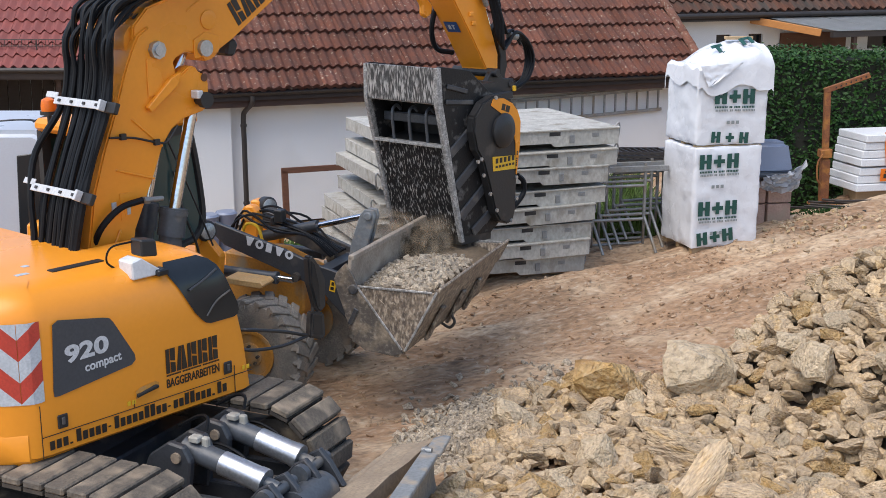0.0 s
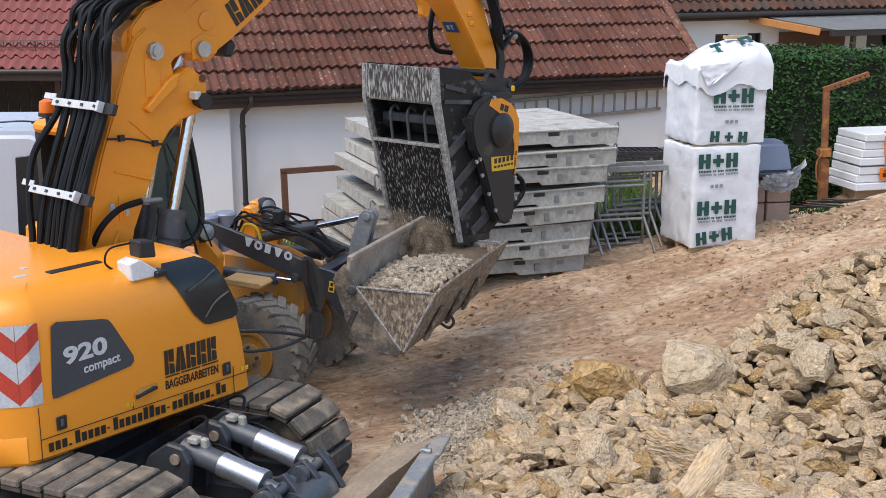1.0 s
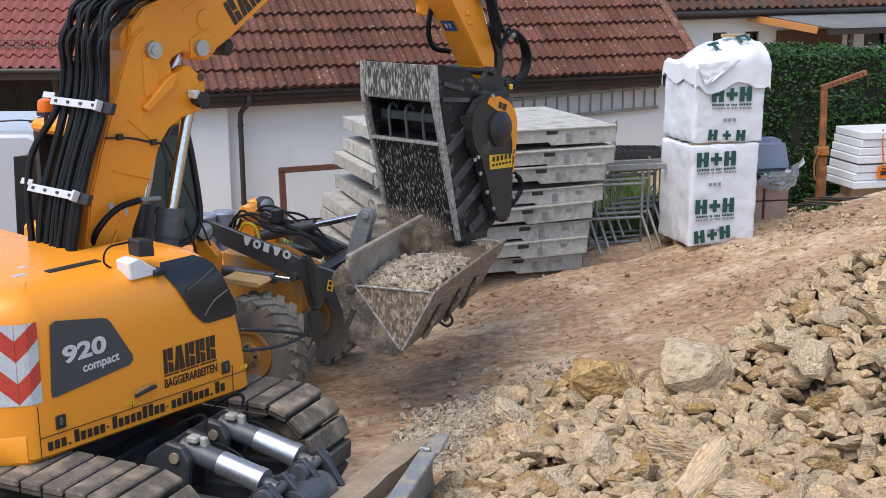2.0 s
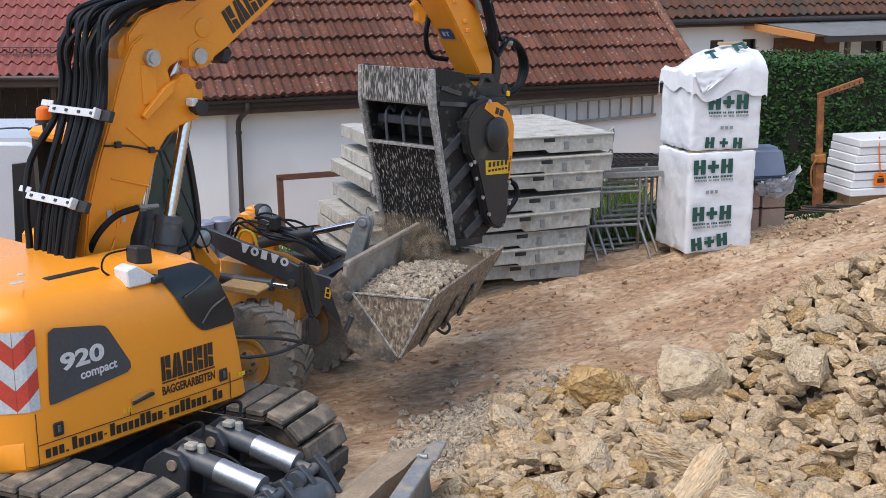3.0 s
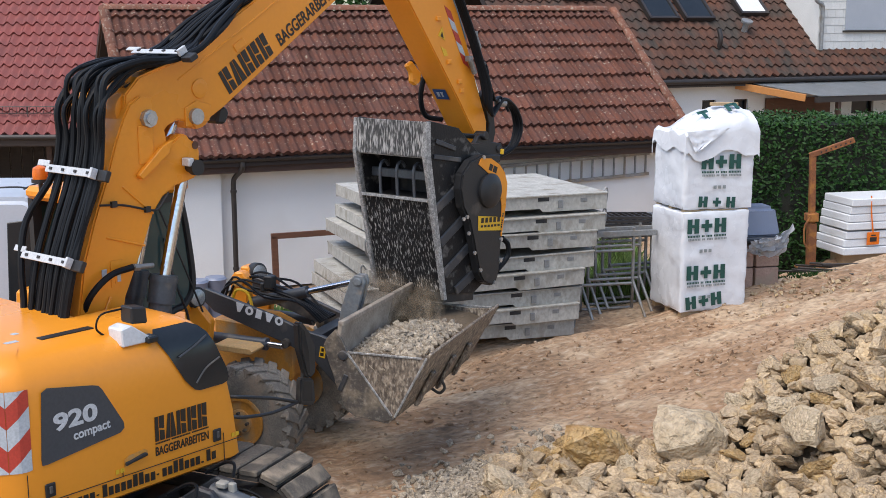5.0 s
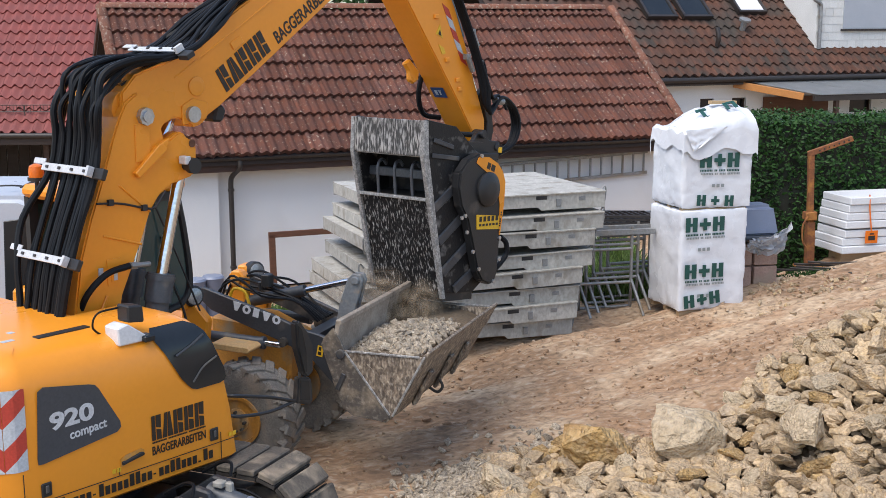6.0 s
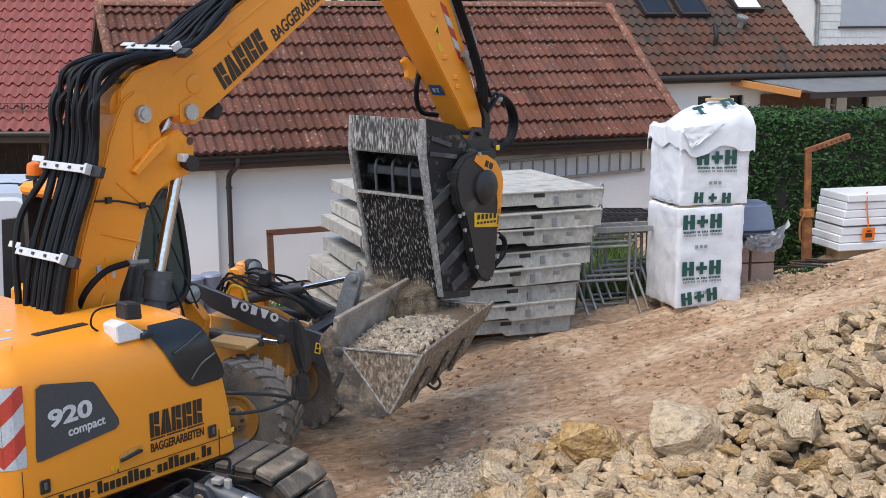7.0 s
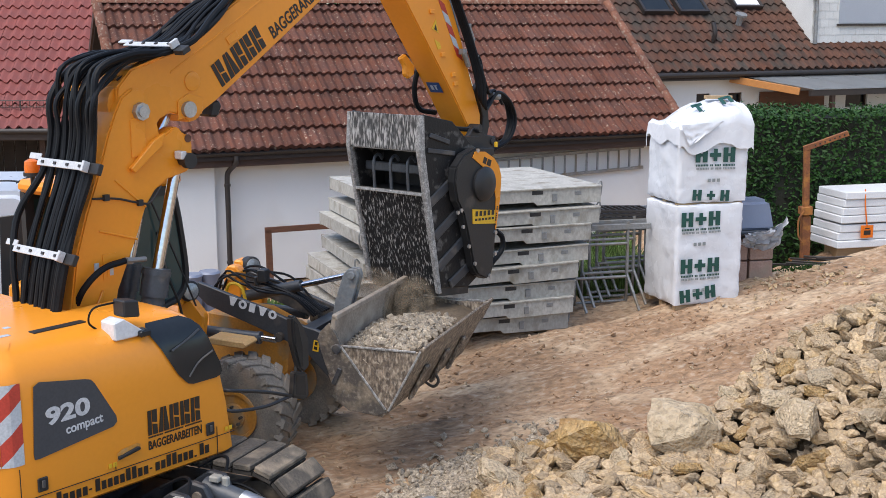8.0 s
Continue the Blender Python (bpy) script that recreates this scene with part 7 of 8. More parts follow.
def cover(p, w, d, hgt):
    """Loose film thrown over the upper block: a draped sheet with hanging corners."""
    n = 30
    bm = BM()
    g = []
    for j in range(n + 1):
        row = []
        for i in range(n + 1):
            u, v = -0.16 + (w + 0.30) * i / n, -0.20 + (d + 0.34) * j / n
            ox, oy = max(-u, u - w, 0.0), max(-v, v - d, 0.0)
            z = hgt + 0.03 + 0.32 * max(0.0, 1 - ((u - 0.86) / 0.72) ** 2) * max(0.0, 1 - ((v - 0.50) / 0.70) ** 2)
            z += 0.045 * noise.noise((u * 4.0, v * 4.0, 2.0)) + 0.025 * noise.noise((u * 11, v * 9, 7.0))
            drop = (ox + oy) * (1.5 + 0.9 * noise.noise((u * 3, v * 3, 5.0)))
            x = min(max(u, -0.025), w + 0.03) - (0.04 * ox if u < 0 else -0.04 * ox)
            y = min(max(v, -0.035), d + 0.03) - 0.06 * oy
            row.append(bm.verts.new((x + 0.01 * noise.noise((u * 9, v * 9, 1)), y + 0.012 * noise.noise((u * 8, v * 9, 11)), z - drop)))
        g.append(row)
    for j in range(n):
        for i in range(n):
            bm.faces.new((g[j][i], g[j][i + 1], g[j + 1][i + 1], g[j + 1][i]))
    n2 = 12
    rows = []
    for j in range(n2 + 1):
        f = j / n2
        a, b = Vector((-0.03, -0.055, hgt + 0.03)).lerp(Vector((0.10, -0.075, hgt - 0.24)), f), Vector((0.62, -0.05, hgt + 0.08)).lerp(Vector((0.14, -0.075, hgt - 0.24)), f)
        rows.append([bm.verts.new(a.lerp(b, i / n2) + Vector((0, -0.025 * noise.noise((i * 0.5, j * 0.4, 3.0)) - 0.012, 0))) for i in range(n2 + 1)])
    for j in range(n2):
        for i in range(n2):
            bm.faces.new((rows[j][i], rows[j][i + 1], rows[j + 1][i + 1], rows[j + 1][i]))
    c = part("loose_cover", bm, M["film"], p, "crumpled loose white film cover", smooth=True)
    bm = BM()
    m = pose(0.50, 0.16, hgt + 0.225, 30, -14, -4)
    flat(bm, m, [rect(-0.14, 0.0, 0.05, 0.16), rect(-0.19, 0.12, 0.15, 0.05), rect(-0.10, -0.06, 0.12, 0.05), rect(0.22, 0.02, 0.05, 0.15), rect(0.34, 0.02, 0.05, 0.14), rect(0.24, 0.13, 0.13, 0.04)], 0.012)
    part("print_mark", bm, M["print_green"], c)
    bm = BM()
    box(bm, (0.78, 0.42, hgt + 0.375), (0.40, 0.09, 0.045), None)
    part("batten", bm, M["palewood"], c, "pale wooden batten", bevel=0.004)


def deck_stack():
    """Galvanised decking trays, nine high, not quite true to one another."""
    r = random.Random(17)
    AZ = 20
    base = Vector((2.30, 16.08, 0.30))
    L, D = 3.15, 2.15
    first = None
    for k in range(8):
        z = (0.31, 0.55, 0.76, 1.03, 1.25, 1.53, 1.75, 2.02)[k]
        shift = (-0.39, -0.36, -0.31, -0.30, -0.13, -0.11, 0.02, 0.08)[k]
        lean = (2.6, -0.6, 1.2, -3.2, -3.0, 1.0, -0.8, 0.3)[k]
        m = pose(base.x, base.y, z, 0, 0, AZ + r.uniform(-1.5, 1.5)) @ pose(shift, r.uniform(-0.05, 0.08), 0, 0, lean * 0.35, 0)
        if first is None:
            t = thing("decking_tray", m, "galvanised steel decking tray in a leaning stack", "decking tray", "stacked decking trays")
            first = t
            bm = BM()
            box(bm, (-L / 2, D / 2, 0.178), (L, D, 0.012))
            part("sheet", bm, M["plate"], t, bevel=0.003)
            for y, s in ((0.0, 1), (D, -1)):
                bm = BM()
                prism(bm, [(-L, 0.0), (-1.0, 0.0), (-0.95, -0.045), (-0.0, -0.045), (0.0, 0.184), (-L, 0.184)], y - 0.012, y + 0.012)
                beam(bm, (-L, y - 0.015 * s, 0.175), (0, y - 0.015 * s, 0.175), 0.05, 0.02)
                rail = part("side_rail", bm, M["plate"], t, bevel=0.003)
                bm = BM()
                for x in (-0.95, -2.6):
                    box(bm, (x, y - 0.014 * s, 0.125), (0.16, 0.006, 0.05))
                part("fork_pocket", bm, M["black"], rail)
                bm = BM()
                box(bm, (-0.70, y - 0.02 * s, 0.05), (0.07, 0.02, 0.10))
                box(bm, (-0.35, y - 0.016 * s, 0.09), (0.10, 0.006, 0.05))
                part("rail_tab", bm, M["zinc"], rail, bevel=0.003)
            for x in (-L + 0.012, -0.012):
                bm = BM()
                box(bm, (x, D / 2, 0.10), (0.024, D, 0.16))
                part("end_rail", bm, M["plate"], t, bevel=0.003)
            for x in (0.0, -L):
                bm = BM()
                s = 1 if x == 0 else -1
                tube(bm, [(x, 0.10, 0.16), (x + 0.05 * s, 0.10, 0.22), (x + 0.07 * s, 0.10, 0.16), (x + 0.05 * s, 0.10, 0.02), (x, 0.10, 0.05)], 0.012, 6)
                part("end_hook", bm, M["zinc"], t, smooth=True)
            bm = BM()
            for x in np.linspace(-L + 0.3, -0.3, 7):
                box(bm, (x, D / 2, 0.10), (0.05, D - 0.05, 0.13))
            part("cross_rib", bm, M["plate"], t)
        else:
            copy_thing(first, m)
    # spacer timbers and a small box between the trays
    for x, y, z in ((0.6, 15.9, 0.505), (-0.9, 15.2, 1.02)):
        b = BM()
        box(b, (0, 0, 0.0), (0.09, 1.5, 0.05))
        o = part("spacer_timber", b, M["palewood"], None, bevel=0.004, m=pose(x, y + 0.5, z, 0, 0, 20))
        tagged(o, "pale spacer timber between decking trays", "timber", "spacer timbers")


def trestles():
    """Folding steel scaffold trestles standing nested in a row."""
    first = None
    for k in range(5):
        m = pose(2.45 + 0.13 * k, 16.75 + 0.22 * k - 0.0, 0.36 + 0.03 * k, 0, 0, 12 + 1.5 * k)
        if first is None:
            first = t = thing("scaffold_trestle", m, "galvanised steel scaffold trestle leaning in a row", "trestle", "row of trestles")
            bm = BM()
            beam(bm, (-0.45, 0, 1.16), (0.74, 0, 1.16), 0.06, 0.08)
            part("top_beam", bm, M["zinc"], t, bevel=0.005)
            for x in (-0.38, 0.40):
                bm = BM()
                cyl(bm, (x, 0, 0.40), (x, 0, 1.24), 0.024, n=10)
                part("upright", bm, M["zinc"], t, smooth=True)
            for z in (0.44, 0.92):
                bm = BM()
                cyl(bm, (-0.38, 0, z), (0.40, 0, z), 0.022, n=10)
                part("cross_bar", bm, M["zinc"], t, smooth=True)
            for x in (-0.38, 0.40):
                for s in (-1, 1):
                    bm = BM()
                    cyl(bm, (x, 0, 0.48), (x + 0.10, s * 0.26, 0.0), 0.022, n=10)
                    part("leg", bm, M["zinc"], t, smooth=True)
            bm = BM()
            cyl(bm, (-0.28, 0.24, 0.03), (0.50, 0.26, 0.03), 0.02, n=8)
            part("foot_bar", bm, M["zinc"], t, smooth=True)
        else:
            copy_thing(first, m)
    # mesh panels lying on the trestles
    for k in range(3):
        p = thing("grid_panel", pose(2.55, 17.0, 1.60 + 0.055 * k, 0, 1.0 * k, 12), "dark steel grid panel lying on trestles", "grid panel", "grid panels")
        bm = BM()
        for y in (0.0, 0.45):
            beam(bm, (-0.5, y, 0), (0.7, y, 0), 0.03, 0.035)
        part("rail", bm, M["gutter"], p)
        bm = BM()
        for i in range(13):
            beam(bm, (-0.5 + i * 0.1, 0, 0), (-0.5 + i * 0.1, 0.45, 0), 0.02, 0.025)
        part("rung", bm, M["gutter"], p)


def site_bits():
    # rusty hoist post
    h = thing("hoist_post", pose(6.04, 18.95, ground_z(6.04, 18.95) + 0.02), "rusty orange steel post with slanting arm", "hoist post")
    bm = BM()
    beam(bm, (0, 0, 0), (-0.02, 0, 0.75), 0.14, 0.13)
    beam(bm, (-0.02, 0, 0.70), (-0.06, 0, 1.84), 0.10, 0.09)
    part("post", bm, M["rust"], h, bevel=0.008)
    bm = BM()
    beam(bm, (-0.11, 0, 1.82), (0.54, -0.12, 2.08), 0.09, 0.085)
    part("arm", bm, M["rust"], h, bevel=0.008)
    bm = BM()
    for i in range(7):
        cyl(bm, (0.05 + i * 0.07, -0.080 - i * 0.013, 1.885 + i * 0.028), (0.05 + i * 0.07, -0.055 - i * 0.013, 1.885 + i * 0.028), 0.013, n=8)
    part("peg_hole", bm, M["black"], h)
    bm = BM()
    prism(bm, [(-0.12, 0.78), (0.06, 0.78), (0.06, 0.92), (-0.12, 0.90)], -0.10, 0.10)
    box(bm, (0, 0, 0.02), (0.42, 0.36, 0.04))
    part("collar", bm, M["rust"], h, bevel=0.01)
    bm = BM()
    tube(bm, [(-0.08, -0.1, 0.85), (-0.16, -0.1, 0.7), (-0.15, -0.1, 0.45), (-0.09, -0.1, 0.35)], 0.015, 6)
    part("crank", bm, M["rust"], h, smooth=True)
    r = random.Random(4)
    for k in range(6):
        x, y = 5.9 + r.uniform(-0.2, 0.6), 17.9 + 0.12 * k
        o = BM()
        beam(o, (-0.45, 0, 0), (0.45, 0, 0), 0.05, 0.03)
        b = part("steel_bar", o, M["gutter"], None, m=pose(x, y, ground_z(x, y) + 0.05, 0, 0, r.uniform(-30, 15)), bevel=0.004)
        tagged(b, "dark weathered steel bar lying on the ground", "steel bar", "loose steel bars")
    # insulation boards
    first = None
    for k in range(7):
        z = 0.84 + k * 0.126
        m = pose(6.46 + r.uniform(-0.03, 0.03) + (0.05 if k > 3 else 0), 18.62 + r.uniform(-0.02, 0.02), z + (0.02 if k > 2 else 0), 0, 0, 14)
        o = BM()
        box(o, (0.80, 0.40, 0.059), (1.60, 0.80, 0.118))
        b = part("insulation_board", o, M["foam"], None, m=m, bevel=0.012)
        tagged(b, "white insulation board in a strapped stack", "insulation board", "stacked insulation boards")
    o = BM()
    box(o, (0, 0, 0), (0.22, 0.012, 0.20))
    t = part("orange_tag", o, M["orange"], None, m=pose(6.92, 18.70, 1.10, 0, 0, 14), bevel=0.004)
    tagged(t, "orange paper tag on insulation stack", "tag")
    bm = BM()
    flat(bm, rig(-0.008)(-0.06, -0.05), [rect(0, 0, 0.12, 0.07), rect(0.02, 0.09, 0.08, 0.02)], 0.002)
    part("tag_print", bm, M["ink"], t)
    o = BM()
    tube(o, [(6.90, 18.82, 1.745), (6.86, 18.70, 1.71), (6.87, 18.69, 1.5), (6.91, 18.685, 1.2)], 0.012, 6)
    tagged(part("strap", o, M["orange"]), "orange strap hanging over insulation boards", "strap")
    o = BM()
    box(o, (7.15, 19.12, 0.72), (1.3, 0.6, 0.24), None)
    tagged(part("base_timber", o, M["palewood"], bevel=0.01), "timber base under insulation boards", "timber")
    # tub and sack behind the pallets
    tb = thing("plastic_tub", pose(4.72, 17.6, 1.34, 0, 0, 10), "blue-grey plastic tub on stacked pallet", "tub")
    bm = BM()
    for (w0, z0), (w1, z1) in (((0.34, 0.0), (0.26, 0.46)),):
        a = [bm.verts.new((x * w0, y * w0 * 0.8, z0)) for x, y in ((-1, -1), (1, -1), (1, 1), (-1, 1))]
        b = [bm.verts.new((x * w1, y * w1 * 0.8, z1)) for x, y in ((-1, -1), (1, -1), (1, 1), (-1, 1))]
        quads(bm, a, b), bm.faces.new(a), bm.faces.new(b[::-1])
    part("body", bm, M["tub"], tb, bevel=0.06, segments=3, smooth=True)
    bm = BM()
    box(bm, (0.0, 0, 0.0), (0.80, 0.62, 0.05))
    part("rim", bm, M["greymid"], tb, bevel=0.015)
    bs = thing("brick_pallet", pose(4.70, 17.65, ground_z(4.70, 17.65), 0, 0, 10), "small stack of reddish blocks under tub", "blocks")
    for i in range(2):
        for j in range(2):
            bm = BM()
            box(bm, (-0.2 + i * 0.4, 0, 0.17 + j * 0.34), (0.36, 0.42, 0.32))
            part("block", bm, M["pinkblock"], bs, bevel=0.01)
    bm = BM()
    n = 14
    g = [[bm.verts.new((-0.25 + 0.60 * i / n, -0.36 + 0.12 * noise.noise((i * 0.4, j * 0.5, 2)) + 0.02 * j, 0.02 - 0.46 * j / n * (0.5 + 0.5 * i / n) + 0.05 * noise.noise((i * 0.7, j * 0.6, 8)) + (0.22 * (i / n) ** 3))) for i in range(n + 1)] for j in range(n + 1)]
    for j in range(n):
        for i in range(n):
            bm.faces.new((g[j][i], g[j][i + 1], g[j + 1][i + 1], g[j + 1][i]))
    bmesh.ops.solidify(bm, geom=bm.faces[:], thickness=0.006)
    bag = part("plastic_sheet", bm, M["film"], None, m=pose(4.80, 17.45, 1.36, 0, 0, 8), smooth=True)
    tagged(bag, "crumpled white plastic sheet hanging from tub", "plastic sheet")
    # leaning timber frame at the wall
    f = thing("timber_frame", pose(-3.22, 24.55, -1.22, -4, 0, 22.2), "reddish brown empty timber frame leaning on wall", "timber frame")
    for a, b in (((0, 0), (0, 1.36)), ((1.75, 0), (1.75, 1.36))):
        bm = BM()
        beam(bm, (a[0], 0, a[1]), (b[0], 0, b[1]), 0.07, 0.13)
        part("jamb", bm, M["wood"], f, bevel=0.006)
    for z in (0.06, 1.36):
        bm = BM()
        beam(bm, (-0.065, 0, z), (1.815, 0, z), 0.07, 0.12)
        part("rail", bm, M["wood"], f, bevel=0.006)
    # ladder under the eave
    l = thing("ladder", pose(-6.52, 24.02, -1.25, 0, 0, 22.2), "pale aluminium ladder hung flat under the eave", "ladder")
    for z in (2.46, 1.96):
        bm = BM()
        beam(bm, (6.8, 0.50, z - 0.09), (12.95, 0.50, z + 0.125), 0.035, 0.075)
        part("stile", bm, M["zinc"], l, bevel=0.004)
    for k in range(21):
        bm = BM()
        x = 6.95 + 0.295 * k
        dz = 0.035 * (x - 9.4)
        beam(bm, (x, 0.50, 1.96 + dz), (x, 0.50, 2.46 + dz), 0.045, 0.04)
        part("rung", bm, M["zinc"], l, bevel=0.004)
    # blue-grey bins by the wall
    for x, y in ((-4.55, 23.0), (-4.25, 23.3)):
        b = BM()
        lathe(b, [(0.18, 0), (0.21, 0.75), (0.225, 0.78), (0.19, 0.82)], (0, 0, 0), (0, 0, 1), 20)
        o = part("bin", b, M["tub"], None, m=pose(x, y, ground_z(x, y)), smooth=True)
        tagged(o, "blue-grey plastic bin by white wall", "bin", "bins")


def van():
    """White truck cab parked behind the excavator."""
    v = thing("truck", pose(-4.35, 13.6, 0, 0, 0, 8) @ Matrix.Diagonal((1, 1, 0.945, 1)), "white truck cab with dark side window", "truck")
    # white body; its blue-grey colour carries the shadow
    bm = BM()
    prism(bm, [(-2.6, 0.45), (0.30, 0.45), (0.34, 1.3), (0.22, 2.05), (0.02, 2.52), (-0.25, 2.66), (-2.6, 2.70)], -0.05, 1.9)
    part("body", bm, M["vanshade"], v, "white cab body with bluish shadow tone painted in", bevel=0.08, segments=3, smooth=True)
    bm = BM()
    prism(bm, [(-0.49, 1.00), (0.27, 1.00), (0.29, 1.3), (0.18, 2.0), (0.0, 2.42), (-0.44, 2.37)], -0.065, -0.045)
    part("side_window", bm, M["glass"], v, bevel=0.03)
    bm = BM()
    prism(bm, [(0.245, 2.04), (0.055, 2.50), (0.045, 2.49), (0.235, 2.03)], 0.1, 1.75)
    part("windscreen", bm, M["glass"], v)
    bm = BM()
    tube(bm, [(-0.9, 0.3, 2.72), (-0.4, 0.35, 2.74), (-0.1, 0.5, 2.66)], 0.012, 6)
    tube(bm, [(-0.3, 0.3, 2.72), (-0.1, 0.2, 2.80), (-0.05, 0.1, 2.66)], 0.012, 6)
    part("wiper", bm, M["black"], v)
    for x in (-0.3, -2.2):
        bm = BM()
        lathe(bm, [(0.25, -0.12), (0.44, -0.12), (0.46, -0.06), (0.46, 0.06), (0.44, 0.12), (0.25, 0.12)], (x, 0.10, 0.46), (0, 1, 0), 24)
        part("wheel", bm, M["tyre"], v, smooth=True)
        bm = BM()
        lathe(bm, [(0.25, -0.12), (0.44, -0.12), (0.46, -0.06), (0.46, 0.06), (0.44, 0.12), (0.25, 0.12)], (x, 1.75, 0.46), (0, 1, 0), 24)
        part("wheel", bm, M["tyre"], v, smooth=True)


def leaves(name, material, spots, size, r):
    """Many small folded leaves as one mesh."""
    vv, ff = [], []
    for p, n in spots:
        a = Vector((r.gauss(0, 1), r.gauss(0, 1), r.gauss(0, 0.6))).normalized()
        b = (n + Vector((r.gauss(0, 0.5), r.gauss(0, 0.5), r.gauss(0, 0.5)))).normalized().cross(a).normalized()
        s = size * r.uniform(0.6, 1.3)
        k = len(vv)
        vv += [p - a * s, p + b * s * 0.5, p + a * s, p - b * s * 0.5]
        ff.append((k, k + 1, k + 2, k + 3))
    me = bpy.data.meshes.new(name)
    me.from_pydata([v[:] for v in vv], [], ff)
    return me


def hedge():
    r = random.Random(41)
    h = thing("hedge", pose(4.75, 19.5, -0.55, 0, 0, 7), "dense clipped dark green hedge", "hedge")
    L, D, H = 8.0, 1.3, 3.40

    def skin(u, v):
        return 0.10 * noise.noise((u * 1.3, v * 1.3, 3)) + 0.05 * noise.noise((u * 4, v * 4, 8))
    # plain box behind the leaves, coloured as the shade between them
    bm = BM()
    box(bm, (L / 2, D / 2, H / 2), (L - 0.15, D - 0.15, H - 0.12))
    part("twig_core", bm, M["leafshade"], h)
    spots = []
    for _ in range(21000):
        u, v = r.uniform(0, L), r.uniform(0, H)
        spots.append((Vector((u, skin(u, v) + r.uniform(-0.03, 0.07), v)), Vector((0, -1, 0.3))))
    for _ in range(7000):
        u, v = r.uniform(0, L), r.uniform(0, D)
        spots.append((Vector((u, v, H + skin(u, v + 9) + r.uniform(-0.05, 0.05) + (0.12 * r.random() if r.random() < 0.06 else 0))), Vector((0, -0.3, 1))))
    for _ in range(4500):
        u, v = r.uniform(0, D), r.uniform(0, H)
        spots.append((Vector((skin(u, v + 5) + r.uniform(-0.03, 0.06), u, v)), Vector((-1, 0, 0.3))))
    linked("foliage", leaves("foliage", M["leaf"], spots, 0.042, r), M["leaf"], h, "small dark green leaves")
    # weeds and grass
    for name, n, area, hgt, label in (("grass", 20000, ((1.4, 4.5), (18.5, 28.0)), 0.34, "tufts of green grass behind trestles"), ("tall_grass", 5000, ((2.3, 4.2), (17.5, 18.8)), 0.42, "tall grass tufts close behind trestles"), ("weeds", 1500, ((-3.2, -0.6), (21.2, 23.4)), 0.34, "green weeds along the white wall"),
                                      ("verge_weeds", 3600, ((4.3, 6.0), (17.7, 19.4)), 0.085, "low weeds at the foot of hedge")):
        vv, ff = [], []
        for _ in range(n):
            x, y = r.uniform(*area[0]), r.uniform(*area[1])
            if noise.noise((x * 1.6, y * 1.6, 4)) < (-0.25 if name == "grass" else -0.05):
                continue
            z = ground_z(x, y)
            a = r.uniform(0, 6.28)
            hh = hgt * r.uniform(0.4, 1.3)
            w = 0.012 + 0.02 * (name == "weeds")
            dx, dy = math.cos(a) * w, math.sin(a) * w
            bx, by = r.gauss(0, 0.3) * hh, r.gauss(0, 0.3) * hh
            k = len(vv)
            vv += [(x - dx, y - dy, z - 0.02), (x + dx, y + dy, z - 0.02), (x + bx * 0.4 + dx, y + by * 0.4 + dy, z + hh * 0.6), (x + bx, y + by, z + hh), (x + bx * 0.4 - dx, y + by * 0.4 - dy, z + hh * 0.6)]
            ff.append((k, k + 1, k + 2, k + 3, k + 4))
        me = bpy.data.meshes.new(name)
        me.from_pydata(vv, [], ff)
        tagged(linked(name, me, M["leaf" if name == "verge_weeds" else "grass"]), label, "grass", kind="stuff")


def far_tree():
    r = random.Random(51)
    t = thing("tree", pose(-2.6, 46.0, -1.0), "broad green tree behind the roofs", "tree")
    bm = BM()
    cyl(bm, (0, 0, 0), (0.1, 0, 4.2), 0.28, 0.18, 10)
    for k in range(6):
        a = k * 1.05
        cyl(bm, (0.08, 0, 3.2 + 0.2 * k), (1.7 * math.cos(a), 1.7 * math.sin(a), 5.2 + 0.25 * k), 0.10, 0.03, 7)
    part("trunk", bm, M["darkwood"], t, smooth=True)
    spots = []
    for _ in range(26):
        c = Vector((r.gauss(0, 1.3), r.gauss(0, 1.3), r.uniform(4.6, 7.6)))
        for _ in range(110):
            v = Vector((r.gauss(0, 1), r.gauss(0, 1), r.gauss(0, 1))).normalized()
            spots.append((c + v * r.uniform(0.5, 0.75), v))
    linked("crown", leaves("crown", M["leaf"], spots, 0.13, r), M["leaf"], t, "loose green leaf crown")


pallets()
deck_stack()
trestles()
site_bits()
van()
hedge()
far_tree()
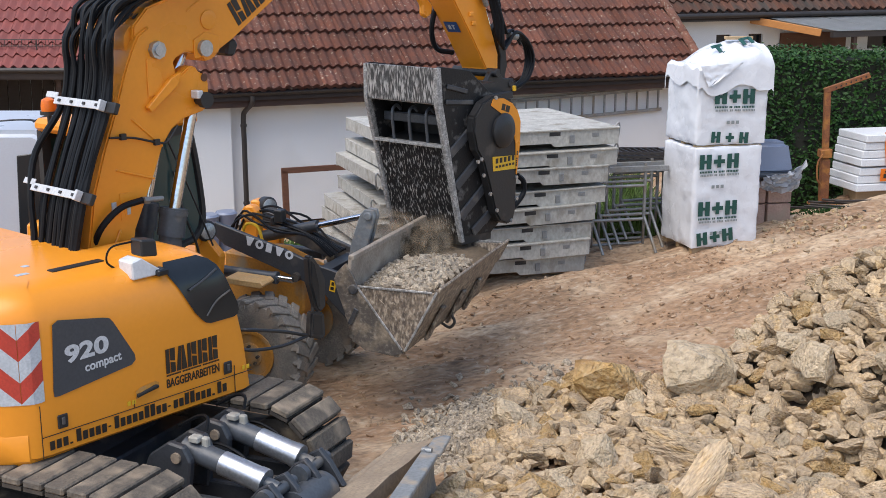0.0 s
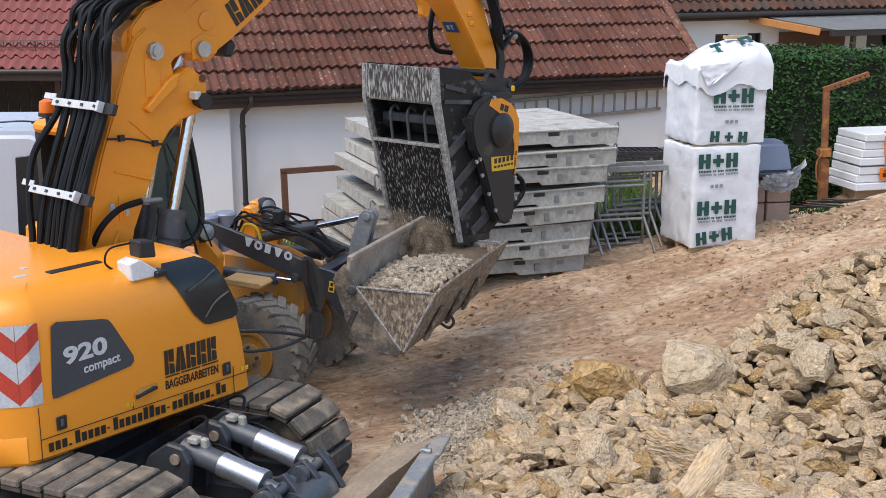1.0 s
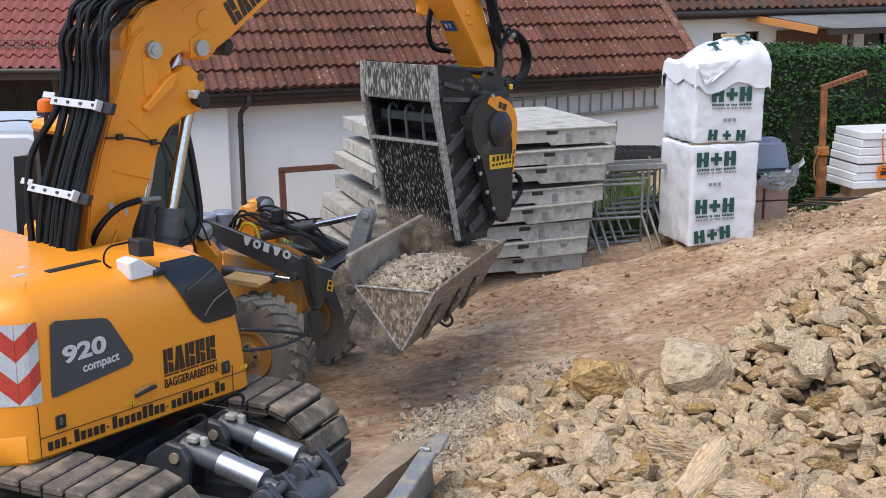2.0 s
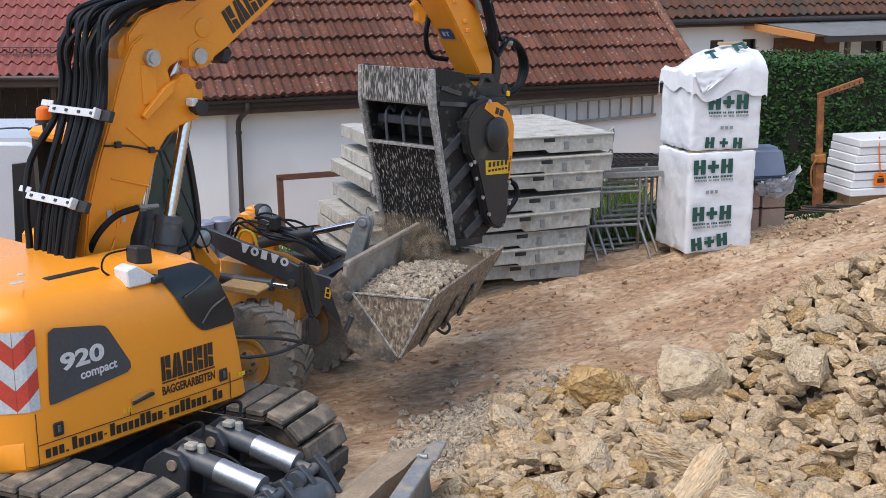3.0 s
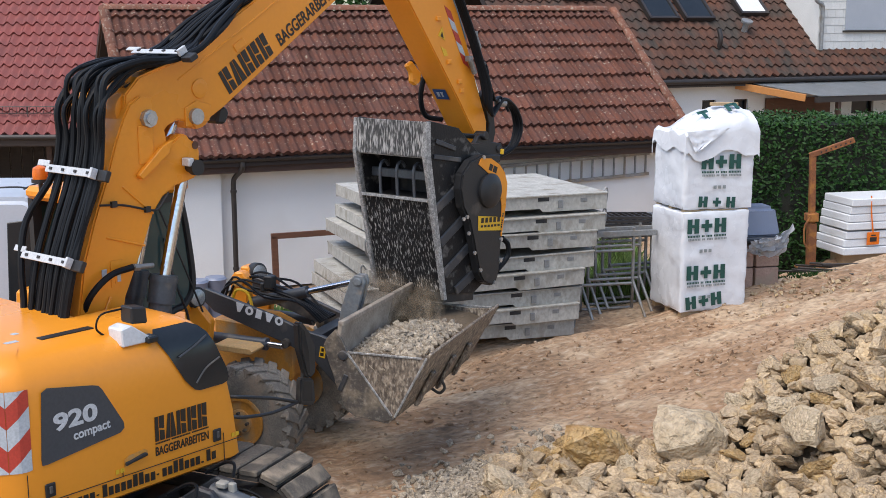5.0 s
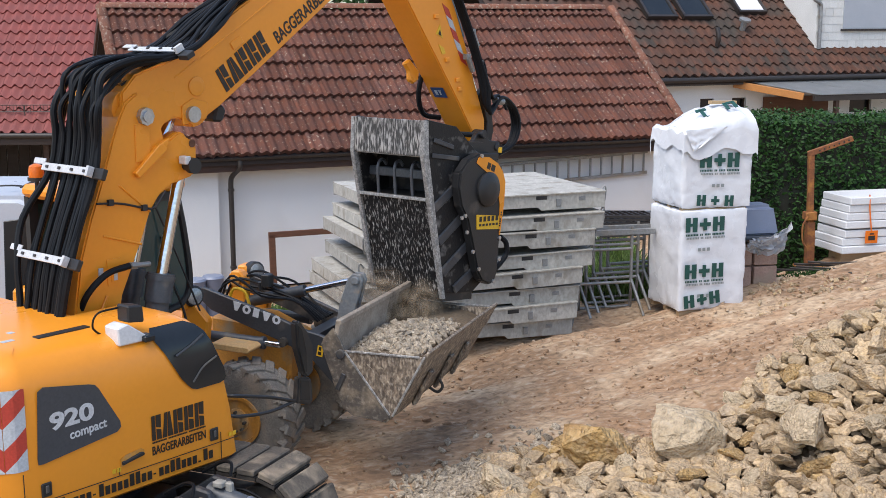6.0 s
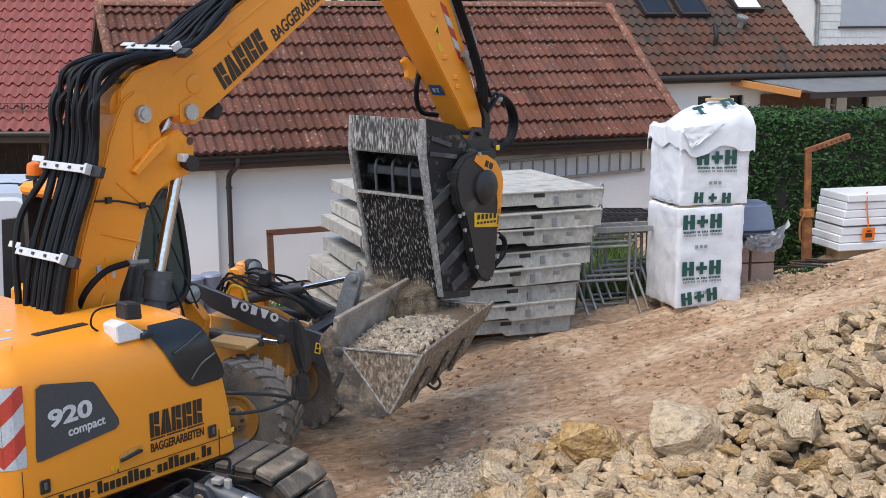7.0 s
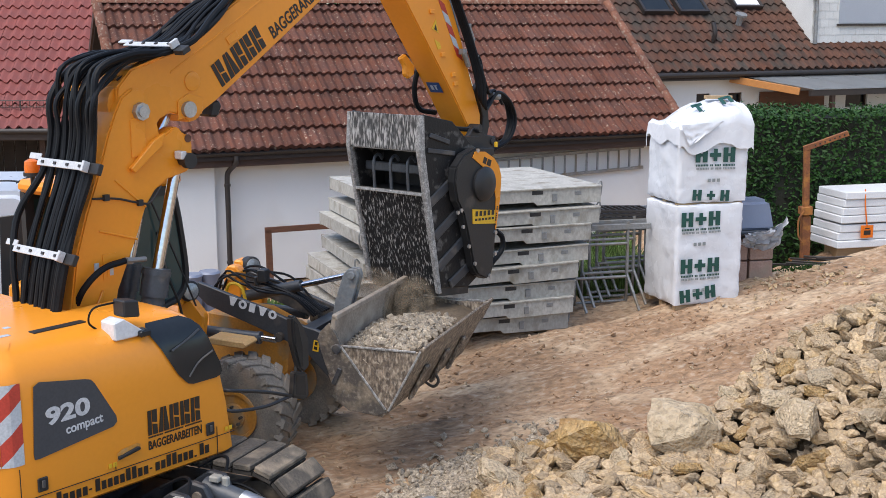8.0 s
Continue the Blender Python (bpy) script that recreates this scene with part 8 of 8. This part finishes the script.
# ---------- dust and falling chips ----------
def dust_material():
    m = bpy.data.materials.new("brown_stone_dust")
    m.use_nodes = True
    n, l = m.node_tree.nodes, m.node_tree.links
    n.remove(n["Principled BSDF"])
    clear, haze, lit, thru = n.new("ShaderNodeBsdfTransparent"), n.new("ShaderNodeMixShader"), n.new("ShaderNodeBsdfDiffuse"), n.new("ShaderNodeBsdfTranslucent")
    for b in (lit, thru):
        b.inputs["Color"].default_value = (0.58, 0.47, 0.34, 1)
    l.new(lit.outputs[0], haze.inputs[1])
    l.new(thru.outputs[0], haze.inputs[2])
    veil = n.new("ShaderNodeMixShader")
    l.new(clear.outputs[0], veil.inputs[1])
    l.new(haze.outputs[0], veil.inputs[2])
    l.new(veil.outputs[0], n["Material Output"].inputs["Surface"])
    tc = n.new("ShaderNodeTexCoord")
    g = n.new("ShaderNodeTexGradient")
    g.gradient_type = "SPHERICAL"
    l.new(tc.outputs["Object"], g.inputs[0])
    t = n.new("ShaderNodeTexNoise")
    t.inputs["Scale"].default_value, t.inputs["Detail"].default_value = 2.2, 4.0
    oi = n.new("ShaderNodeObjectInfo")
    add = n.new("ShaderNodeVectorMath")
    add.operation = "MULTIPLY_ADD"
    l.new(oi.outputs["Random"], add.inputs[0])
    add.inputs[1].default_value = (9, 14, 5)
    l.new(tc.outputs["Object"], add.inputs[2])
    l.new(add.outputs[0], t.inputs["Vector"])
    k = n.new("ShaderNodeMath")
    k.operation = "MULTIPLY"
    l.new(g.outputs["Fac"], k.inputs[0])
    l.new(t.outputs["Fac"], k.inputs[1])
    k2 = n.new("ShaderNodeMath")
    k2.operation, k2.use_clamp = "MULTIPLY", True
    l.new(k.outputs[0], k2.inputs[0])
    k2.inputs[1].default_value = 0.62
    l.new(k2.outputs[0], veil.inputs[0])
    return m


M["dustpuff"] = dust_material()
PUFFS, CHIPS = [], []


def dust():
    """Thin puffs of dust between crusher and bucket: shallow bowed discs, each drifting as one piece."""
    r = random.Random(61)
    bm = BM()
    n = 20
    c = bm.verts.new((0, 0, 0.12))
    rings = []
    for q in (0.5, 1.0):
        rings.append([bm.verts.new((q * math.cos(2 * math.pi * i / n), q * math.sin(2 * math.pi * i / n), 0.12 * (1 - q * q))) for i in range(n)])
    for i in range(n):
        bm.faces.new((c, rings[0][i], rings[0][(i + 1) % n]))
    quads(bm, *rings)
    me = bpy.data.meshes.new("dust_puff")
    bm.to_mesh(me)
    bm.free()
    me.shade_smooth()
    me.materials.append(M["dustpuff"])
    spots = []
    for k in range(26):
        f = r.random()
        spots.append((-0.22 + r.gauss(0, 0.13 + 0.05 * f), r.uniform(12.35, 12.85), 1.62 - 0.50 * f, r.uniform(0.13, 0.22), r.uniform(0.20, 0.34)))
    for k in range(6):
        spots.append((-0.75 + r.gauss(0, 0.2), r.uniform(12.6, 12.9), 1.60 + r.uniform(-0.1, 0.12), r.uniform(0.25, 0.36), r.uniform(0.14, 0.22)))
    for x, y, z, sx_, sz_ in spots:
        o = tagged(new("dust_puff", me), "thin brown stone dust drifting under the crusher", "dust", "dust under the crusher")
        o.scale = (sx_, sz_, 0.3)
        PUFFS.append((o, Vector((x, y, z)), r.uniform(0, 6.28)))
    forms = [rock_mesh("chip", 800 + k, 0.7, sub=0, size=0.07) for k in range(5)]
    for f in forms:
        f.materials.append(M["gravel"])
    for k in range(18):
        o = tagged(new("falling_chip", forms[k % 5]), "small grey stone chip dropping from the crusher", "stone chip", "falling stone chips")
        CHIPS.append((o, r.uniform(-0.25, 0.12), r.uniform(13.25, 13.4), 0.1 + k * 0.43 + r.uniform(0, 0.1)))


dust()


# ---------- what moves ----------
def motions():
    # the crusher bucket tips up slightly on its pin, then settles
    crush = [c for c in excavator_thing.children if c.name.startswith("crusher_bucket")][0]
    tips = [(0.0, 0.0, 0.0), (0.5, 0.2, 0.002), (1.0, 0.2, 0.0), (1.5, 0.3, 0.0), (2.2, 0.7, 0.005), (3.0, 1.9, 0.018), (3.5, 3.2, 0.029), (4.0, 3.85, 0.040), (4.5, 4.2, 0.043), (5.2, 4.15, 0.042),
            (6.0, 4.0, 0.040), (6.5, 3.85, 0.042), (7.0, 3.6, 0.038), (7.5, 3.55, 0.041), (8.0, 3.75, 0.045)]
    walk(crush, [(t, pose(PIVOT[0], PIVOT[1], PIVOT[2] + dz, 0, a, 0)) for t, a, dz in tips])
    for o, p, ph in PUFFS:
        walk(o, [(t, pose(p.x + 0.05 * math.sin(0.9 * t + ph), p.y, p.z + 0.05 * math.sin(0.7 * t + 2 * ph), 78, 0, 6 * math.sin(0.5 * t + ph))) for t in (0, 1, 2, 3, 4, 5, 6, 7, 8)])
    for k, (o, x, y, t0) in enumerate(CHIPS):
        top, end = 1.66, 1.24
        fall = math.sqrt(2 * (top - end) / 9.81)
        rows = [(0.0, pose(x, y, top))]
        for i in range(0, 6):
            f = i / 5
            rows.append((t0 + fall * f, pose(x - 0.10 * f, y - 0.6 * f, top - (top - end) * f * f, 40 * f, 60 * f, 0)))
        rows.append((max(8.0, t0 + fall + 0.1), pose(x - 0.10, y - 0.6, end, 40, 60, 0)))
        walk(o, rows)


motions()
